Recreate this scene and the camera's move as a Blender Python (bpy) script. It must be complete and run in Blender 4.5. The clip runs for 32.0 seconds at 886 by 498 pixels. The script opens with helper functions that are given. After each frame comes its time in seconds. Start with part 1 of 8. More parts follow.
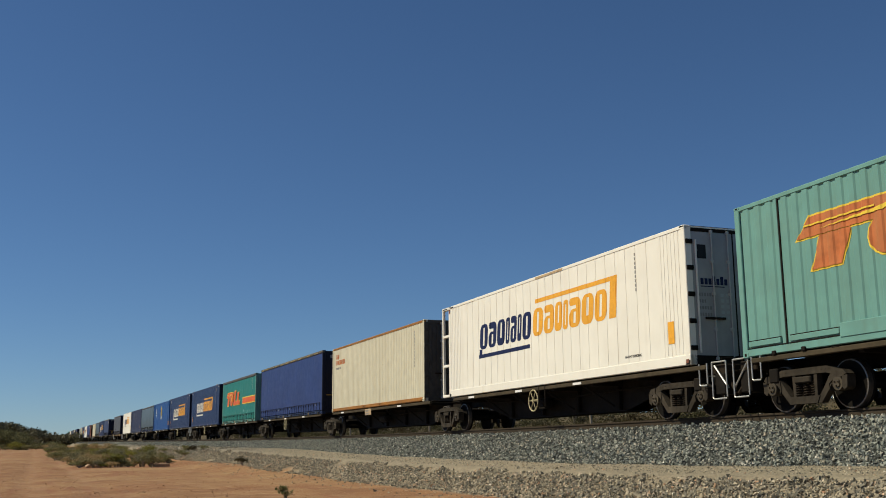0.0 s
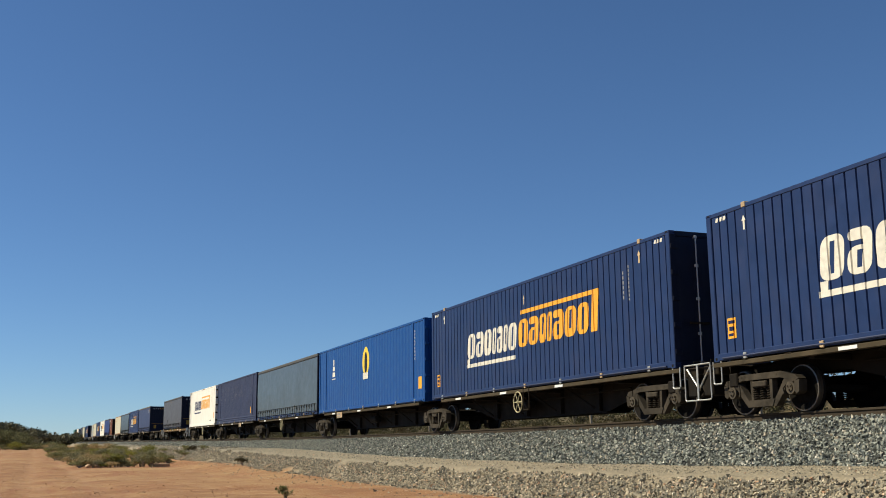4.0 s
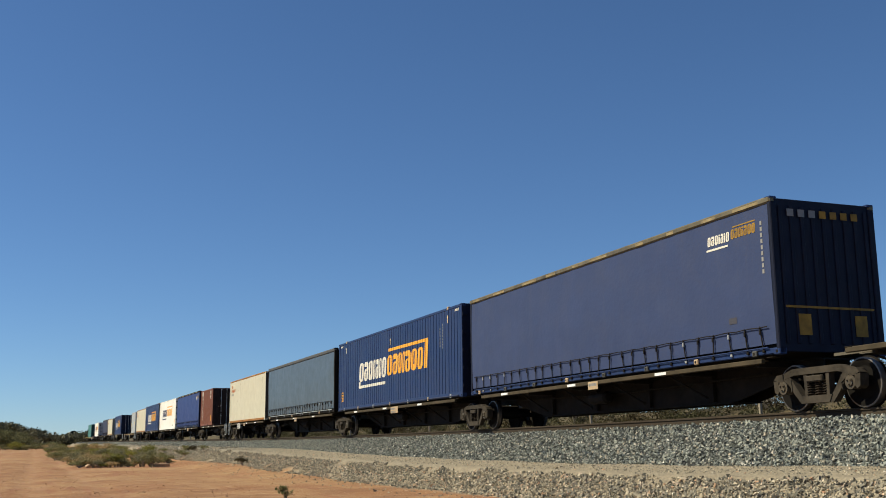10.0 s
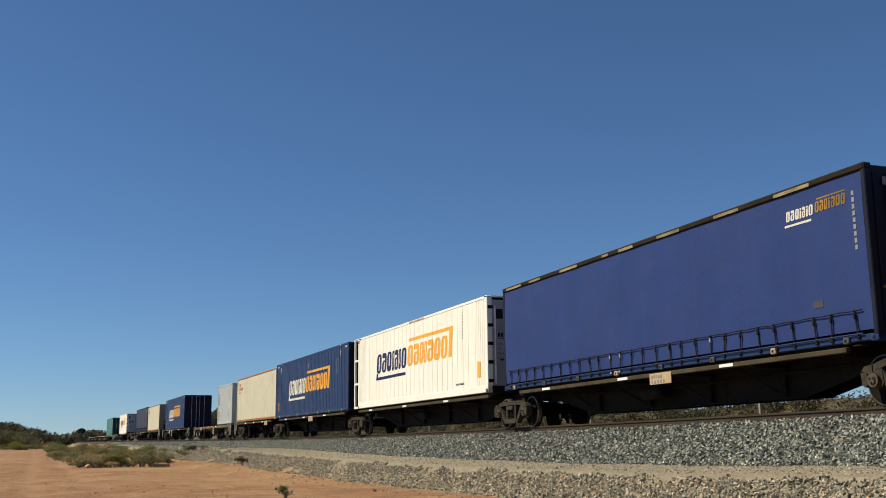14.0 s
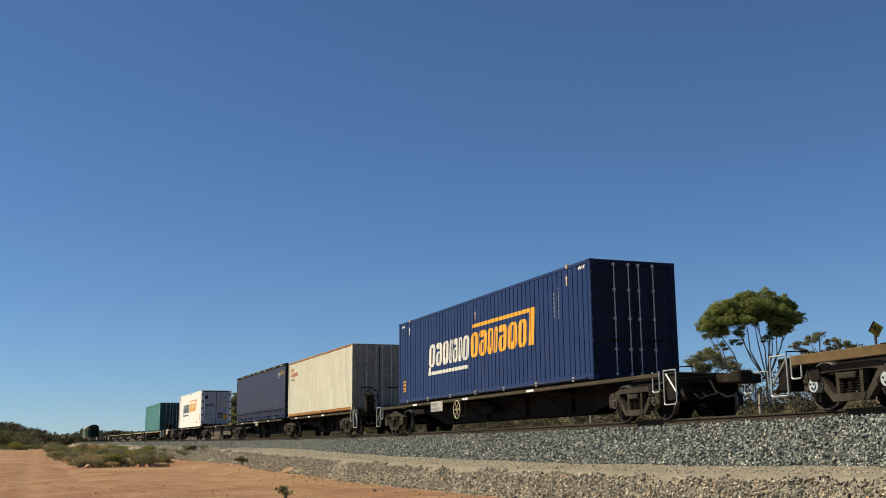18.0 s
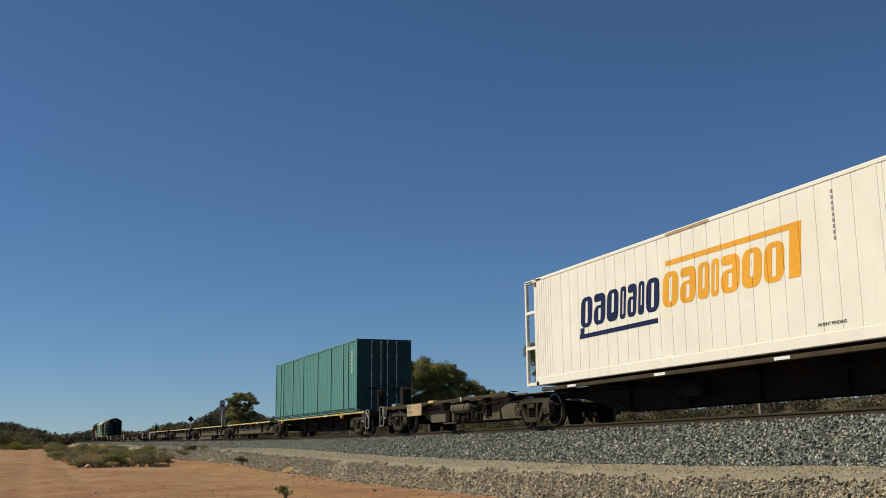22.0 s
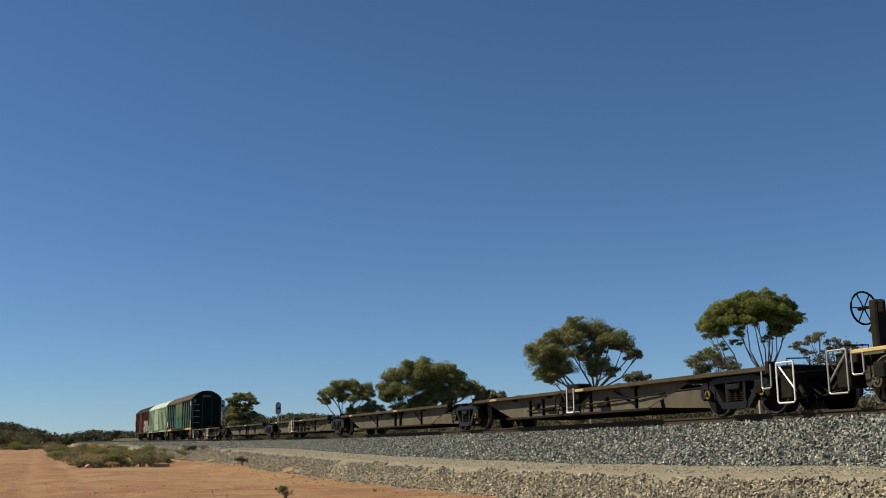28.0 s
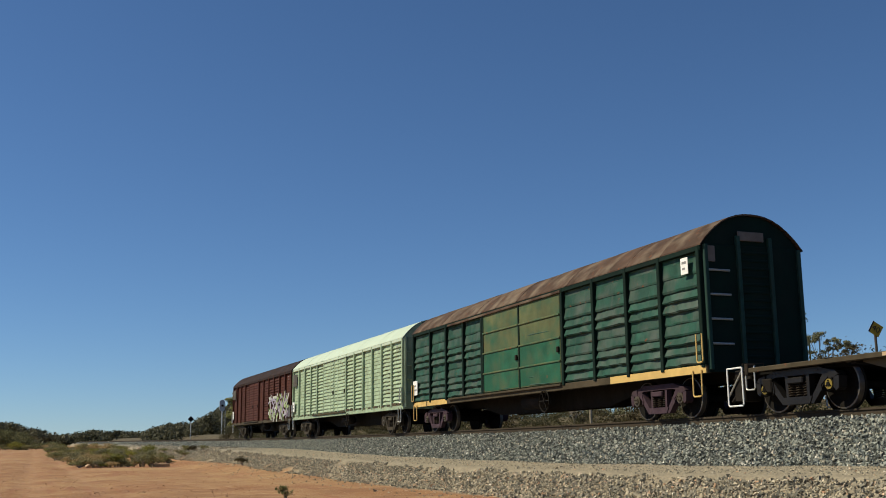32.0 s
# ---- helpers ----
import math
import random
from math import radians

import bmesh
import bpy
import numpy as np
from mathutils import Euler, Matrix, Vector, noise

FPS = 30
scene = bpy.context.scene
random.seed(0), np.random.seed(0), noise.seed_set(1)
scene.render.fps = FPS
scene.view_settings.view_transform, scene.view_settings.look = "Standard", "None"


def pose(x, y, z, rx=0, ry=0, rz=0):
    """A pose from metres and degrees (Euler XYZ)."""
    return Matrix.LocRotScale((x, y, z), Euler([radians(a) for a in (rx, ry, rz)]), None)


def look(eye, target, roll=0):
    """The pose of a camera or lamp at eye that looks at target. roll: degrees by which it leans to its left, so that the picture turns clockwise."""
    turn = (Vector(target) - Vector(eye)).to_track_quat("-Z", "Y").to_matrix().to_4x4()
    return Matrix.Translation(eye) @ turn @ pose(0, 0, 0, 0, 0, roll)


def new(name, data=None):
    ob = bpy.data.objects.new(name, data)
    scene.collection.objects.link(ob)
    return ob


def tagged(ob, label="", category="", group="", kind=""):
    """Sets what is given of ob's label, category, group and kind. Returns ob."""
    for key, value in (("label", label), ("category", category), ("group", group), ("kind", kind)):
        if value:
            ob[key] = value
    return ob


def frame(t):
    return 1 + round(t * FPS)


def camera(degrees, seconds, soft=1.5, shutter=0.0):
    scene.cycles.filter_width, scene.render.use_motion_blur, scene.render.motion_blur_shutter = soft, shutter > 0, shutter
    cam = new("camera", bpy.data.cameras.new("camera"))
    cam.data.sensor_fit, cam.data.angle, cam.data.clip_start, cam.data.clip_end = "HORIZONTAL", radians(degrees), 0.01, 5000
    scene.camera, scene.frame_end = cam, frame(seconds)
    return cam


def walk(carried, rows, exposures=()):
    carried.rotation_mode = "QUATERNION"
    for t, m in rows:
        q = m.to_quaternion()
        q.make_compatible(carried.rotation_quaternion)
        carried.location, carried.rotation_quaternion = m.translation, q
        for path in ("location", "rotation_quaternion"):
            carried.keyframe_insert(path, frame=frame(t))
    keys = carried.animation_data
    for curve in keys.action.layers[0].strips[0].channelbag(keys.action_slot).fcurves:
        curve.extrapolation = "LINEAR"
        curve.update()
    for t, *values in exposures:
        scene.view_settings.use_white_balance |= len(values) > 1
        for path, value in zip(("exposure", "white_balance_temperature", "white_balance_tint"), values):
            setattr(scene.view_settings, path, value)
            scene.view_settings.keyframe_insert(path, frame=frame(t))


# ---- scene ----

cam = camera(45.98, 32.0, soft=0.95)
EYE = (0.0, 0.0, -0.638)
EXPOSURES = [(0.0, -0.2), (1.0, -0.15), (2.0, 0.25), (4.5, 0.25), (7.0, 0.05), (8.0, -0.12), (9.0, 0.12), (10.0, 0.27), (12.0, 0.3), (13.0, 0.13), (14.0, 0.12),
             (15.0, -0.15), (18.0, 0.2), (19.0, 0.2), (20.0, 0.13), (21.0, 0.13), (22.0, -0.16), (23.0, 0.1), (24.0, 0.1), (25.0, 0.12), (28.0, 0.08), (32.0, 0.1)]
walk(cam, [(0.0, pose(*EYE, 101.32, 0.743, 69.005)), (32.0, pose(*EYE, 101.32, 0.743, 69.005))],
     [(t, e, 5480, 6) for t, e in EXPOSURES])

TRACK_Y = 13.671      # centre line of the track
SPEED = 18.9          # metres a second


def smooth(a, b, v):
    k = min(1.0, max(0.0, (v - a) / (b - a)))
    return k * k * (3 - 2 * k)


def grade(x):
    """Height of the line: level at the camera, climbing away from it."""
    q = (-x - 27.3) / 15.0
    return 0.018253 * 15.0 * (max(q, 0.0) + math.log1p(math.exp(-abs(q))))


def slope(x):
    return -0.018253 / (1.0 + math.exp((x + 27.3) / 15.0))


# ---- light ----
SUN_TO = Vector((-0.33, -0.83, 0.94)).normalized()
world = bpy.data.worlds.new("sky")
scene.world = world
world.use_nodes = True
wn = world.node_tree
wn.nodes.clear()
sky = wn.nodes.new("ShaderNodeTexSky")
sky.sky_type = "NISHITA"
sky.sun_disc = False
sky.sun_elevation = math.asin(SUN_TO.z)
sky.sun_rotation = math.atan2(SUN_TO.x, SUN_TO.y)
sky.altitude = 1500
sky.air_density = 1.0
sky.dust_density = 0.15
sky.ozone_density = 4.0
bg = wn.nodes.new("ShaderNodeBackground")
bg.inputs["Strength"].default_value = 0.069
wo = wn.nodes.new("ShaderNodeOutputWorld")
wn.links.new(sky.outputs[0], bg.inputs[0])
wn.links.new(bg.outputs[0], wo.inputs[0])
sun_data = bpy.data.lights.new("sun", "SUN")
sun_data.energy, sun_data.angle, sun_data.color = 5.5, radians(0.53), (1.0, 0.80, 0.50)
sun = new("sun", sun_data)
sun.matrix_world = look((0, 0, 60), Vector((0, 0, 60)) - SUN_TO)


# ---- materials ----
def mat(name, color, rough=0.6, metal=0.0, vary=0.18, grain=9.0, dirt=0.0, dirt_color=(0.16, 0.10, 0.06),
        streak=0.0, bump=0.15, fine=60.0, rust=0.0):
    """Painted or raw surface: two scales of mottling, dirt clouds, vertical run marks, rust spots, fine relief."""
    m = bpy.data.materials.new(name)
    m.use_nodes = True
    nt = m.node_tree
    L = nt.links.new
    b = nt.nodes["Principled BSDF"]
    tc = nt.nodes.new("ShaderNodeTexCoord")
    oi = nt.nodes.new("ShaderNodeObjectInfo")
    add = nt.nodes.new("ShaderNodeVectorMath")
    mul = nt.nodes.new("ShaderNodeMath")
    mul.operation = "MULTIPLY"
    mul.inputs[1].default_value = 37.0
    L(oi.outputs["Random"], mul.inputs[0])
    L(tc.outputs["Object"], add.inputs[0])
    L(mul.outputs[0], add.inputs[1])

    def noise_tex(scale, detail=4.0, stretch=None):
        n = nt.nodes.new("ShaderNodeTexNoise")
        n.inputs["Scale"].default_value = scale
        n.inputs["Detail"].default_value = detail
        v = add.outputs[0]
        if stretch:
            mp = nt.nodes.new("ShaderNodeMapping")
            mp.inputs["Scale"].default_value = stretch
            L(v, mp.inputs["Vector"])
            v = mp.outputs[0]
        L(v, n.inputs["Vector"])
        return n.outputs["Fac"]

    def ramp(sock, a, c):
        r = nt.nodes.new("ShaderNodeMapRange")
        r.inputs["From Min"].default_value, r.inputs["From Max"].default_value = a, c
        L(sock, r.inputs["Value"])
        return r.outputs[0]

    def mix(fac, a, c):
        x = nt.nodes.new("ShaderNodeMix")
        x.data_type = "RGBA"
        for i, s in ((0, fac), (6, a), (7, c)):
            if hasattr(s, "is_linked"):
                L(s, x.inputs[i])
            else:
                x.inputs[i].default_value = s if i == 0 else (*s, 1)
        return x.outputs[2]
    dark = tuple(c * (1 - vary) for c in color)
    lite = tuple(min(1.0, c * (1 + vary)) for c in color)
    col = mix(ramp(noise_tex(grain), 0.3, 0.7), dark, lite)
    col = mix(ramp(noise_tex(0.7, 2.0), 0.35, 0.75), col, tuple(c * (1 - 0.7 * vary) for c in color))
    if streak:
        s = ramp(noise_tex(5.0, 3.0, (1.0, 1.0, 0.05)), 0.55, 0.8)
        k = nt.nodes.new("ShaderNodeMath")
        k.operation = "MULTIPLY"
        k.inputs[1].default_value = streak
        L(s, k.inputs[0])
        col = mix(k.outputs[0], col, dirt_color)
    if dirt:
        s = ramp(noise_tex(1.6, 6.0), 0.45, 0.75)
        k = nt.nodes.new("ShaderNodeMath")
        k.operation = "MULTIPLY"
        k.inputs[1].default_value = dirt
        L(s, k.inputs[0])
        col = mix(k.outputs[0], col, dirt_color)
    if rust:
        s = ramp(noise_tex(6.0, 8.0), 0.73 - 0.06 * rust, 0.76)
        col = mix(s, col, (0.15, 0.055, 0.025))
    L(col, b.inputs["Base Color"])
    b.inputs["Metallic"].default_value = metal
    b.inputs["Specular IOR Level"].default_value = 0.12 if rough >= 0.75 else 0.22
    rr = nt.nodes.new("ShaderNodeMapRange")
    rr.inputs["To Min"].default_value, rr.inputs["To Max"].default_value = max(0.05, rough - 0.12), min(1.0, rough + 0.12)
    L(noise_tex(3.0), rr.inputs["Value"])
    L(rr.outputs[0], b.inputs["Roughness"])
    if bump:
        bp = nt.nodes.new("ShaderNodeBump")
        bp.inputs["Strength"].default_value = bump
        bp.inputs["Distance"].default_value = 0.02
        L(noise_tex(fine, 5.0), bp.inputs["Height"])
        L(bp.outputs[0], b.inputs["Normal"])
    return m


def plain(name, color, rough=0.6, metal=0.0):
    return mat(name, color, rough, metal, vary=0.12, grain=14.0, bump=0.05)


WHITE = mat("white_paint", (0.84, 0.82, 0.745), 0.5, vary=0.04, grain=2.0, streak=0.18, dirt=0.10, dirt_color=(0.45, 0.37, 0.27), bump=0.03)
CREAM = mat("cream_paint", (0.61, 0.582, 0.455), 0.6, vary=0.07, grain=3.0, streak=0.35, dirt=0.16, dirt_color=(0.36, 0.29, 0.18), rust=0.14, bump=0.05)
NAVY = mat("navy_paint", (0.017, 0.035, 0.112), 0.45, vary=0.16, grain=3.0, streak=0.18, dirt=0.2, dirt_color=(0.05, 0.05, 0.085), bump=0.05)
FADED = mat("faded_navy_paint", (0.038, 0.049, 0.104), 0.6, vary=0.14, grain=2.5, streak=0.25, dirt=0.2, dirt_color=(0.07, 0.07, 0.10), bump=0.05)
BRIGHT = mat("bright_blue_paint", (0.013, 0.064, 0.25), 0.4, vary=0.08, grain=2.0, streak=0.08, dirt=0.1, dirt_color=(0.05, 0.08, 0.2), bump=0.03)
TEAL = mat("teal_paint", (0.165, 0.335, 0.305), 0.6, vary=0.12, grain=2.5, streak=0.4, dirt=0.35, dirt_color=(0.14, 0.22, 0.18), bump=0.05)
CURTAIN_GREEN = mat("green_curtain", (0.020, 0.170, 0.155), 0.5, vary=0.12, grain=2.0, streak=0.2, dirt=0.25, dirt_color=(0.10, 0.22, 0.18), bump=0.2, fine=14)
GREEN = mat("sea_green_paint", (0.105, 0.262, 0.252), 0.55, vary=0.10, grain=2.5, streak=0.4, dirt=0.3, dirt_color=(0.16, 0.25, 0.23), bump=0.04)
RED = mat("brick_red_paint", (0.185, 0.073, 0.045), 0.6, vary=0.14, grain=3.0, streak=0.25, dirt=0.2, dirt_color=(0.12, 0.055, 0.038), rust=0.4, bump=0.05)
LIGHT_GREY = mat("light_grey_paint", (0.42, 0.45, 0.46), 0.5, vary=0.06, grain=3.0, streak=0.15, dirt=0.15, dirt_color=(0.25, 0.22, 0.18), bump=0.04)
BLUE_CURTAIN = mat("blue_curtain", (0.024, 0.044, 0.165), 0.5, vary=0.10, grain=1.2, streak=0.16, dirt=0.16, dirt_color=(0.06, 0.065, 0.14), bump=0.25, fine=9)
GREY_CURTAIN = mat("grey_curtain", (0.086, 0.089, 0.104), 0.5, vary=0.08, grain=1.5, streak=0.45, dirt=0.15, dirt_color=(0.05, 0.05, 0.056), rust=0.0, bump=0.3, fine=9)
SLATE_CURTAIN = mat("slate_curtain", (0.080, 0.104, 0.130), 0.36, vary=0.08, grain=1.2, streak=0.5, dirt=0.22, dirt_color=(0.05, 0.055, 0.06), rust=0.5, bump=0.3, fine=9)
DUSK_CURTAIN = mat("faded_blue_curtain", (0.036, 0.038, 0.068), 0.55, vary=0.12, grain=1.5, streak=0.3, dirt=0.3, dirt_color=(0.055, 0.055, 0.075), bump=0.25, fine=9)
HAZE_CURTAIN = mat("hazy_blue_curtain", (0.040, 0.056, 0.130), 0.55, vary=0.08, grain=1.3, streak=0.2, dirt=0.2, dirt_color=(0.070, 0.078, 0.120), bump=0.25, fine=9)
WORN_ALLOY = mat("worn_ochre_alloy", (0.30, 0.24, 0.12), 0.55, vary=0.3, grain=6.0, dirt=0.7, dirt_color=(0.08, 0.07, 0.05))
CURTAIN_RAIL = mat("grimy_alloy_rail", (0.16, 0.14, 0.09), 0.55, 0.3, vary=0.3, grain=4.0, dirt=0.6, dirt_color=(0.03, 0.03, 0.04))
# Grimy black, taken lower to deepen the shade under the wagons.
DARK = mat("grimy_shade_black_steel", (0.013, 0.011, 0.009), 0.75, vary=0.35, grain=7.0, dirt=0.4, dirt_color=(0.03, 0.022, 0.014))
BOGIE = mat("dusty_bogie_steel", (0.020, 0.016, 0.012), 0.85, vary=0.4, grain=9.0, dirt=0.5, dirt_color=(0.055, 0.038, 0.024))
FRAME_STEEL = mat("dust_coated_side_frame", (0.046, 0.039, 0.030), 0.85, vary=0.45, grain=9.0, dirt=0.5, dirt_color=(0.095, 0.078, 0.058))
YELLOW_CAP = mat("worn_yellow_bearing_cap", (0.24, 0.18, 0.03), 0.6, vary=0.5, grain=18.0, dirt=0.8, dirt_color=(0.03, 0.024, 0.012))
OILY_FRAME = mat("oily_black_side_frame", (0.012, 0.011, 0.011), 0.42, vary=0.35, grain=8.0, dirt=0.3, dirt_color=(0.03, 0.026, 0.022))
NEAR_BLACK = mat("near_black_steel", (0.006, 0.0055, 0.005), 0.85, vary=0.3, grain=6.0, dirt=0.3, dirt_color=(0.016, 0.013, 0.010))
DUSTY_WEB = mat("dust_coated_web", (0.122, 0.108, 0.082), 0.85, vary=0.2, grain=2.5, streak=0.4, dirt=0.5, dirt_color=(0.058, 0.049, 0.035), rust=0.3)
SILL = mat("dusty_brown_sill", (0.061, 0.049, 0.031), 0.8, vary=0.25, grain=5.0, dirt=0.5, dirt_color=(0.115, 0.088, 0.056), rust=0.4)
GRIME = mat("oily_grime", (0.022, 0.017, 0.012), 0.8, vary=0.35, grain=6.0, dirt=0.5, dirt_color=(0.045, 0.032, 0.02))
YELLOW_SILL = mat("worn_yellow_sill", (0.64, 0.48, 0.20), 0.65, vary=0.2, grain=5.0, dirt=0.35, dirt_color=(0.14, 0.08, 0.035), rust=0.5)
OCHRE_SILL = mat("dusty_ochre_sill", (0.15, 0.10, 0.048), 0.75, vary=0.3, grain=4.0, dirt=0.8, dirt_color=(0.055, 0.04, 0.025), rust=0.6)
ORANGE_RAIL = mat("rusty_orange_rail", (0.32, 0.145, 0.03), 0.65, vary=0.25, grain=5.0, dirt=0.6, dirt_color=(0.12, 0.058, 0.02))
# Door colours: dark paint, deepened so that it also carries the ends' shade.
DIM_BROWN = mat("dim_brown_doors", (0.020, 0.011, 0.008), 0.7, vary=0.3, grain=4.0, streak=0.4, dirt=0.5, dirt_color=(0.05, 0.032, 0.024))
DIM_GREY = mat("dim_grey_doors", (0.075, 0.070, 0.060), 0.7, vary=0.3, grain=4.0, streak=0.5, dirt=0.5, dirt_color=(0.10, 0.085, 0.06))
DIM_CREAM = mat("dim_cream_doors", (0.27, 0.255, 0.20), 0.7, vary=0.2, grain=4.0, streak=0.6, dirt=0.5, dirt_color=(0.11, 0.095, 0.07))
DIM_GREEN = mat("dim_green_doors", (0.020, 0.060, 0.055), 0.65, vary=0.3, grain=4.0, streak=0.4, dirt=0.5, dirt_color=(0.03, 0.05, 0.045))
# Darker copy of the navy: the shade of the ends is in the colour.
DIM_NAVY = mat("dim_navy_ends", (0.006, 0.009, 0.026), 0.6, vary=0.25, grain=4.0, streak=0.3, dirt=0.4, dirt_color=(0.022, 0.022, 0.035))
PURPLE_BOGIE = mat("mauve_bogie_paint", (0.060, 0.038, 0.050), 0.75, vary=0.3, dirt=0.5, dirt_color=(0.035, 0.028, 0.024))
BEARING = mat("greasy_bearing_cap", (0.085, 0.07, 0.048), 0.55, vary=0.4, grain=14.0, dirt=0.5, dirt_color=(0.03, 0.024, 0.018))
WHEEL_FACE = mat("oily_black_wheel_face", (0.007, 0.006, 0.005), 0.85, vary=0.3, grain=8.0, dirt=0.3, dirt_color=(0.016, 0.012, 0.009))
STEEL = mat("worn_wheel_steel", (0.20, 0.18, 0.16), 0.45, 0.8, vary=0.3)
PALE_BAR = plain("pale_locking_bar", (0.50, 0.50, 0.47), 0.6)
# Dirty white greyed further: the door end's shade is put into the colour.
DIM_WHITE = mat("dim_white_doors", (0.40, 0.40, 0.41), 0.6, vary=0.1, grain=3.0, streak=0.4, dirt=0.4, dirt_color=(0.24, 0.23, 0.22), bump=0.03)
RAIL_GREY = mat("weathered_grey_rail", (0.085, 0.085, 0.082), 0.6, vary=0.2, grain=4.0, dirt=0.4, dirt_color=(0.05, 0.05, 0.05))
GALV = plain("galvanised_steel", (0.45, 0.45, 0.43), 0.45, 0.6)
RAIL_RUST = mat("rusty_rail", (0.056, 0.044, 0.031), 0.85, vary=0.3, grain=20.0, dirt=0.4, dirt_color=(0.060, 0.044, 0.030))
RAIL_TOP = mat("polished_rail_head", (0.22, 0.19, 0.16), 0.4, 0.8, vary=0.15)
BUFF = mat("weathered_buff_board", (0.48, 0.36, 0.22), 0.7, vary=0.18, grain=8.0, dirt=0.5, dirt_color=(0.22, 0.14, 0.08))
REFLECT = plain("white_reflector", (0.82, 0.82, 0.80), 0.4)
PLATE = mat("weathered_white_plate", (0.46, 0.45, 0.41), 0.6, vary=0.15, grain=6.0, dirt=0.4, dirt_color=(0.25, 0.21, 0.16))
REFLECT_Y = plain("yellow_reflector", (0.75, 0.47, 0.05), 0.4)
INK_NAVY = plain("navy_print", (0.012, 0.018, 0.075), 0.5)
INK_WHITE = mat("cream_print", (0.72, 0.69, 0.60), 0.5, vary=0.12, grain=10.0, dirt=0.2, dirt_color=(0.3, 0.28, 0.24), bump=0.03)
INK_GOLD = mat("gold_print", (0.80, 0.40, 0.03), 0.5, vary=0.12, grain=10.0, dirt=0.15, dirt_color=(0.4, 0.2, 0.03), bump=0.03)
INK_ORANGE = mat("red_orange_print", (0.62, 0.12, 0.025), 0.5, vary=0.12, grain=6.0, dirt=0.15, dirt_color=(0.4, 0.12, 0.04), bump=0.03)
FADED_ORANGE = mat("faded_orange_print", (0.50, 0.16, 0.05), 0.6, vary=0.2, grain=5.0, streak=0.4, dirt=0.35, dirt_color=(0.36, 0.22, 0.10), bump=0.03)
INK_YELLOW = plain("yellow_print", (0.80, 0.58, 0.05), 0.5)
INK_BLACK = plain("black_print", (0.015, 0.015, 0.018), 0.5)
FADED_NAVY = plain("faded_placard", (0.062, 0.062, 0.078), 0.7)
PALE_GOLD = plain("pale_gold_print", (0.62, 0.46, 0.26), 0.6)
# Faded gold; on curtain ends its dimness also stands for their shade.
DIM_GOLD = mat("dim_gold_print", (0.34, 0.20, 0.03), 0.6, vary=0.3, grain=6.0, dirt=0.6, dirt_color=(0.06, 0.05, 0.03), bump=0.03)
INK_GREY = plain("faded_print", (0.25, 0.25, 0.25), 0.6)


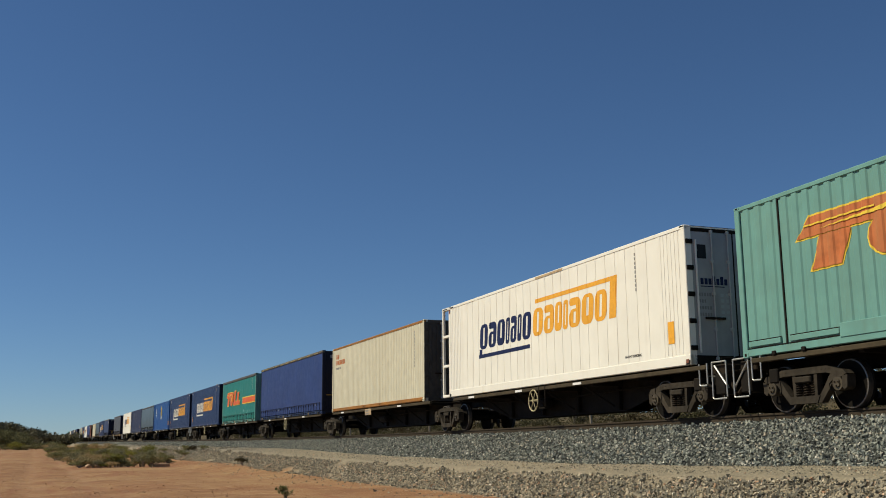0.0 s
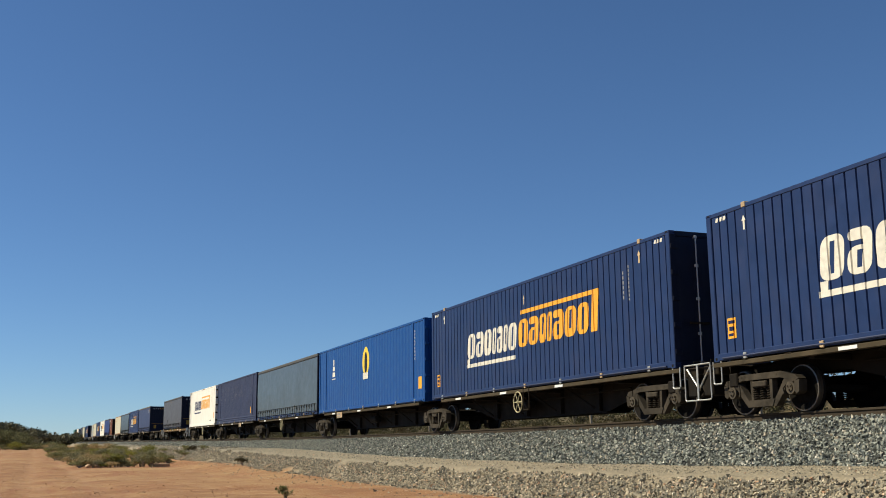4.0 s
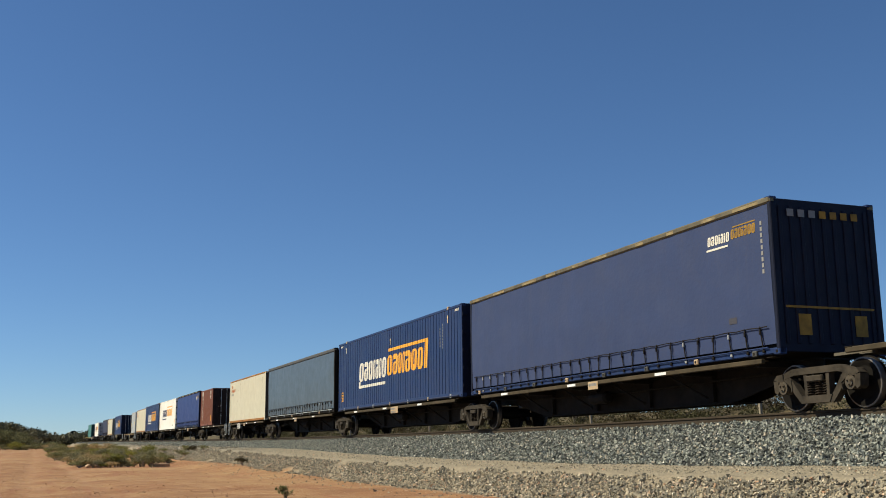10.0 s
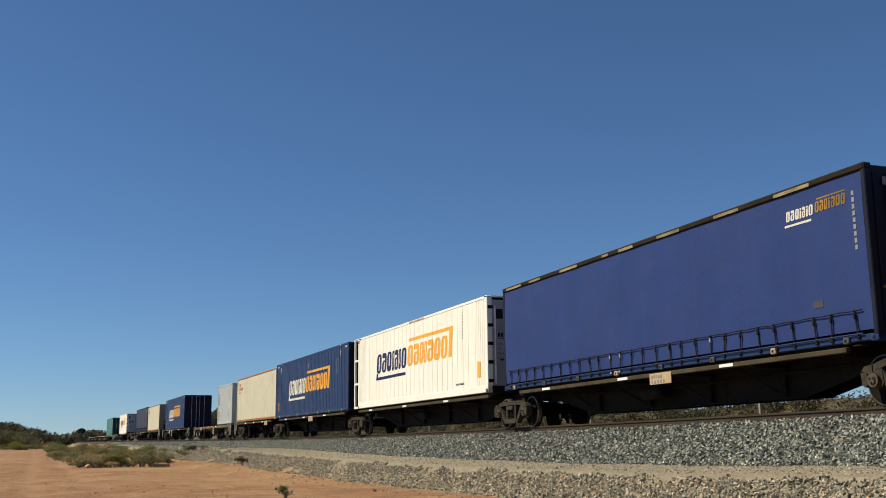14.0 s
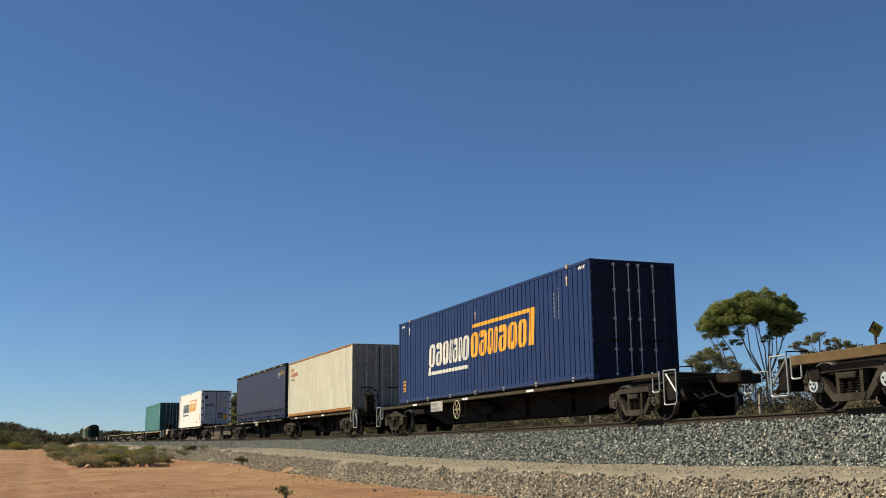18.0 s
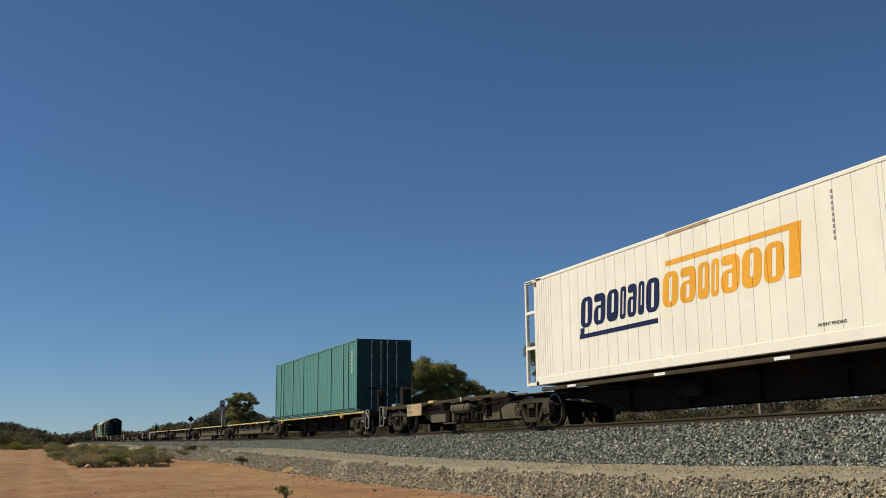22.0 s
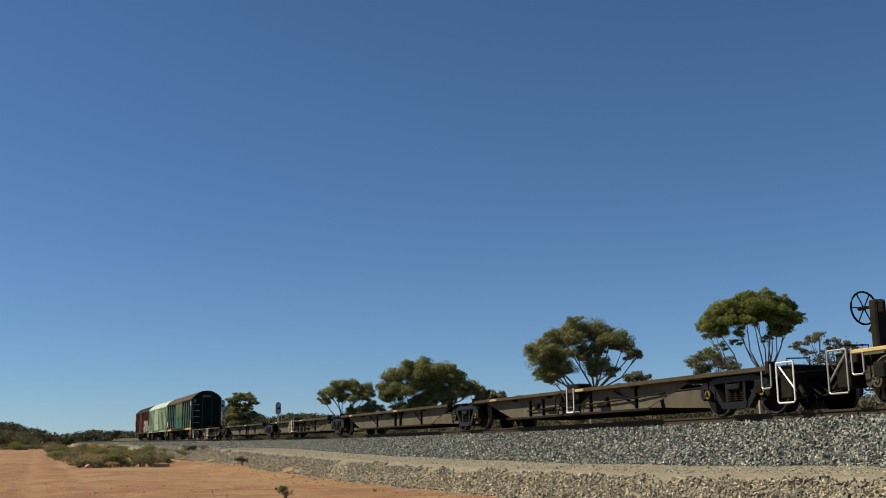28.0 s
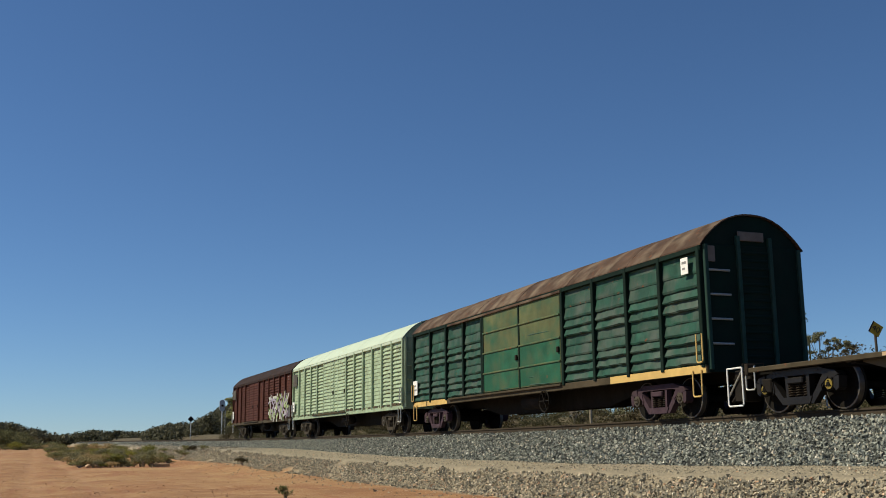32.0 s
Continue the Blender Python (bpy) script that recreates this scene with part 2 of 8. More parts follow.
# ---- mesh helpers ----
class Shell:
    """Collects vertices and faces of one mesh."""

    def __init__(self):
        self.v, self.f, self.m = [], [], []

    def add(self, verts, faces, mi=0):
        o = len(self.v)
        self.v += [tuple(p) for p in verts]
        self.f += [tuple(i + o for i in f) for f in faces]
        self.m += [mi] * len(faces)
        return self

    def box(self, x0, x1, y0, y1, z0, z1, mi=0):
        return self.add([(x, y, z) for x in (x0, x1) for y in (y0, y1) for z in (z0, z1)],
                        [(0, 1, 3, 2), (4, 6, 7, 5), (0, 4, 5, 1), (2, 3, 7, 6), (0, 2, 6, 4), (1, 5, 7, 3)], mi)

    def soft_box(self, x0, x1, y0, y1, z0, z1, c=0.015, mi=0):
        """A box with chamfered edges."""
        lo, hi = (x0, y0, z0), (x1, y1, z1)
        vs, fs, idx = [], [], {}
        for sx in (0, 1):
            for sy in (0, 1):
                for sz in (0, 1):
                    s = (sx, sy, sz)
                    for ax in range(3):
                        p = []
                        for k in range(3):
                            full = hi[k] if s[k] else lo[k]
                            p.append(full if k == ax else full - c * (1 if s[k] else -1))
                        idx[(s, ax)] = len(vs)
                        vs.append(p)
        for ax in range(3):
            u, w = [(1, 2), (2, 0), (0, 1)][ax]
            for side in (0, 1):
                ring = []
                for a, b in ((0, 0), (1, 0), (1, 1), (0, 1)):
                    s = [0, 0, 0]
                    s[ax], s[u], s[w] = side, a, b
                    ring.append(idx[(tuple(s), ax)])
                fs.append(tuple(ring if side else ring[::-1]))
            for a in (0, 1):
                for b in (0, 1):
                    s0, s1 = [0, 0, 0], [0, 0, 0]
                    s0[ax], s1[ax] = 0, 1
                    s0[u] = s1[u] = a
                    s0[w] = s1[w] = b
                    q = [idx[(tuple(s0), u)], idx[(tuple(s1), u)], idx[(tuple(s1), w)], idx[(tuple(s0), w)]]
                    fs.append(tuple(q if a == b else q[::-1]))
        for s in [(a, b, c2) for a in (0, 1) for b in (0, 1) for c2 in (0, 1)]:
            t = [idx[(s, k)] for k in range(3)]
            fs.append(tuple(t if sum(s) % 2 else t[::-1]))
        return self.add(vs, fs, mi)

    def prism(self, poly, y0, y1, mi=0):
        """Polygon of (x, z) drawn out from y0 to y1."""
        n = len(poly)
        vs = [(x, y0, z) for x, z in poly] + [(x, y1, z) for x, z in poly]
        fs = [tuple(range(n)), tuple(range(2 * n - 1, n - 1, -1))]
        fs += [(i, i + n, (i + 1) % n + n, (i + 1) % n) for i in range(n)]
        return self.add(vs, fs, mi)

    def bar(self, a, b, w, mi=0, sides=6):
        """Round bar of radius w from a to b."""
        return self.tube([a, b], [w, w], sides, mi)

    def tube(self, path, radii, sides=6, mi=0, cap=True):
        path = [Vector(p) for p in path]
        vs = []
        for i, p in enumerate(path):
            d = (path[min(i + 1, len(path) - 1)] - path[max(i - 1, 0)]).normalized()
            up = Vector((0, 0, 1)) if abs(d.z) < 0.9 else Vector((1, 0, 0))
            s = d.cross(up).normalized()
            t = s.cross(d)
            for k in range(sides):
                a = 2 * math.pi * k / sides
                vs.append(p + (s * math.cos(a) + t * math.sin(a)) * radii[i])
        fs = []
        for i in range(len(path) - 1):
            for k in range(sides):
                a, b = i * sides + k, i * sides + (k + 1) % sides
                fs.append((a, b, b + sides, a + sides))
        if cap:
            fs.append(tuple(range(sides - 1, -1, -1)))
            fs.append(tuple(range(len(vs) - sides, len(vs))))
        return self.add(vs, fs, mi)

    def disc(self, x, z, y0, y1, r, sides=24, mi=0):
        """A wheel-like disc about the y axis."""
        return self.prism([(x + r * math.cos(2 * math.pi * k / sides), z + r * math.sin(2 * math.pi * k / sides)) for k in range(sides)], y0, y1, mi)

    def mesh(self, name, mats, smooth_angle=False):
        me = bpy.data.meshes.new(name)
        me.from_pydata(self.v, [], self.f)
        for m in mats if isinstance(mats, (list, tuple)) else [mats]:
            me.materials.append(m)
        me.polygons.foreach_set("material_index", self.m)
        if smooth_angle:
            me.polygons.foreach_set("use_smooth", [True] * len(self.f))
        me.update()
        return me


def part(name, shell, material, parent, label="", at=None):
    """Links one mesh as a part under a thing or a part."""
    me = shell if isinstance(shell, bpy.types.Mesh) else shell.mesh(name, material)
    ob = new(name, me)
    ob.parent = parent
    if at:
        ob.location = at
    if label:
        ob["label"] = label
    return ob


def thing(name, label, category, group=""):
    return tagged(new(name), label, category, group)


moving = []      # (thing, place along the train at 13 s)


def on_train(ob, u):
    moving.append((ob, u))
    ob.location = (u, TRACK_Y, grade(u))
    return ob


# ---- ground ----
def bench(x):
    return -0.91 + 0.38 * smooth(18, 62, -x)


def foot(x):
    return 8.45 + 0.16 * math.sin(x * 0.21) + 0.12 * math.sin(x * 0.53 + 1.0)


def ground_z(x, y):
    b = bench(x)
    f = foot(x)
    low = -1.5 + 0.27 * smooth(22, 50, -x) * smooth(6.3, 8.4, y)
    if y < f:
        z = low
    elif y < 9.2:
        z = low + (b - 0.11 - low) * ((y - f) / (9.2 - f)) ** 0.9
    elif y < 10.7:
        z = b - 0.11 * (10.7 - y) / 1.5
    elif y < 17.6:
        z = b
    else:
        z = b + (0.72 - b) * smooth(17.8, 22.0, y) - 1.1 * smooth(34.0, 70.0, y)
    r = 0.055 * noise.noise((x * 0.35, y * 0.35, 3.0)) + 0.022 * noise.noise((x * 0.9, y * 1.1, 6.0)) + 0.10 * noise.noise((x * 0.06, y * 0.06, 9.0))
    if y < 5 and x < 0:
        for c in (-4.6, -2.9, -0.1, 1.6):
            q = (y - c - 0.5 * noise.noise((x * 0.05, c, 1.0))) / 0.35
            r -= 0.045 * math.exp(-q * q)
    calm = 1.0 if (y < 8.0 or y > 19) else 0.35
    far = 0.0
    if y > 60 or y < -40:
        far = 1.5 * noise.noise((x * 0.006, y * 0.006, 1.0))
    return z + r * calm + grade(x) + far


def spread(points):
    out = []
    for a, b, n in points:
        out += [a + (b - a) * i / n for i in range(n)]
    return out + [points[-1][1]]


def build_ground():
    xs = spread([(-2600, -600, 16), (-600, -180, 28), (-180, -70, 44), (-70, -4, 150), (-4, 40, 22), (40, 600, 8)])
    ys = spread([(-1500, -150, 10), (-150, -10, 20), (-10, 6, 56), (6, 11, 40), (11, 17, 8), (17, 22, 10), (22, 120, 24), (120, 2200, 14)])
    vs = [(x, y, ground_z(x, y)) for x in xs for y in ys]
    n = len(ys)
    fs = [(i * n + j, (i + 1) * n + j, (i + 1) * n + j + 1, i * n + j + 1) for i in range(len(xs) - 1) for j in range(n - 1)]
    m = bpy.data.materials.new("red_earth_and_gravel")
    m.use_nodes = True
    nt = m.node_tree
    L = nt.links.new
    b = nt.nodes["Principled BSDF"]
    b.inputs["Roughness"].default_value = 0.95
    tc = nt.nodes.new("ShaderNodeTexCoord")

    def noise_tex(scale, detail=5.0, stretch=(1, 1, 1)):
        mp = nt.nodes.new("ShaderNodeMapping")
        mp.inputs["Scale"].default_value = stretch
        L(tc.outputs["Object"], mp.inputs["Vector"])
        nn = nt.nodes.new("ShaderNodeTexNoise")
        nn.inputs["Scale"].default_value = scale
        nn.inputs["Detail"].default_value = detail
        L(mp.outputs[0], nn.inputs["Vector"])
        return nn.outputs["Fac"]

    def ramp(sock, a, c, lo=0.0, hi=1.0):
        r = nt.nodes.new("ShaderNodeMapRange")
        for k, v in (("From Min", a), ("From Max", c), ("To Min", lo), ("To Max", hi)):
            r.inputs[k].default_value = v
        L(sock, r.inputs["Value"])
        return r.outputs[0]

    def mix(fac, a, c):
        x = nt.nodes.new("ShaderNodeMix")
        x.data_type = "RGBA"
        for i, s in ((0, fac), (6, a), (7, c)):
            if hasattr(s, "is_linked"):
                L(s, x.inputs[i])
            else:
                x.inputs[i].default_value = s if i == 0 else (*s, 1)
        return x.outputs[2]

    def add(a, c, op="ADD"):
        k = nt.nodes.new("ShaderNodeMath")
        k.operation = op
        for i, s in ((0, a), (1, c)):
            if hasattr(s, "is_linked"):
                L(s, k.inputs[i])
            else:
                k.inputs[i].default_value = s
        return k.outputs[0]
    earth = mix(ramp(noise_tex(0.35), 0.35, 0.7), (0.258, 0.120, 0.040), (0.330, 0.186, 0.076))
    earth = mix(ramp(noise_tex(0.5, 6.0, (0.7, 1.3, 1.0)), 0.5, 0.72), earth, (0.230, 0.096, 0.031))
    earth = mix(ramp(noise_tex(2.2, 9.0), 0.53, 0.66, 0.0, 0.75), earth, (0.40, 0.25, 0.118))
    earth = mix(ramp(noise_tex(9.0, 8.0), 0.55, 0.67, 0.0, 0.5), earth, (0.225, 0.108, 0.055))
    earth = mix(ramp(noise_tex(26.0, 5.0), 0.54, 0.66, 0.0, 0.8), earth, (0.47, 0.34, 0.19))
    earth = mix(ramp(noise_tex(1.1, 8.0), 0.47, 0.60, 0.0, 0.6), earth, (0.195, 0.086, 0.032))
    ruts = add(noise_tex(0.16, 3.0, (0.5, 1.6, 1.0)), noise_tex(1.4, 4.0, (0.25, 2.4, 1.0)))
    earth = mix(ramp(ruts, 1.02, 1.25, 0.0, 0.8), earth, (0.245, 0.100, 0.042))
    earth = mix(ramp(noise_tex(0.12, 4.0), 0.50, 0.68, 0.0, 0.7), earth, (0.36, 0.230, 0.102))
    gravel = mix(ramp(noise_tex(14.0, 6.0), 0.38, 0.66), (0.150, 0.124, 0.085), (0.33, 0.275, 0.188))
    gravel = mix(ramp(noise_tex(0.8, 4.0), 0.50, 0.68, 0.0, 0.85), gravel, (0.33, 0.27, 0.18))
    gravel = mix(ramp(noise_tex(0.55, 5.0), 0.60, 0.74, 0.0, 0.8), gravel, (0.37, 0.20, 0.10))
    sand = mix(ramp(noise_tex(5.0), 0.3, 0.75), (0.235, 0.198, 0.134), (0.335, 0.288, 0.200))
    sand = mix(ramp(noise_tex(22.0, 6.0), 0.56, 0.7), sand, (0.17, 0.145, 0.105))
    sep = nt.nodes.new("ShaderNodeSeparateXYZ")
    L(tc.outputs["Object"], sep.inputs[0])
    trail = add(sep.outputs["Y"], add(add(noise_tex(0.22, 3.0), -0.5), 1.6, "MULTIPLY"))
    rough_edge = ramp(noise_tex(2.6, 6.0), 0.35, 0.6)
    for centre in (-4.6, -2.9, -0.1, 1.6):
        near = ramp(add(add(trail, -centre), 0.0, "ABSOLUTE"), 0.42, 0.12)
        earth = mix(add(add(near, rough_edge, "MULTIPLY"), 0.4, "MULTIPLY"), earth, (0.40, 0.24, 0.122))
    wob = add(sep.outputs["Y"], add(add(noise_tex(1.1), -0.5), 0.7, "MULTIPLY"))
    col = mix(ramp(wob, 8.2, 8.6), earth, gravel)
    gravel = mix(ramp(sep.outputs["X"], -50.0, -90.0), gravel, mix(ramp(noise_tex(5.0, 6.0), 0.35, 0.7), (0.13, 0.115, 0.082), (0.26, 0.23, 0.17)))
    sand = mix(ramp(sep.outputs["X"], -46.0, -62.0), sand, mix(ramp(noise_tex(7.0, 6.0), 0.35, 0.7), (0.15, 0.135, 0.10), (0.29, 0.255, 0.19)))
    col = mix(ramp(wob, 9.0, 9.3), col, sand)
    col = mix(ramp(wob, 17.5, 20.0), col, mix(ramp(noise_tex(2.4, 7.0), 0.38, 0.66), (0.050, 0.040, 0.020), (0.115, 0.090, 0.048)))
    L(col, b.inputs["Base Color"])
    bp = nt.nodes.new("ShaderNodeBump")
    bp.inputs["Strength"].default_value = 0.6
    bp.inputs["Distance"].default_value = 0.09
    L(add(noise_tex(18.0, 6.0), noise_tex(3.0, 5.0)), bp.inputs["Height"])
    L(bp.outputs[0], b.inputs["Normal"])
    me = bpy.data.meshes.new("ground")
    me.from_pydata(vs, [], fs)
    me.materials.append(m)
    me.polygons.foreach_set("use_smooth", [True] * len(fs))
    tagged(new("ground", me), "bare red earth with a pale gravel bank beside the line", "ground", kind="structure")


build_ground()

BALLAST = mat("crushed_ballast", (0.060, 0.062, 0.060), 0.9, vary=0.5, grain=22.0, dirt=0.35, dirt_color=(0.085, 0.082, 0.074), bump=1.0, fine=24.0)
STONE = bpy.data.materials.new("ballast_stone")
STONE.use_nodes = True


def stone_material(m, stops):
    nt = m.node_tree
    b = nt.nodes["Principled BSDF"]
    b.inputs["Roughness"].default_value = 0.85
    g = nt.nodes.new("ShaderNodeNewGeometry")
    r = nt.nodes.new("ShaderNodeValToRGB")
    r.color_ramp.elements[0].color = (*stops[0][1], 1)
    r.color_ramp.elements[1].color = (*stops[-1][1], 1)
    for pos, c in stops[1:-1]:
        e = r.color_ramp.elements.new(pos)
        e.color = (*c, 1)
    nt.links.new(g.outputs["Random Per Island"], r.inputs[0])
    nt.links.new(r.outputs[0], b.inputs["Base Color"])


stone_material(STONE, [(0, (0.042, 0.045, 0.040)), (0.35, (0.118, 0.126, 0.110)), (0.65, (0.226, 0.240, 0.214)), (0.88, (0.345, 0.355, 0.30)), (0.97, (0.37, 0.32, 0.24)), (1, (0.72, 0.70, 0.62))])
PEBBLE = bpy.data.materials.new("bank_stone")
PEBBLE.use_nodes = True
stone_material(PEBBLE, [(0, (0.085, 0.080, 0.062)), (0.3, (0.185, 0.170, 0.130)), (0.6, (0.30, 0.265, 0.190)), (0.82, (0.42, 0.36, 0.25)), (0.93, (0.52, 0.45, 0.33)), (0.97, (0.46, 0.27, 0.15)), (1, (0.74, 0.68, 0.56))])

CLOD = bpy.data.materials.new("earth_clod")
CLOD.use_nodes = True
stone_material(CLOD, [(0, (0.17, 0.080, 0.038)), (0.5, (0.28, 0.14, 0.066)), (0.85, (0.38, 0.23, 0.12)), (1, (0.48, 0.38, 0.26))])


def scatter_stones(name, places, label, material):
    """Many angular stones in one mesh. places: x, y, z, radius."""
    rng = np.random.default_rng(5)
    base = np.array([(c, d, k) for k in (-0.62, 0.62) for c, d in ((-0.85, -0.6), (0.95, -0.5), (0.0, 0.9))])
    tris = np.array([(0, 2, 1), (3, 4, 5), (0, 1, 4), (0, 4, 3), (1, 2, 5), (1, 5, 4), (2, 0, 3), (2, 3, 5)])
    P = np.asarray(places)
    n = len(P)
    rot = rng.normal(size=(n, 3, 3))
    q, _ = np.linalg.qr(rot)
    jit = rng.uniform(-0.32, 0.32, size=(n, 6, 3))
    scale = np.stack([np.ones(n), rng.uniform(0.62, 1, n), rng.uniform(0.42, 0.85, n)], 1)
    v = (base[None] + jit) * scale[:, None, :] * P[:, 3][:, None, None]
    v = np.einsum("nij,nkj->nki", q, v) + P[:, None, :3]
    f = tris[None] + (np.arange(n) * 6)[:, None, None]
    me = bpy.data.meshes.new(name)
    v, f = v.reshape(-1, 3), f.reshape(-1, 3)
    me.vertices.add(len(v))
    me.vertices.foreach_set("co", v.ravel())
    me.loops.add(f.size)
    me.loops.foreach_set("vertex_index", f.ravel().astype(np.int32))
    me.polygons.add(len(f))
    me.polygons.foreach_set("loop_start", np.arange(0, f.size, 3, dtype=np.int32))
    me.update(calc_edges=True)
    me.shade_flat()
    me.materials.append(material)
    return tagged(new(name, me), label, name.replace("_", " "), kind="stuff")


def build_track():
    xs = spread([(-1500, -300, 30), (-300, -90, 42), (-90, 30, 120), (30, 300, 10)])

    def sweep(profile_of, name, material, label, kind="structure"):
        s = Shell()
        rows = [profile_of(x) for x in xs]
        n = len(rows[0])
        s.v = [(x, y, z + grade(x)) for x, r in zip(xs, rows) for y, z in r]
        s.f = [(i * n + j, i * n + j + 1, (i + 1) * n + j + 1, (i + 1) * n + j) for i in range(len(xs) - 1) for j in range(n - 1)]
        s.m = [0] * len(s.f)
        return tagged(new(name, s.mesh(name, material)), label, "track", kind=kind)
    sh = -0.20

    def bed(x):
        b = bench(x) - 0.06
        run = (sh - b) * 1.5
        return [(TRACK_Y - 1.72 - run, b), (TRACK_Y - 1.72, sh), (TRACK_Y - 1.3, sh + 0.02), (TRACK_Y + 1.3, sh + 0.02), (TRACK_Y + 1.72, sh), (TRACK_Y + 1.72 + run, b)]
    sweep(bed, "ballast_bed", BALLAST, "grey crushed stone ballast under the rails")
    for k, y in enumerate((TRACK_Y - 0.7525, TRACK_Y + 0.7525)):
        rail = thing("rail", "rust-brown steel rail with a worn head", "rail", "rails")
        rail["kind"] = "structure"
        prof = [(-0.07, -0.172), (-0.07, -0.16), (-0.012, -0.145), (-0.012, -0.045), (-0.036, -0.035), (-0.036, -0.006), (-0.028, 0.0)]
        sec = prof + [(-a, z) for a, z in prof[::-1]]
        web = sweep(lambda x: [(y + a, z) for a, z in sec], "rail_web", RAIL_RUST, "")
        top = sweep(lambda x: [(y - 0.022, 0.002), (y + 0.022, 0.002)], "rail_head", RAIL_TOP, "")
        for o in (web, top):
            for key in ("label", "category", "kind"):
                if key in o:
                    del o[key]
            o.parent = rail
    sl = Shell().soft_box(-0.12, 0.12, -1.25, 1.25, -0.36, -0.165, 0.02).mesh("sleeper", mat("concrete_sleeper", (0.30, 0.27, 0.23), 0.9, vary=0.2))
    for i in range(150):
        x = 6 - i * 0.68
        ob = tagged(new("sleeper", sl), "grey concrete sleeper bedded in ballast", "sleeper", "sleepers under the rails")
        ob.location = (x, TRACK_Y, grade(x))
    rng = random.Random(3)
    places = []
    for _ in range(70000):
        x = -7 - 75 * rng.random() ** 1.5
        k = rng.random()
        b = bench(x) - 0.03
        run = (sh - b) * 1.5
        y = TRACK_Y - 1.72 - run * k + 0.5 * (rng.random() < 0.16) * rng.random()
        z = sh + (b - sh) * k
        if y > TRACK_Y - 1.72:
            z = sh + 0.01
        places.append((x, y, z + grade(x) + rng.uniform(-0.015, 0.033), rng.uniform(0.018, 0.040)))
    for _ in range(9000):
        x = -78 - 120 * rng.random() ** 1.3
        k = rng.random()
        b = bench(x) - 0.03
        places.append((x, TRACK_Y - 1.72 - (sh - b) * 1.5 * k, sh + (b - sh) * k + grade(x), rng.uniform(0.04, 0.08)))
    scatter_stones("ballast_stones", places, "loose grey angular ballast stones on the track shoulder", STONE)
    places = []
    for _ in range(50000):
        x = -9 - 90 * rng.random() ** 1.45
        edge = 9.15 + 0.22 * noise.noise((x * 0.6, 4.0, 0.0)) + 0.12 * noise.noise((x * 2.1, 8.0, 0.0))
        lo = foot(x) - 0.15 + 0.3 * noise.noise((x * 0.9, 2.0, 0.0))
        y = rng.uniform(lo, edge)
        bare = noise.noise((x * 0.45, y * 0.9, 12.0)) + 0.5 * noise.noise((x * 1.3, y * 1.6, 5.0))
        if rng.random() < 2.2 * (bare - 0.1) + 0.06:
            continue
        r = rng.uniform(0.014, 0.036) * (1.8 if rng.random() < 0.03 else 1)
        places.append((x, y, ground_z(x, y) + rng.uniform(-0.012, 0.03), r))
    for _ in range(1100):                      # stones rolled out over the earth at the foot
        x = -9 - 70 * rng.random() ** 1.3
        y = foot(x) - 1.5 * rng.random() ** 2.6
        places.append((x, y, ground_z(x, y) + 0.004, rng.uniform(0.01, 0.04)))
    for _ in range(6000):
        x = -8 - 50 * rng.random() ** 1.4
        y = rng.uniform(9.5, 10.75)
        places.append((x, y, ground_z(x, y) + 0.001, rng.uniform(0.006, 0.02) * (1.8 if rng.random() < 0.04 else 1)))
    for _ in range(1500):
        x = -60 - 60 * rng.random() ** 1.2
        y = rng.uniform(8.3, 10.9)
        places.append((x, y, ground_z(x, y) + 0.01, rng.uniform(0.03, 0.07)))
    scatter_stones("bank_stones", places, "brown and pale stones strewn over the gravel bank", PEBBLE)

    places = []
    for _ in range(9000):
        x = -14 - 66 * rng.random() ** 1.3
        y = rng.uniform(-14, 8.2)
        places.append((x, y, ground_z(x, y), rng.uniform(0.006, 0.020) * (2.0 if rng.random() < 0.05 else 1)))
    scatter_stones("earth_clods", places, "small red clods and pebbles on bare earth", CLOD)


build_track()


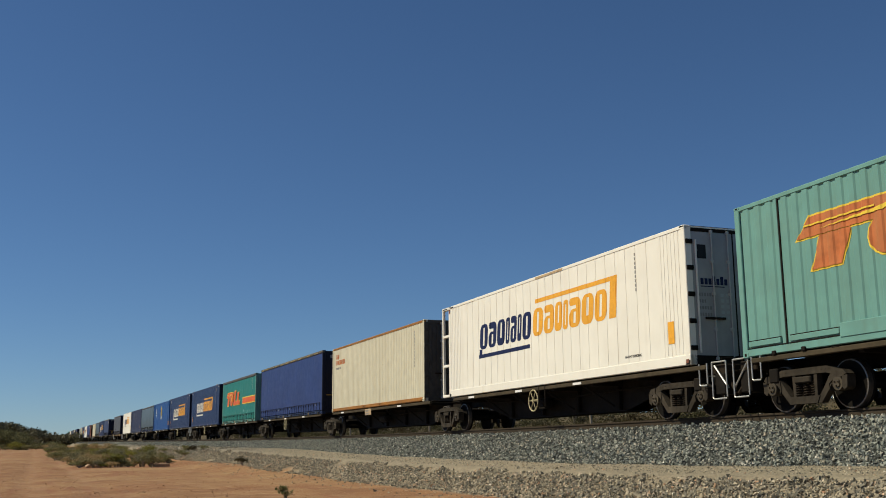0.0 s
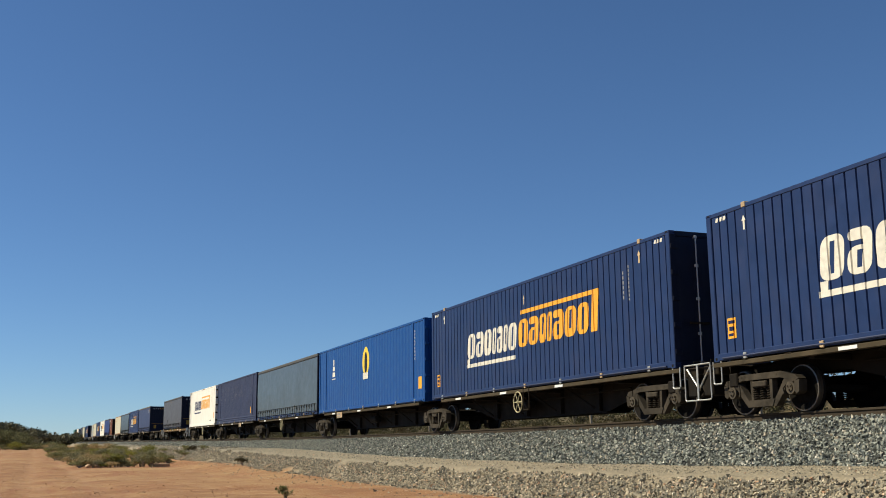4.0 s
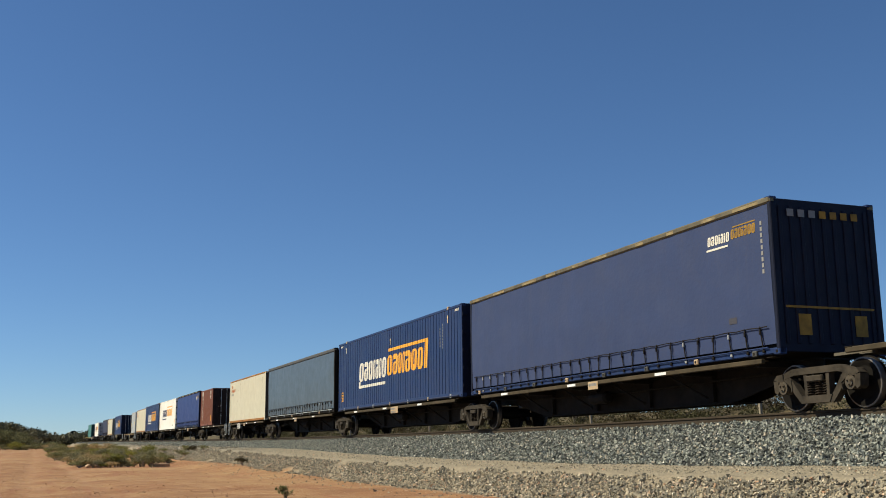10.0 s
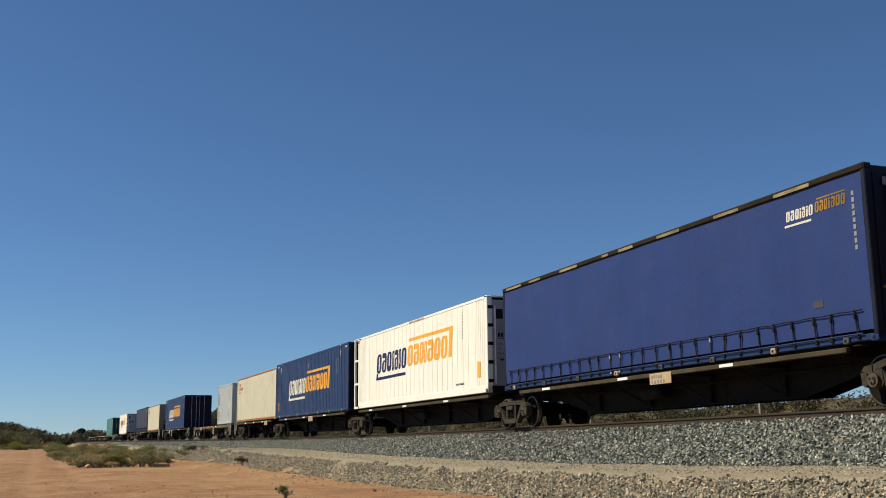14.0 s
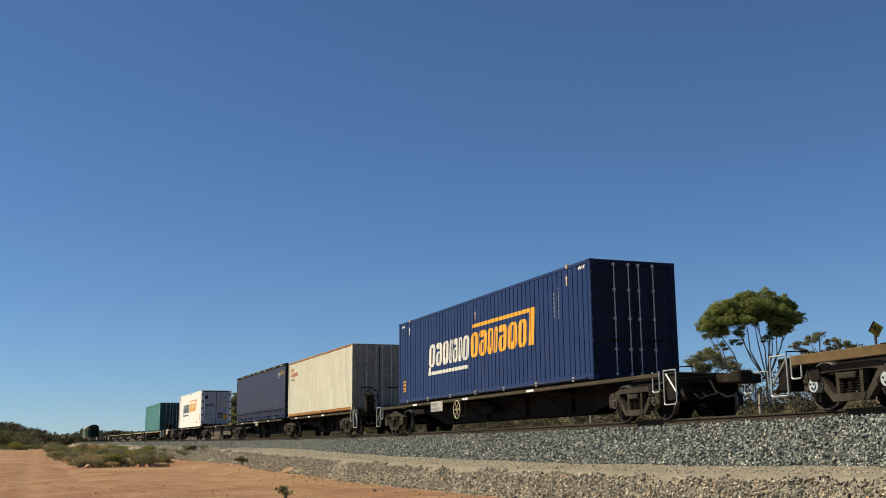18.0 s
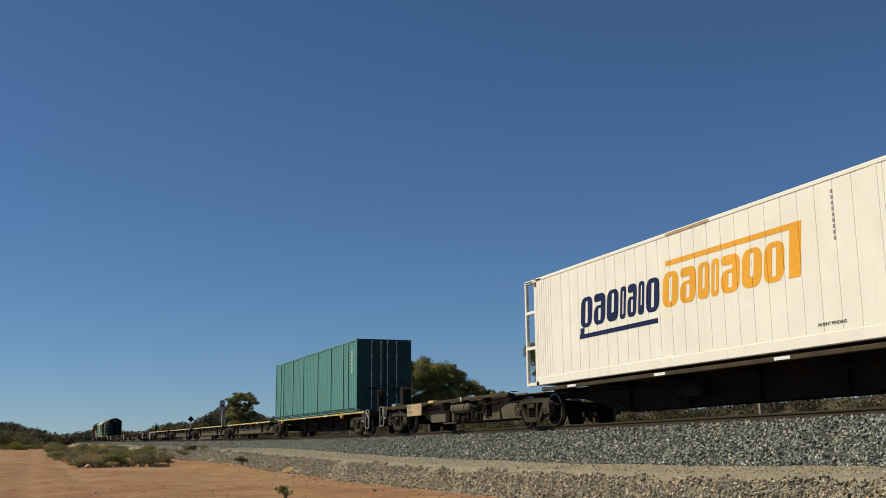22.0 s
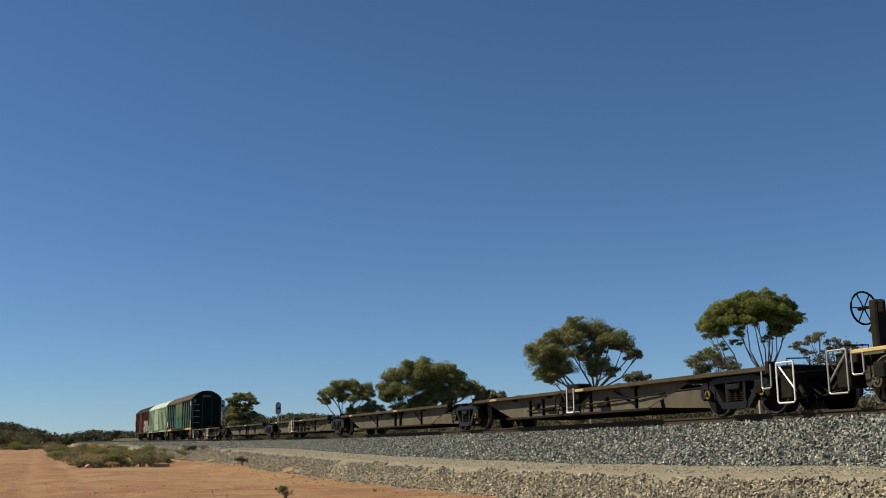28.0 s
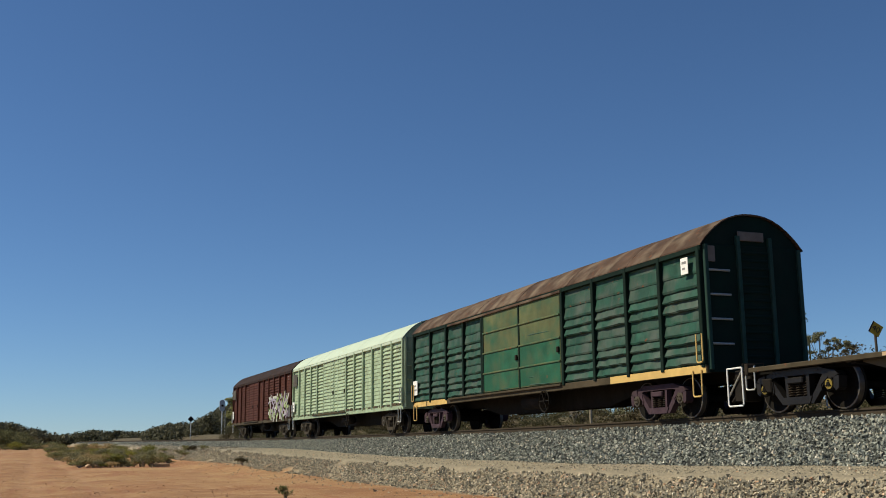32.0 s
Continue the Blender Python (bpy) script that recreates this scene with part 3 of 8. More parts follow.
# ---- bogies and wagons ----
def bogie_meshes():
    out = {}
    s = Shell()
    s.prism([(-0.95, 0.71), (-0.62, 0.80), (0.62, 0.80), (0.95, 0.71), (0.95, 0.60), (0.60, 0.675), (-0.60, 0.675), (-0.95, 0.60)], -0.08, 0.07)
    for k in (-1, 1):
        s.prism([(k * 1.16, 0.62), (k * 1.08, 0.70), (k * 0.90, 0.72), (k * 0.90, 0.56), (k * 1.02, 0.57)][::k], -0.10, 0.08)
        s.prism([(k * 1.18, 0.60), (k * 1.04, 0.58), (k * 1.02, 0.40), (k * 1.08, 0.33), (k * 1.16, 0.38)][::k], -0.10, 0.08)
        s.prism([(k * 0.92, 0.62), (k * 0.68, 0.60), (k * 0.66, 0.40), (k * 0.71, 0.33), (k * 0.68, 0.46)][::k], -0.09, 0.07)
        s.prism([(k * 0.92, 0.70), (k * 0.76, 0.70), (k * 0.52, 0.40), (k * 0.29, 0.13), (k * 0.44, 0.13), (k * 0.64, 0.34)][::k], -0.075, 0.06)
        s.prism([(k * 0.35, 0.72), (k * 0.26, 0.72), (k * 0.25, 0.24), (k * 0.33, 0.24)][::k], -0.065, 0.055)
    s.prism([(-0.42, 0.27), (0.42, 0.27), (0.34, 0.13), (-0.34, 0.13)], -0.09, 0.08)
    for k in (-1, 1):
        for j in range(3):
            s.disc(k * (0.50 + 0.1 * j), 0.75, -0.085, -0.065, 0.018, 6)
    s.soft_box(-0.22, 0.22, -0.13, -0.06, 0.52, 0.64, 0.02)
    out["side_frame"] = s.mesh("side_frame", FRAME_STEEL)
    out["oily_frame"] = s.mesh("side_frame", OILY_FRAME)
    out["mauve_frame"] = s.mesh("side_frame", PURPLE_BOGIE)
    s = Shell()
    s.tube([(0.075 * math.cos(a), 0.075 * math.sin(a), 0.29 + 0.0072 * 6.28 * (a / 6.28)) for a in [j * math.pi / 3 for j in range(37)]], [0.015] * 37, 4)
    out["coil_spring"] = s.mesh("coil_spring", BOGIE)
    s = Shell()
    n = 26
    ring = [(math.cos(2 * math.pi * k / n), math.sin(2 * math.pi * k / n)) for k in range(n)]
    steps = [(0.0, -0.075, 1), (0.10, -0.12, 1), (0.13, -0.07, 1), (0.30, -0.035, 1), (0.375, -0.06, 1), (0.425, -0.067, 1), (0.452, -0.062, 0), (0.455, 0.04, 0), (0.485, 0.05, 1), (0.48, 0.075, 1), (0.40, 0.07, 1), (0.0, 0.05, 1)]
    vs = [(r * c, y, r * q) for r, y, _ in steps for c, q in ring]
    s.v = vs
    for a in range(len(steps) - 1):
        for k in range(n):
            s.f.append((a * n + k, a * n + (k + 1) % n, (a + 1) * n + (k + 1) % n, (a + 1) * n + k))
            s.m.append(0 if steps[a + 1][2] == 0 else 1)
    out["wheel"] = s.mesh("wheel", [STEEL, WHEEL_FACE])
    s = Shell()
    s.tube([(0, -0.9, 0), (0, 0.9, 0)], [0.075, 0.075], 10)
    out["axle"] = s.mesh("axle", DARK)
    s = Shell()
    s.disc(0, 0, -0.10, 0.08, 0.13, 16)
    s.disc(0, 0, -0.12, -0.09, 0.075, 10)
    for k in range(3):
        a = 2 * math.pi * k / 3 + 0.5
        s.disc(0.05 * math.cos(a), 0.05 * math.sin(a), -0.135, -0.115, 0.017, 6, 1)
    s.soft_box(-0.17, 0.17, -0.06, 0.06, 0.02, 0.16, 0.02, 1)
    out["bearing"] = s.mesh("bearing", [BEARING, BOGIE])
    out["pale_bearing"] = s.mesh("bearing", [LIGHT_GREY, BOGIE])
    s = Shell()
    s.disc(0, 0, -0.10, 0.08, 0.12, 16, 1)
    s.disc(0, 0, -0.115, -0.09, 0.095, 14)
    s.disc(0, 0, -0.135, -0.11, 0.04, 8, 1)
    for k in range(3):
        a = 2 * math.pi * k / 3 + math.pi / 2
        s.disc(0.062 * math.cos(a), 0.062 * math.sin(a), -0.13, -0.11, 0.016, 6, 1)
    s.soft_box(-0.17, 0.17, -0.06, 0.06, 0.02, 0.16, 0.02, 1)
    out["yellow_bearing"] = s.mesh("bearing", [YELLOW_CAP, NEAR_BLACK])
    s = Shell()
    s.soft_box(-0.22, 0.22, -0.95, 0.95, 0.52, 0.72, 0.03)
    s.prism([(0.3 * math.cos(a), 0.74 + 0.05 * math.sin(a)) for a in [j * math.pi / 6 for j in range(12)]], -0.3, 0.3)
    s.box(-0.60, -0.5, -0.85, 0.85, 0.40, 0.52)
    s.box(0.5, 0.60, -0.85, 0.85, 0.40, 0.52)
    out["bogie"] = s.mesh("bogie", DARK)
    s = Shell()
    s.prism([(-0.05, 0.16), (0.05, 0.16), (0.08, -0.16), (-0.08, -0.16)], -0.07, 0.07)
    out["brake_block"] = s.mesh("brake_block", BOGIE)
    for me in out.values():
        me.transform(Matrix.Diagonal((0.93, 1, 0.93, 1)))
    return out


BM = bogie_meshes()


def bogie(parent, x, label="dusty three-piece freight bogie", oily=False, caps="bearing", frames=""):
    root = part("bogie", BM["bogie"], None, parent, label, at=(x, 0, 0))
    for side in (-1, 1):
        part("side_frame", BM[frames or ("oily_frame" if oily else "side_frame")], None, root, at=(0, side * 1.0, 0))
        for k in (-0.2, 0.0, 0.2):
            part("coil_spring", BM["coil_spring"], None, root, at=(k, side * 1.0, -0.02))
        for k in (-0.85, 0.85):
            w = part("wheel", BM["wheel"], None, root, "", at=(k, side * 0.755, 0.424))
            if side > 0:
                w.rotation_euler = (0, 0, math.pi)
            part("bearing", BM[caps], None, root, "", at=(k, side * 1.0, 0.424))
            part("brake_block", BM["brake_block"], None, root, "", at=(k * 0.42, side * 0.755, 0.42))
    for k in (-0.85, 0.85):
        part("axle", BM["axle"], None, root, at=(k, 0, 0.424))
    return root


HANDWHEEL = {}
for nm, m_ in (("pale", mat("pale_handwheel_paint", (0.50, 0.44, 0.26), 0.6)), ("dark", DARK)):
    n_ = 20
    rim_ = Shell().tube([(0.28 * math.cos(2 * math.pi * i / n_), 0, 0.28 * math.sin(2 * math.pi * i / n_)) for i in range(n_ + 1)], [0.018] * (n_ + 1), 6, cap=False)
    HANDWHEEL[nm] = (rim_.mesh("hand_wheel", m_), Shell().bar((0.02, 0, 0), (0.275, 0, 0), 0.012, sides=5).mesh("spoke", m_), Shell().bar((0, -0.03, 0), (0, 0.12, 0), 0.035, sides=8).mesh("hub", m_))


def hand_wheel(parent, kind, label, at, turn=0.0):
    """Brake wheel: a rim with six spokes and a hub."""
    rim, spoke, hub = HANDWHEEL[kind]
    w = part("hand_wheel", rim, None, parent, label, at=at)
    w.rotation_euler = (0, 0, turn)
    part("hub", hub, None, w)
    for i in range(6):
        part("spoke", spoke, None, w).rotation_euler = (0, math.pi * i / 3, 0)
    return w


def u_step(x, y, z0, z1, w=0.3):
    """A bent-bar shunter's step."""
    s = Shell()
    s.tube([(x - w / 2, y, z1), (x - w / 2, y, z0 + 0.03), (x - w / 2 + 0.03, y, z0), (x + w / 2 - 0.03, y, z0), (x + w / 2, y, z0 + 0.03), (x + w / 2, y, z1)], [0.018] * 6, 6)
    return s


def coupler(parent, x, way):
    s = Shell()
    s.soft_box(min(x, x + way * 0.75), max(x, x + way * 0.75), -0.10, 0.10, 0.74, 0.94, 0.02)
    s.soft_box(min(x + way * 0.7, x + way * 1.0), max(x + way * 0.7, x + way * 1.0), -0.19, 0.16, 0.70, 0.98, 0.04)
    part("coupler", s, BOGIE, parent)
    h = Shell()
    h.tube([(x + way * 0.2, -0.35, 0.80), (x + way * 0.45, -0.4, 0.55), (x + way * 0.8, -0.38, 0.42), (x + way * 1.15, -0.38, 0.45)], [0.025] * 4, 6)
    part("brake_hose", h, DARK, parent)


def platform(u0, u1, deck, style, first, last, loaded, wheel_at=None, board_at=None, tank=False, tall_brake=None, plate_at=None, small_board=False):
    """One skeletal container platform from bogie u0 to bogie u1 (u0 ahead); the joint bogie behind belongs to it."""
    label = {"brown": "long dusty brown skeletal container wagon", "yellow": "skeletal container wagon with worn yellow side sills",
             "ochre": "container wagon with a deep ochre side sill", "dark": "dark grimy empty skeletal container wagon"}[style]
    label += ", carrying a load" if loaded else ", empty"
    t = thing("container_wagon", label, "freight wagon", "wagons of the train")
    mid = (u0 + u1) / 2
    h = (u0 - u1) / 2
    xa, xb = -h, h
    ea, eb = (xa - 1.75 if last else xa + 0.02), (xb + 1.75 if first else xb - 0.35)
    sill = {"brown": SILL, "yellow": YELLOW_SILL, "ochre": OCHRE_SILL, "dark": SILL}[style]
    deep = {"ochre": 0.19, "yellow": 0.08}.get(style, 0.105)
    for side in (-1, 1):
        s = Shell()
        y0, y1 = (side * 1.22, side * 1.13)
        s.soft_box(ea + (0.5 if last else 0.9), eb - (0.5 if first else 0.9), min(y0, y1), max(y0, y1), deck - deep, deck - 0.012, 0.012)
        s.box(ea + 1.0, eb - 1.0, min(side * 1.13, side * 0.98), max(side * 1.13, side * 0.98), deck - 0.05, deck - 0.03)
        part("side_sill", s, sill, t, {"yellow": "worn yellow side sill", "ochre": "ochre side sill"}.get(style, ""))
    s = Shell()
    z1 = deck - 0.05
    zb = 0.30 if deck > 0.9 else 0.26
    wy = 1.0 if style in ("dark", "yellow") and not loaded else 0.30
    bare = style == "brown" and not loaded
    if bare:
        wy = 0.92
    e, g = (0.05, 0.05) if wy > 0.5 else (0.22, 0.26)
    poly = [(ea + 0.3, z1), (eb - 0.3, z1), (eb - 0.3, z1 - e), (xb - 1.5, z1 - g), (xb - 3.3, zb), (xa + 3.3, zb), (xa + 1.5, z1 - g), (ea + 0.3, z1 - e)]
    for y in (-wy, wy - 0.03):
        s.prism(poly, y, y + 0.03)
    s.box(xa + 3.3, xb - 3.3, -0.36, 0.36, zb - 0.025, zb)
    s.box(ea + 0.3, eb - 0.3, -0.36, 0.36, z1, z1 + 0.03)
    # Under a load the web is black: the load's shade painted in.
    part("centre_sill", s, DUSTY_WEB if wy > 0.5 else DARK, t, "deep fish-bellied centre sill")
    n = 6
    if bare and last:
        # Bracket coloured near-black for the shade it stands in.
        part("web_bracket", Shell().prism([(-1.25, deck - 0.12), (-0.62, deck - 0.12), (-0.65, zb - 0.05), (-0.98, zb - 0.05), (-1.0, 0.6)], -1.0, -0.93), NEAR_BLACK, t, "black bracket under the deck edge")
        # Added plate: darkens the web where the deck's shadow falls.
        part("web_bracket", Shell().prism([(-0.32, deck - 0.12), (1.5, deck - 0.12), (2.0, 0.50), (1.95, zb - 0.05), (-0.3, zb - 0.05)], -0.98, -0.925), NEAR_BLACK, t, "black plate for the deck's shade behind the air tank")
        part("bracket_foot", Shell().soft_box(-1.1, 0.1, -1.06, -0.95, zb - 0.09, zb - 0.04, 0.01), SILL, t)
        part("air_tank", Shell().tube([(-0.21, -1.0, 0.69), (-0.18, -1.0, 0.69), (-0.12, -1.0, 0.69), (1.30, -1.0, 0.69), (1.37, -1.0, 0.69), (1.40, -1.0, 0.69)], [0.07, 0.14, 0.175, 0.175, 0.14, 0.07], 28).mesh("air_tank", DUSTY_WEB, True), None, t, "dusty rounded air tank")
        for x in (0.1, 1.05):
            part("tank_strap", Shell().tube([(x, -1.0 + 0.181 * math.cos(k * math.pi / 6), 0.69 + 0.181 * math.sin(k * math.pi / 6)) for k in range(13)], [0.012] * 13, 4, cap=False), DARK, t)
        for x0, x1, z0, z1 in ((0.0, 0.34, 0.28, 0.48), (0.5, 0.8, 0.24, 0.44), (0.95, 1.12, 0.28, 0.52), (1.32, 1.5, 0.36, 0.62), (1.6, 1.85, 0.30, 0.52)):
            part("valve", Shell().soft_box(x0, x1, -1.06, -0.95, z0, z1, 0.04), DARK, t)
        part("air_hose", Shell().tube([(1.34, -1.05, 0.76), (1.6, -1.1, 0.73), (1.95, -1.1, 0.67), (2.15, -1.1, 0.74), (2.4, -1.1, 0.77), (2.64, -1.1, 0.70), (3.0, -1.1, 0.75), (3.6, -1.1, 0.74)], [0.032] * 8, 6), DARK, t, "black air hose")
        part("air_hose", Shell().tube([(1.40, -1.03, 0.68), (1.75, -1.05, 0.64), (2.1, -1.05, 0.70), (2.5, -1.05, 0.69), (2.9, -1.05, 0.70)], [0.024] * 5, 6), DARK, t, "black air hose")
        part("brace", Shell().bar((1.93, -1.0, 0.60), (2.42, -0.98, 0.34), 0.024), DARK, t, "diagonal brace")
        for x in (2.42, 2.62):
            part("web_stiffener", Shell().box(x - 0.022, x + 0.022, -0.99, -0.921, 0.36, deck - 0.15), DARK, t)
        part("clip", Shell().soft_box(0.94, 1.0, -1.25, -1.2, deck - 0.12, deck + 0.01, 0.008), REFLECT, t, "white clip on the deck edge")
        part("lever_plate", Shell().soft_box(-2.0, -1.5, -1.25, -1.1, deck - 0.07, deck + 0.02, 0.01), YELLOW_SILL, t, "yellow locking lever")
        part("brake_rod", Shell().tube([(-3.6, -1.03, 0.74), (-1.5, -1.03, 0.74)], [0.03, 0.03], 8), DARK, t, "dark brake rod along the web")
        part("deck_box", Shell().soft_box(ea + 0.35, ea + 0.75, -0.85, -0.55, deck - 0.02, deck + 0.13, 0.02), GALV, t, "pale grey box on the deck end")
        part("reflector", Shell().soft_box(ea + 0.02, ea + 0.3, -1.13, -1.09, deck - 0.15, deck - 0.03, 0.008), YELLOW_SILL, t, "yellow reflector")
    elif bare:
        hx = 0.0 if first else -1.18
        part("mid_haunch", Shell().prism([(hx + 0.9, deck - 0.06), (hx + 2.4, deck - 0.06), (hx + 2.05, 0.62), (hx + 1.95, zb - 0.02), (hx + 1.3, zb - 0.02), (hx + 1.3, 0.62)], -1.0 if not first else -1.12, -0.93), NEAR_BLACK, t, "black haunch at mid-length")
        part("lever_plate", Shell().soft_box(5.36, 5.52, -1.25, -1.1, deck - 0.05, deck + 0.04, 0.01), REFLECT_Y, t, "yellow locking lever")
        part("brake_rod", Shell().tube([(3.3, -1.03, 0.71), (5.8, -1.03, 0.71)], [0.05, 0.03], 8), DARK, t, "dark brake rod along the web")
        for x in (5.0, -3.0) if first else (4.6, -3.4):
            part("brace", Shell().bar((x - 1.1, -1.0, deck - 0.2), (x, -0.96, zb + 0.14), 0.022), DARK, t, "diagonal brace")
            part("web_stiffener", Shell().box(x - 0.02, x + 0.02, -0.99, -0.921, zb + 0.06, deck - 0.15), DARK, t)
    for i in range(n):
        x = xa + 1.5 + (xb - xa - 3.0) * i / (n - 1)
        part("cross_bearer", Shell().soft_box(x - 0.07, x + 0.07, -1.13, 1.13, deck - 0.15, deck - 0.045, 0.01), DARK, t)
        if 0 < i < n - 1 and not bare and style != "dark" and (wy < 0.5 or i in (1, 4)):
            part("brace", Shell().bar((x - 0.75, -0.95 if wy < 0.5 else -1.08, deck - 0.10), (x - 0.02, -0.5 if wy < 0.5 else -1.04, zb + 0.1), 0.028), DARK, t, "diagonal brace")
            part("web_stiffener", Shell().soft_box(x - 0.035, x + 0.03, -wy - 0.10, -wy - 0.002, zb + 0.02, deck - 0.15, 0.008), DARK, t)
    for i in range(n):
        x = xa + 1.6 + (xb - xa - 3.2) * (i + 0.5) / n
        if not (first and x > xb - 1.5) and (style != "brown" or i % 2 == 0) and not bare:
            s = Shell().box(x - 0.22, x + 0.22, -1.228, -1.22, deck - 0.085, deck - 0.025)
            yel = style in ("yellow", "ochre") and i % 2
            if style != "dark":
                part("reflector", s, REFLECT_Y if yel else REFLECT, t, "yellow reflector" if yel else "white reflector")
            elif i % 3 == 0:
                part("scuffed_edge", s, BUFF, t, "scuffed pale strip on the deck edge")
    if style == "yellow" and loaded:
        for x in (-5.98, 5.98):
            part("twistlock", Shell().soft_box(x - 0.09, x + 0.09, -1.27, -1.15, deck - 0.22, deck - 0.02, 0.02).soft_box(x - 0.14, x + 0.14, -1.25, -1.15, deck - 0.13, deck - 0.07, 0.015).disc(x, deck + 0.02, -1.25, -1.17, 0.05, 10), REFLECT_Y, t, "yellow twistlock bracket")
    for x in (xa + 1.0, xa + 4.2, xb - 4.2, xb - 1.0):
        s = Shell()
        s.soft_box(x - 0.09, x + 0.09, -1.225, -1.05, deck - 0.02, deck + 0.0, 0.008)
        part("twistlock_plate", s, BOGIE, t)
    s = Shell()
    s.tube([(xa + 2, -0.42, deck - 0.2), (0, -0.42, deck - 0.3), (xb - 2, -0.42, deck - 0.22)], [0.025] * 3)
    part("brake_pipe", s, DARK, t)
    if style == "dark":
        part("bottom_flange", Shell().soft_box(xa + 3.1, xb - 3.1, -1.07, 1.07, zb - 0.05, zb + 0.005, 0.006), GRIME, t)
        for x, run in ((-1.8, 0.95), (3.36, 0.7)) if wheel_at is None else ((3.2, 0.9),):
            part("brace", Shell().bar((x - run, -1.06, deck - 0.15), (x - 0.02, -1.03, zb + 0.1), 0.024), NEAR_BLACK, t, "diagonal brace")
            part("web_stiffener", Shell().box(x - 0.022, x + 0.022, -1.06, -1.002, zb + 0.01, deck - 0.13), NEAR_BLACK, t)
        if wheel_at is None:
            for x, k in ((0.45, -1), (1.05, 1)):
                part("web_bracket", Shell().prism([(x - 0.06, zb - 0.01), (x + 0.08, zb - 0.01), (x + 0.07, deck - 0.3), (x + 0.08 + (0.3 if k > 0 else 0.1), deck - 0.13), (x - 0.06 - (0.6 if k < 0 else 0.1), deck - 0.13), (x - 0.05, deck - 0.3)], -1.06, -1.003), NEAR_BLACK, t, "black forked bracket on the web")
        else:
            for x in (-2.3, -1.5, -0.35, 1.1):
                part("web_stiffener", Shell().box(x - 0.03, x + 0.03, -1.06, -1.002, zb + 0.01, deck - 0.16), NEAR_BLACK, t)
            part("web_bracket", Shell().prism([(-0.1, deck - 0.13), (1.1, deck - 0.13), (0.55, 0.5), (0.5, zb), (0.2, zb), (0.2, 0.5)], -1.055, -1.003), NEAR_BLACK, t, "black bracket on the web")
            part("brake_rod", Shell().tube([(-2.4, -1.07, 0.42), (-0.8, -1.07, 0.46), (1.3, -1.07, 0.45), (3.1, -1.07, 0.50), (4.4, -1.05, 0.56)], [0.02] * 5), DARK, t)
            for x0, x1, z0, z1 in ((1.8, 1.95, 0.5, 0.58), (1.5, 2.0, 0.36, 0.44), (-1.3, -0.8, 0.38, 0.46), (-1.9, -1.75, 0.42, 0.6)):
                part("rod_bracket", Shell().soft_box(x0, x1, -1.10, -1.003, z0, z1, 0.02), NEAR_BLACK, t)
        for x, k in ((ea + 0.55 if last else xa + 0.98, -1), (eb - 0.55 if first else xb - 1.2, 1)):
            part("sill_bracket", Shell().soft_box(x - 0.05, x + 0.05, -1.24, -1.05, deck - 0.15, deck + 0.07, 0.012), BOGIE, t, "upright bracket closing the sill")
        for x in (xa, xb):
            part("saddle_beam", Shell().soft_box(max(ea + 0.1, x - 1.2), min(eb - 0.1, x + 1.2), -1.0, 1.0, deck - 0.16, deck - 0.02, 0.02), NEAR_BLACK, t, "black saddle over the bogie")
    elif wy > 0.5 and not bare:
        for x in (xa + 2.6, xb - 2.6):
            part("haunch", Shell().prism([(x - 1.0, deck - 0.06), (x + 1.0, deck - 0.06), (x + 0.25, zb + 0.12), (x - 0.25, zb + 0.12)], -1.11, -1.02), DARK, t, "black bolster haunch")
        part("bottom_flange", Shell().soft_box(xa + 3.1, xb - 3.1, -1.07, 1.07, zb - 0.03, zb + 0.005, 0.006), SILL, t)
        for z, y in ((0.26, -1.05), (0.33, -1.07)):
            part("brake_rod", Shell().tube([(xa + 3.2, y, deck - z), (-0.8, y, deck - z - 0.03), (xb - 3.2, y, deck - z + 0.02)], [0.018] * 3), DARK, t)
        for k in range(3):
            x = -2.4 + k * 1.9
            part("rod_bracket", Shell().prism([(x - 0.22, deck - 0.12), (x + 0.22, deck - 0.12), (x + 0.05, deck - 0.34), (x - 0.05, deck - 0.34)], -1.1, -1.02), DARK, t)
    s = Shell()
    s.tube([(-1.1, -0.62, 0.62), (-1.02, -0.62, 0.62), (-0.3, -0.62, 0.62), (-0.22, -0.62, 0.62)], [0.10, 0.15, 0.15, 0.10], 12)
    part("brake_cylinder", s, DARK, t)
    if tank and not bare:
        s = Shell()
        s.tube([(0.5, -0.7, 0.66), (0.62, -0.7, 0.66), (2.0, -0.7, 0.66), (2.12, -0.7, 0.66)], [0.12, 0.22, 0.22, 0.12], 16)
        part("air_tank", s, BOGIE, t, "rounded steel air reservoir")
    if wheel_at is not None:
        hand_wheel(t, "pale" if style in ("brown", "ochre") or wheel_at < -0.3 else "dark", "spoked hand brake wheel", (wheel_at, -1.24, deck - 0.36))
        part("brake_bracket", u_step(wheel_at + 0.5, -1.22, deck - 0.58, deck + 0.02, 0.36), REFLECT if style == "dark" else BOGIE, t)
        if style == "dark":
            part("step_tread", Shell().soft_box(wheel_at + 0.32, wheel_at + 0.68, -1.25, -1.05, deck - 0.60, deck - 0.56, 0.008), REFLECT, t, "white step tread")
            part("brake_housing", Shell().soft_box(wheel_at + 0.25, wheel_at + 0.85, -1.18, -0.8, deck - 0.3, deck + 0.12, 0.03), DARK, t)
    if tall_brake is not None:
        s = Shell()
        up = 0.72 if style == "brown" else 0.84
        s.soft_box(tall_brake - 0.07, tall_brake + 0.10, -0.75, -0.5, deck - 0.1, deck + up, 0.03)
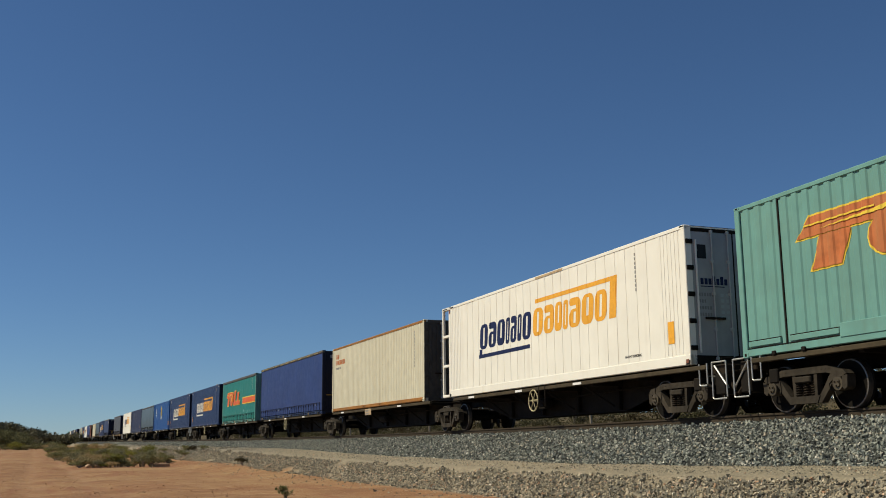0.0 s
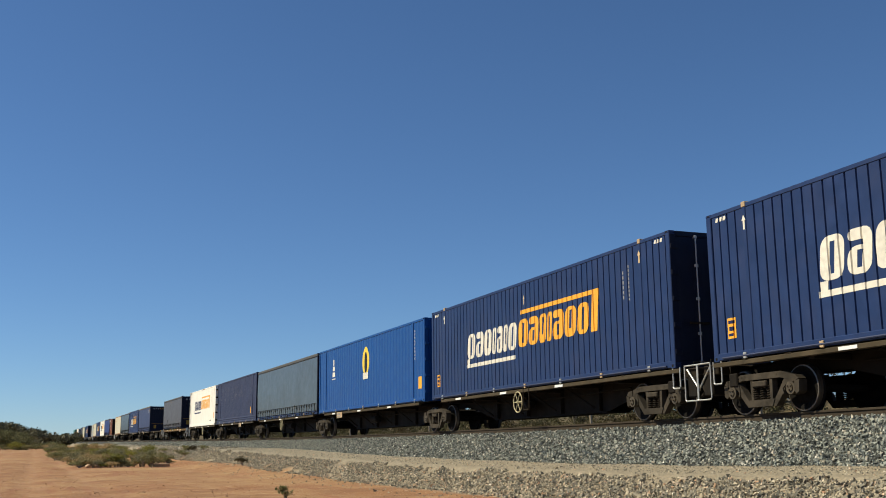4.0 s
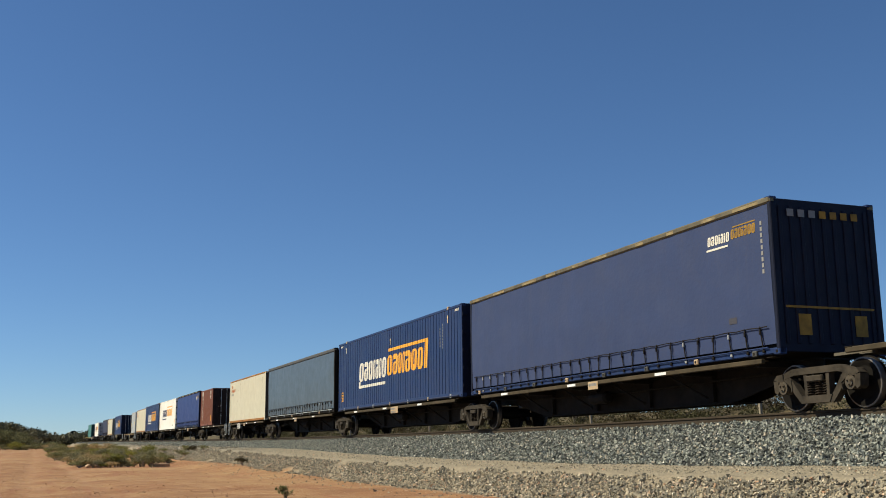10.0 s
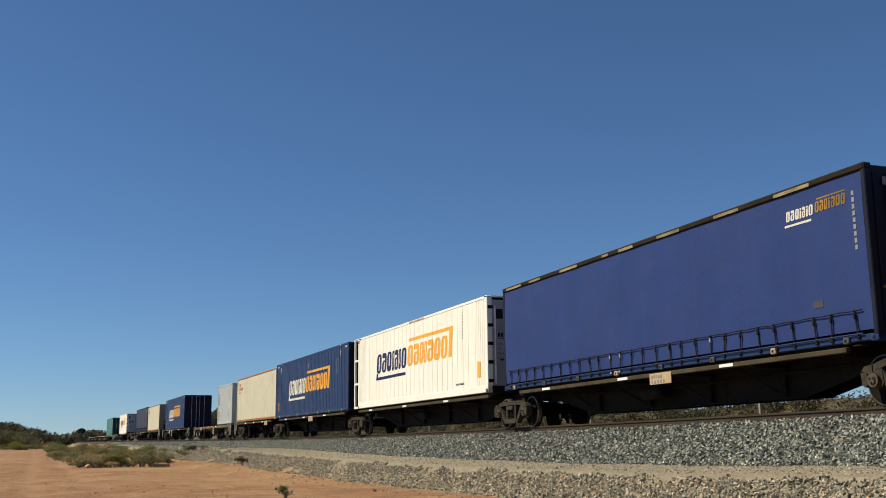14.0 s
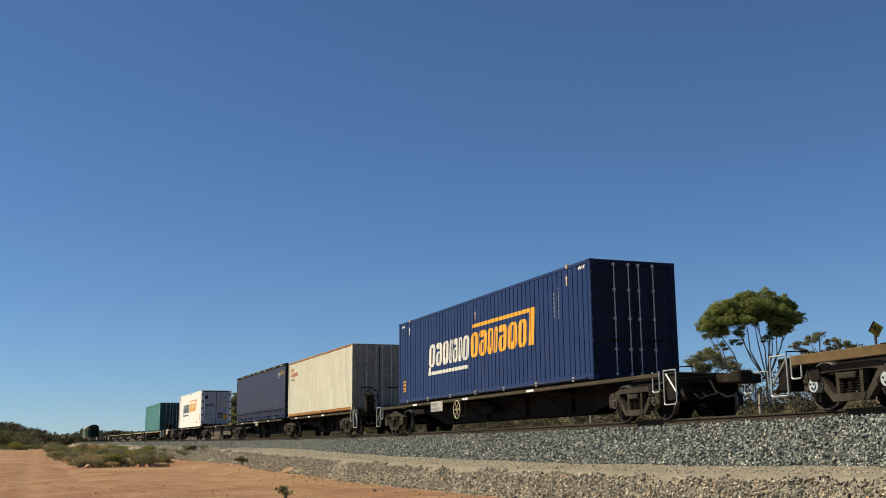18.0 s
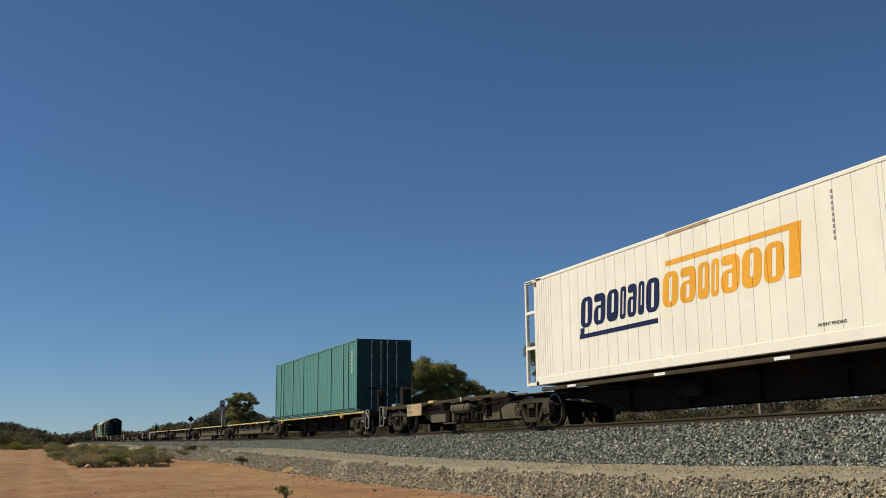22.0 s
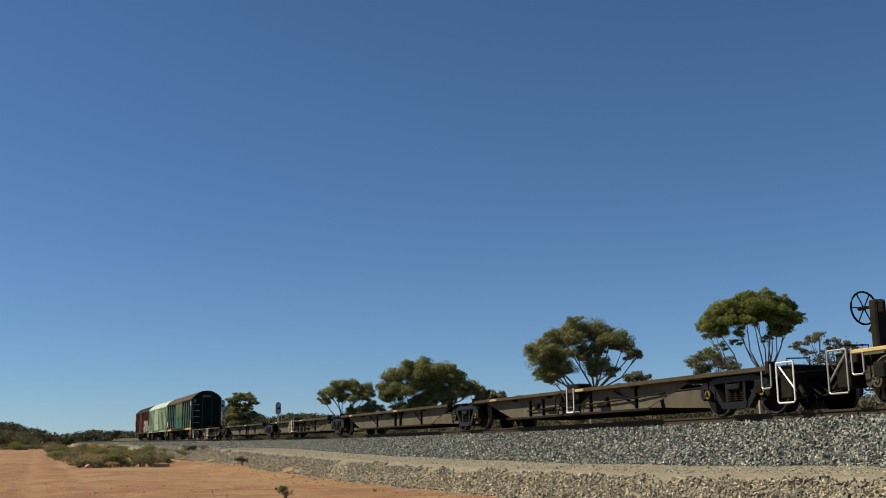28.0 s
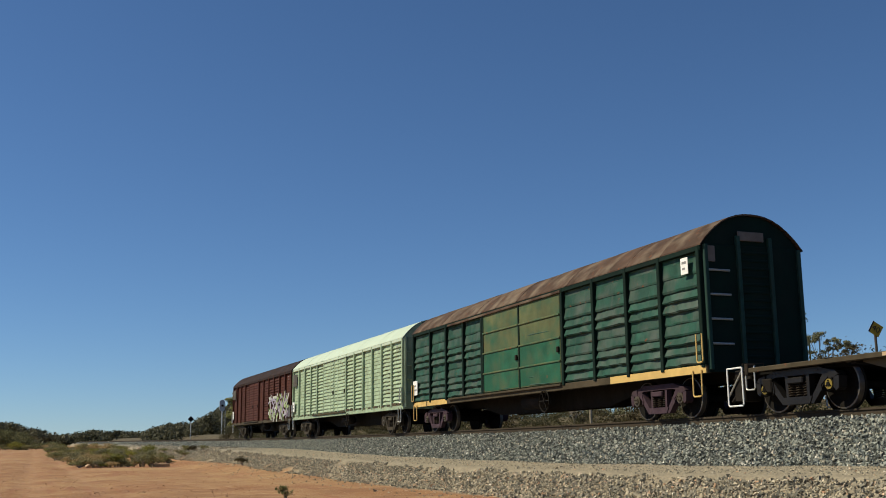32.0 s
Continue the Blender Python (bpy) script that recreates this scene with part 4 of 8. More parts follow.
        if style == "brown":
            s.prism([(tall_brake - 0.16, deck), (tall_brake + 0.22, deck), (tall_brake + 0.19, deck + 0.64), (tall_brake + 0.04, deck + 0.74), (tall_brake - 0.16, deck + 0.70)], -0.8, -0.48)
        s.soft_box(tall_brake - 0.13, tall_brake + 0.16, -0.70, -0.54, deck + up - 0.27, deck + up, 0.05)
        part("brake_stand", s, BOGIE, t, "upright brake stand at the wagon end")
        hand_wheel(t, "dark", "spoked hand brake wheel", (tall_brake + (0.3 if tall_brake > 0 else -0.3), -0.62, deck + up - 0.1), math.pi / 2)
        part("brake_shaft", Shell().bar((tall_brake, -0.62, deck + up - 0.1), (tall_brake + (0.3 if tall_brake > 0 else -0.3), -0.62, deck + up - 0.1), 0.03), DARK, t)
    if board_at is not None:
        bw, bz = (0.24, 0.22) if small_board else (0.76, 0.44) if bare and board_at < -1 else (0.24, 0.17) if bare else (0.42, 0.27)
        s = Shell().soft_box(board_at - bw, board_at + bw, -1.236, -1.222, deck - bz, deck - 0.03, 0.006)
        b = part("number_board", s, BUFF, t, "weathered buff number board")
        s = Shell()
        rows = ((-0.2, 0.2),) if bw < 0.3 else ((-0.70, -0.28), (-0.70, -0.20)) if bw > 0.7 else ((-0.34, 0.1), (-0.34, 0.22))
        tall = 0.10 if bw > 0.7 else 0.065
        for r, (a, c) in enumerate(rows):
            for k in range(5):
                x = board_at + a + (c - a) * k / 5
                s.box(x, x + 0.06, -1.241, -1.2365, deck - 0.07 - tall - 1.7 * tall * r, deck - 0.07 - 1.7 * tall * r)
        if bw > 0.7:
            for x, z in ((-0.12, 0.10), (-0.12, 0.17), (-0.1, 0.28), (0.16, 0.19)):
                s.box(board_at + x, board_at + x + 0.16, -1.241, -1.2365, deck - z - 0.018, deck - z)
            ring = [(board_at + 0.52 + 0.1 * math.cos(k * math.pi / 6), -1.237, deck - 0.2 + 0.1 * math.sin(k * math.pi / 6)) for k in range(13)]
            s.tube(ring, [0.008] * 13, 4, cap=False)
        part("faded_print", s, INK_GREY, b)["kind"] = "stuff"
    if plate_at is not None:
        x = plate_at
        b = part("number_plate", Shell().soft_box(x - 0.5, x + 0.6, -1.25, -1.234, deck - 0.36, deck - 0.03, 0.006), PLATE, t, "white plate with dark figures, worn")
        s = Shell()
        for r in range(2):
            for k in range(5):
                if k < 4 + r:
                    s.box(x - 0.44 + k * 0.145, x - 0.34 + k * 0.145, -1.255, -1.2505, deck - 0.17 - 0.15 * r, deck - 0.08 - 0.15 * r)
        part("faded_print", s, INK_GREY, b)["kind"] = "stuff"
    ends = []
    if first:
        ends.append((eb, 1))
    if last:
        ends.append((ea, -1))
    for x, way in ends:
        s = Shell().soft_box(min(x, x - way * 0.5), max(x, x - way * 0.5), -1.1, 1.1, deck - 0.22, deck - 0.02, 0.02)
        part("headstock", s, DARK if style == "dark" else GRIME, t)
        # Added black sheet, there only to darken the gap between wagons.
        part("end_plate", Shell().box(min(x - way * 0.52, x - way * 0.56), max(x - way * 0.52, x - way * 0.56), -0.85, 0.85, 0.42, deck - 0.05), DARK, t, "black sheet for the gap's shade behind the headstock")
        for y, z in ((-0.72, deck - 0.3), (-0.55, deck - 0.26)):
            part("air_hose", Shell().tube([(x - way * 0.3, y, z), (x + way * 0.05, y - 0.05, z - 0.12), (x + way * 0.3, y, z - 0.3), (x + way * 0.55, y + 0.12, z - 0.22)], [0.022] * 4, 6), DARK, t, "black air hose")
        part("valve_box", Shell().soft_box(min(x - way * 0.85, x - way * 1.1), max(x - way * 0.85, x - way * 1.1), -1.12, -0.9, deck - 0.5, deck - 0.24, 0.02), DARK, t)
        part("uncoupling_rod", Shell().tube([(x - way * 0.02, -1.12, deck - 0.18), (x + way * 0.06, -0.9, deck - 0.16), (x + way * 0.06, -0.2, deck - 0.10)], [0.016] * 3, 6), BOGIE, t)
        part("end_rail", Shell().tube([(x - way * 0.2, -1.05, deck - 0.02), (x - way * 0.2, -1.05, deck + 0.10), (x - way * 0.2, -0.55, deck + 0.12), (x - way * 0.2, -0.55, deck - 0.02)], [0.014] * 4, 6), DARK, t)
        for side in (-1, 1):
            part("shunter_step", u_step(x - way * 0.12, side * 1.18, deck - 0.70, deck + 0.02, 0.46).bar((x - way * 0.12 - 0.23, side * 1.18, deck + 0.02), (x - way * 0.12 + 0.23, side * 1.18, deck + 0.02), 0.018, sides=6), GALV if style != "dark" else REFLECT, t, "bent bar shunter's step")
            part("grab_rail", u_step(x - way * 0.62, side * 1.2, deck - 0.42, deck + 0.02, 0.26), GALV, t)
        part("step_bracket", Shell().soft_box(min(x - way * 0.02, x - way * 0.34), max(x - way * 0.02, x - way * 0.34), -1.13, -0.75, deck - 0.62, deck - 0.2, 0.02), DARK, t)
        part("angle_cock", Shell().bar((x - way * 0.1, -0.95, deck - 0.28), (x + way * 0.18, -1.02, deck - 0.62), 0.04), BOGIE, t)
        part("end_lever", Shell().bar((x - way * 0.3, -1.15, deck - 0.05), (x + way * 0.12, -1.15, deck - 0.5), 0.02), GALV, t)
        coupler(t, x - way * 0.05, way)
    caps = {"ochre": "pale_bearing", "dark": "yellow_bearing"}.get(style, "bearing")
    bogie(t, xa, oily=style == "dark", caps=caps)
    if first:
        bogie(t, xb, oily=style == "dark", caps=caps)
    return on_train(t, mid)


def wagon(us, deck, style, loads, wheels=(), boards=(), tanks=(), stands=()):
    for i in range(len(us) - 1):
        platform(us[i], us[i + 1], deck, style, i == 0, i == len(us) - 2, loads[i], dict(wheels).get(i), dict(boards).get(i), i in tanks, dict(stands).get(i), {-15.6: -3.38, -132.4: -3.67}.get(us[i + 1]), us[i] in (42.0, 11.5, -4.0))


wagon([245.5, 230.7], 1.03, "brown", [1])
wagon([226.75, 213.3, 198.5, 183.0, 167.9, 153.9], 1.03, "brown", [1] * 5, [(0, 0.1), (2, -0.93), (4, -0.13)], [(1, -1.0)])
wagon([150.2, 136.6, 121.4, 106.1, 91.1, 77.4], 1.03, "brown", [1] * 5, [(0, 0.15), (2, -0.5), (4, -0.13)], [(1, -4), (3, 2)])
wagon([72.6, 57.5], 1.0, "ochre", [1], [], [(0, 4.6)])
wagon([53.05, 42.0, 26.6, 11.5, -4.0, -15.6], 1.0, "brown", [0, 1, 1, 1, 1], [], [(0, -1.0), (1, 0.1), (2, 0.2), (3, -0.63), (4, -1.45)], (0,))
wagon([-20.1, -31.4, -46.3, -62.0, -77.4, -88.75], 1.0, "brown", [1, 1, 1, 1, 1], [], [(1, 0.6), (3, 0.4), (4, 3.0)], (0,), [(0, 7.1)])
wagon([-94.0, -108.4], 0.98, "ochre", [1], [(0, 1.8)], [(0, -4.8)], (0,))
wagon([-115.2, -132.4], 1.0, "brown", [1], [(0, -1.82)], [])
wagon([-138.9, -150.2, -165.85, -180.85, -196.1, -207.6], 1.0, "brown", [1, 1, 0, 1, 0], [], [(1, -0.3), (2, -0.6), (4, -3.47)], (4,), [(0, 7.45), (4, -6.13)])
wagon([-212.8, -228.9, -245.6, -262.75, -279.3, -295.9], 0.95, "yellow", [1, 0, 0, 0, 0], [], [(4, -6.0)], (2, 4), [(0, 9.72), (4, -9.5)])
wagon([-300.5, -314.3, -329.45, -344.4, -360.0, -373.6], 0.86, "dark", [0] * 5, [(0, -0.1), (2, -1.35), (4, -0.6)], [])


# ---- containers ----
def corrugation(x0, x1, pitch, depth, flat=0.30, lean=0.2):
    """Break points (x, set-back) of a folded wall between two posts: outer flats, sloping sides, inner flats."""
    n = max(1, round((x1 - x0) / pitch))
    p = (x1 - x0) / n
    pts = []
    for i in range(n):
        a = x0 + i * p
        g = (1 - flat - 2 * lean) / 2
        pts += [(a, depth), (a + g * p, depth), (a + (g + lean) * p, 0.0), (a + (1 - g - lean) * p, 0.0), (a + (1 - g) * p, depth)]
    return pts + [(x1, depth)]


def seams(x0, x1, pitch):
    n = max(1, round((x1 - x0) / pitch))
    p = (x1 - x0) / n
    pts = [(x0, 0.0)]
    for i in range(1, n):
        a = x0 + i * p
        pts += [(a - 0.012, 0.0), (a - 0.008, 0.008), (a + 0.008, 0.008), (a + 0.012, 0.0)]
    return pts + [(x1, 0.0)]


def wall(pts, y, way, z0, z1):
    s = Shell()
    n = len(pts)
    s.v = [(x, y - way * d, z) for z in (z0, z1) for x, d in pts]
    s.f = [(i, i + 1, n + i + 1, n + i) if way < 0 else (i, n + i, n + i + 1, i + 1) for i in range(n - 1)]
    s.m = [0] * len(s.f)
    return s


def clip(poly, a, keep_right):
    out = []
    for i in range(len(poly)):
        p, q = poly[i], poly[(i + 1) % len(poly)]
        ip, iq = ((p[0] >= a), (q[0] >= a)) if keep_right else ((p[0] <= a), (q[0] <= a))
        if ip:
            out.append(p)
        if ip != iq:
            k = (a - p[0]) / (q[0] - p[0])
            out.append((a, p[1] + k * (q[1] - p[1])))
    return out


def paint(polys, pts, y, lift=0.004, step=0.0):
    """Flat convex shapes (x, z) laid as thin paint on a near-side wall, following its corrugation."""
    s = Shell()
    if pts is None:
        pts = [(-30, 0.0), (30, 0.0)]
    for rank, poly in enumerate(polys):
        lo, hi = min(p[0] for p in poly), max(p[0] for p in poly)
        for (xa, da), (xb, db) in zip(pts, pts[1:]):
            if xb <= lo or xa >= hi or xb - xa < 1e-6:
                continue
            q = clip(clip(poly, xa, True), xb, False)
            if len(q) < 3:
                continue
            vs = [(px, y + da + (db - da) * (px - xa) / (xb - xa) - lift - step * rank, pz) for px, pz in q]
            s.add(vs, [tuple(range(len(vs)))])
    return s


def slab(x0, x1, z0, z1, lean=0.0, base=None):
    b = z0 if base is None else base
    f = lambda z: lean * (z - b)
    return [(x0 + f(z0), z0), (x1 + f(z0), z0), (x1 + f(z1), z1), (x0 + f(z1), z1)]


def bevelled(x0, x1, z0, z1, lean, base, r, left, right):
    """A slanting upright with its outer corners rounded on the chosen sides."""
    r = min(r, (x1 - x0) * 0.95, (z1 - z0) * 0.45)
    pts = []
    for cx, cz, a0, on in ((x0 + r, z0 + r, 180, left), (x1 - r, z0 + r, 270, right), (x1 - r, z1 - r, 0, right), (x0 + r, z1 - r, 90, left)):
        if on:
            pts += [(cx + r * math.cos(radians(a0 + k * 22.5)), cz + r * math.sin(radians(a0 + k * 22.5))) for k in range(5)]
        else:
            pts.append((x0 if cx == x0 + r and a0 in (90, 180) else x1, z0 if a0 in (180, 270) else z1))
    return [(x + lean * (z - base), z) for x, z in pts]


def letter_blocks(x0, z0, h, widths, gap, lean):
    """A row of heavy slanting rounded blocks, each with a narrow slit: the rhythm of a bold italic mark."""
    polys, x = [], x0
    for i, w in enumerate(widths):
        r = w * 0.34
        if w < h * 0.30:
            polys += [slab(x, x + w, z0, z0 + h * 0.74, lean, z0), slab(x, x + w, z0 + h * 0.81, z0 + h * 0.98, lean, z0)]
        else:
            stem = w * 0.40
            lo, hi = (0.14, 0.86) if i % 3 == 0 else (0.14, 0.52) if i % 3 == 1 else (0.28, 0.88)
            cut = h * 0.62 if i % 3 == 1 else h
            polys += [bevelled(x, x + stem, z0, z0 + cut, lean, z0, r, True, False), bevelled(x + w - stem, x + w, z0, z0 + h, lean, z0, r, False, True),
                      slab(x + stem, x + w - stem, z0 + h * hi, z0 + (h if cut == h else h * 0.62), lean, z0), slab(x + stem, x + w - stem, z0, z0 + h * lo, lean, z0)]
            if cut < h:
                polys.append(bevelled(x, x + w - stem, z0 + h * 0.74, z0 + h, lean, z0, r, True, False))
        x += w + gap
    return polys, x


def rail_mark(parent, pts, y, x0, x1, z0, z1, first_ink, second_ink):
    """Two-tone italic company mark: dark row with a line under it, gold row with a line over it."""
    H = z1 - z0
    h = H * 0.58
    zr = z0 + H * 0.205
    lean = 0.12
    split = x0 + (x1 - x0) * 0.45
    unit = (split - x0 - 0.05) / 7.55
    p, xe = letter_blocks(x0 + 0.03, zr, h, [unit * k for k in (1.2, 1.15, 1.1, 0.52, 0.8, 0.52, 1.1)], unit * 0.16, lean)
    p.append(slab(x0 + 0.03, x0 + 0.03 + unit * 0.42, z0 + H * 0.085, zr, lean, zr))
    p.append(slab(x0 - 0.02, split - unit * 0.35, z0, z0 + H * 0.085))
    part("lettering_mark", paint(p, pts, y), first_ink, parent, "dark italic block mark" if first_ink is INK_NAVY else "cream italic block mark")
    unit = (x1 - split - 0.05) / 8.95
    p, xf = letter_blocks(split + 0.02, zr + H * 0.02, h, [unit * k for k in (1.2, 1.15, 0.8, 0.52, 1.2, 1.2, 1.15)], unit * 0.13, lean)
    bar_end = x1 - unit * 0.75 + lean * (z1 - H * 0.085 - zr)
    p.append(slab(x1 - unit * 0.75, x1 - unit * 0.12, zr + H * 0.02, z1, lean, zr))
    p.append(slab(split + 0.22, bar_end, z1 - H * 0.085, z1))
    part("lettering_mark", paint(p, pts, y), second_ink, parent, "gold italic block mark")


def print_rows(parent, pts, y, x0, z1, rows, ch, ink, name="stencil_print"):
    p = []
    for r, n in enumerate(rows):
        for k in range(n):
            x = x0 + k * ch * 0.8
            p.append(slab(x, x + ch * 0.55, z1 - (r + 1) * ch * 1.5, z1 - r * ch * 1.5 - ch * 0.5))
    part(name, paint(p, pts, y), ink, parent)


def print_column(parent, pts, y, x, z1, n, ch, ink):
    p = [slab(x, x + ch * 0.6, z1 - (k + 1) * ch * 1.35, z1 - k * ch * 1.35 - ch * 0.45) for k in range(n)]
    part("stencil_print", paint(p, pts, y), ink, parent)


def castings(t, xs, zb, zt, material):
    for x in xs:
        for side in (-1, 1):
            for z in (zb, zt):
                s = Shell().soft_box(x - 0.09, x + 0.09, min(side * 1.225, side * 1.06), max(side * 1.225, side * 1.06), z - 0.06 if z == zt else z, z + 0.002 if z == zt else z + 0.118, 0.015)
                s.soft_box(x - 0.035, x + 0.035, min(side * 1.228, side * 1.2), max(side * 1.228, side * 1.2), (z - 0.045 if z == zt else z + 0.03), (z - 0.01 if z == zt else z + 0.09), 0.006, 1)
                part("corner_casting", s, [material, DARK], t)


def door_end(t, X, zb, zt, material, bars, ribs=0, bar_mat=None, post_mat=None, rib_mat=None):
    """The end that faces the front of the train: two doors with locking bars."""
    for k, (ya, yb) in enumerate(((-1.12, -0.006), (0.006, 1.12))):
        s = Shell()
        s.soft_box(X - 0.06, X - 0.02, ya, yb, zb + 0.16, zt - 0.12, 0.012)
        d = part("door", s, material, t)
        for i in range(ribs):
            y = ya + (yb - ya) * (i + 0.5) / ribs
            part("door_rib", Shell().soft_box(X - 0.022, X + 0.002, y - 0.05, y + 0.05, zb + 0.22, zt - 0.2, 0.01), rib_mat or material, d)
        gasket = Shell().box(X - 0.066, X - 0.0195, ya - 0.012, ya + 0.012, zb + 0.15, zt - 0.11).box(X - 0.066, X - 0.0195, yb - 0.012, yb + 0.012, zb + 0.15, zt - 0.11)
        part("gasket", gasket, DARK, d, "black rubber door seal")
        if bars:
            for i in range(2):
                y = ya + (yb - ya) * ((0.5 if k == 0 else 0.12) + 0.37 * i)
                b = Shell()
                b.bar((X + 0.02, y, zb + 0.12), (X + 0.02, y, zt - 0.08), 0.016)
                for z in (zb + 0.14, zb + 0.75, zb + 1.5, zt - 0.75, zt - 0.12):
                    b.box(X - 0.02, X + 0.03, y - 0.035, y + 0.035, z - 0.03, z + 0.03)
                part("locking_bar", b, PALE_BAR if bar_mat else material, d, "pale locking bar" if bar_mat else "")
            h = Shell().soft_box(X, X + 0.04, (ya + yb) / 2 - 0.25, (ya + yb) / 2 + 0.25, zb + 0.95, zb + 1.0, 0.01)
            part("door_handle", h, BOGIE if bar_mat else GALV, d)
        side = -1 if k == 0 else 1
        for z in np.linspace(zb + 0.35, zt - 0.35, 5):
            part("hinge", Shell().soft_box(X - 0.03, X + 0.025, min(side * 1.03, side * 1.2), max(side * 1.03, side * 1.2), z - 0.05, z + 0.05, 0.01), post_mat or material, d)


def frame_rails(t, L, zb, zt, material, bottom=None, top=None):
    X = L / 2
    for side in (-1, 1):
        a, b = sorted((side * 1.218, side * 1.13))
        part("top_rail", Shell().soft_box(-X, X, a, b, zt - 0.09, zt - 0.004, 0.012), top or material, t)
        s = Shell().soft_box(-X, X, a, b, zb + 0.02, zb + 0.16, 0.012)
        part("bottom_rail", s, bottom or material, t)
        for x in (-X + 0.075, X - 0.075):
            part("corner_post", Shell().soft_box(x - 0.075, x + 0.075, min(side * 1.219, side * 1.06), max(side * 1.219, side * 1.06), zb + 0.1, zt - 0.05, 0.012), material, t)


def steel_box(uL, uR, zt, material, label, pitch=0.28, depth=0.036, zb=1.03, rail=None, top=None, doors=True, door_mat=None,
              bars=True, mid_posts=(), slots=(), group="containers on the train", bar_mat=None, ribs=0, flat=0.30, lean=0.2, rib_mat=None, strip=0.0):
    """A corrugated steel container; returns the thing, its side wall's break points and its half length."""
    L = uR - uL
    X = L / 2
    t = thing("shipping_container", label, "shipping container", group)
    edges = [-X + 0.14] + list(mid_posts) + [X - 0.14]
    pts = []
    for a, b in zip(edges, edges[1:]):
        pts += corrugation(a + 0.03, b - 0.03 - (strip if b != edges[-1] else 0.0), pitch, depth, flat, lean)
    for side in (-1, 1):
        part("side_wall", wall(pts, side * 1.205, side, zb + 0.14, zt - 0.06), material, t, "corrugated steel side wall")
    for x in mid_posts:
        for side in (-1, 1):
            if strip:
                part("side_post", Shell().soft_box(x - strip - 0.035, x - 0.016, *sorted((side * 1.212, side * 1.12)), zb + 0.12, zt - 0.07, 0.006), material, t, "flat upright strip")
                part("side_seam", Shell().box(x - 0.014, x + 0.014, *sorted((side * 1.203, side * 1.13)), zb + 0.14, zt - 0.08), DARK, t, "dark upright seam")
                continue
            part("side_post", Shell().soft_box(x - 0.05, x + 0.05, min(side * 1.222, side * 1.12), max(side * 1.222, side * 1.12), zb + 0.05, zt - 0.02, 0.01), material, t)
    frame_rails(t, L, zb, zt, material, rail, top)
    s = Shell()
    s.box(-X + 0.05, X - 0.05, -1.15, 1.15, zt - 0.05, zt - 0.02)
    n = int(L / 0.3)
    for i in range(n):
        x = -X + 0.25 + i * (L - 0.5) / (n - 1)
        s.soft_box(x - 0.06, x + 0.06, -1.18, 1.18, zt - 0.03, zt + 0.012, 0.01)
    part("roof", s, material, t)
    part("floor_pan", Shell().box(-X + 0.05, X - 0.05, -1.12, 1.12, zb + 0.05, zb + 0.14), DARK, t)
    part("end_wall", Shell().box(-X + 0.03, -X + 0.06, -1.15, 1.15, zb + 0.1, zt - 0.05), material, t)
    part("door_header", Shell().soft_box(X - 0.07, X - 0.005, -1.06, 1.06, zt - 0.12, zt - 0.005, 0.01), door_mat or material, t)
    part("door_sill", Shell().soft_box(X - 0.07, X - 0.005, -1.06, 1.06, zb + 0.02, zb + 0.16, 0.01), door_mat or material, t)
    if doors:
        # Front faces of the posts get the door colour, end shade included.
        if door_mat:
            for side in (-1, 1):
                part("post_face", Shell().box(X - 0.004, X + 0.004, *sorted((side * 1.205, side * 1.065)), zb + 0.13, zt - 0.08), door_mat, t)
        door_end(t, X, zb, zt, door_mat or material, bars, ribs, bar_mat, door_mat or material, rib_mat)
    cx = [-X + 0.09, X - 0.09]
    castings(t, cx, zb, zt, material)
    for x in slots:
        part("fork_pocket", Shell().soft_box(x - 0.17, x + 0.17, -1.225, -1.2, zb + 0.03, zb + 0.12, 0.01), DARK, t)
    on_train(t, (uL + uR) / 2)
    return t, pts, X


def lashing_rail(t, X, zb, material):
    """Lower lashing rail with lugs under a long container."""
    s = Shell().bar((-X + 0.3, -1.24, zb + 0.04), (X - 0.3, -1.24, zb + 0.04), 0.02)
    part("lashing_rail", s, material, t)
    n = 7
    for i in range(n):
        x = -X + 1.0 + (2 * X - 2.0) * i / (n - 1)
        part("lug", Shell().soft_box(x - 0.05, x + 0.05, -1.25, -1.21, zb - 0.02, zb + 0.1, 0.01), BUFF if i % 2 else GALV, t)


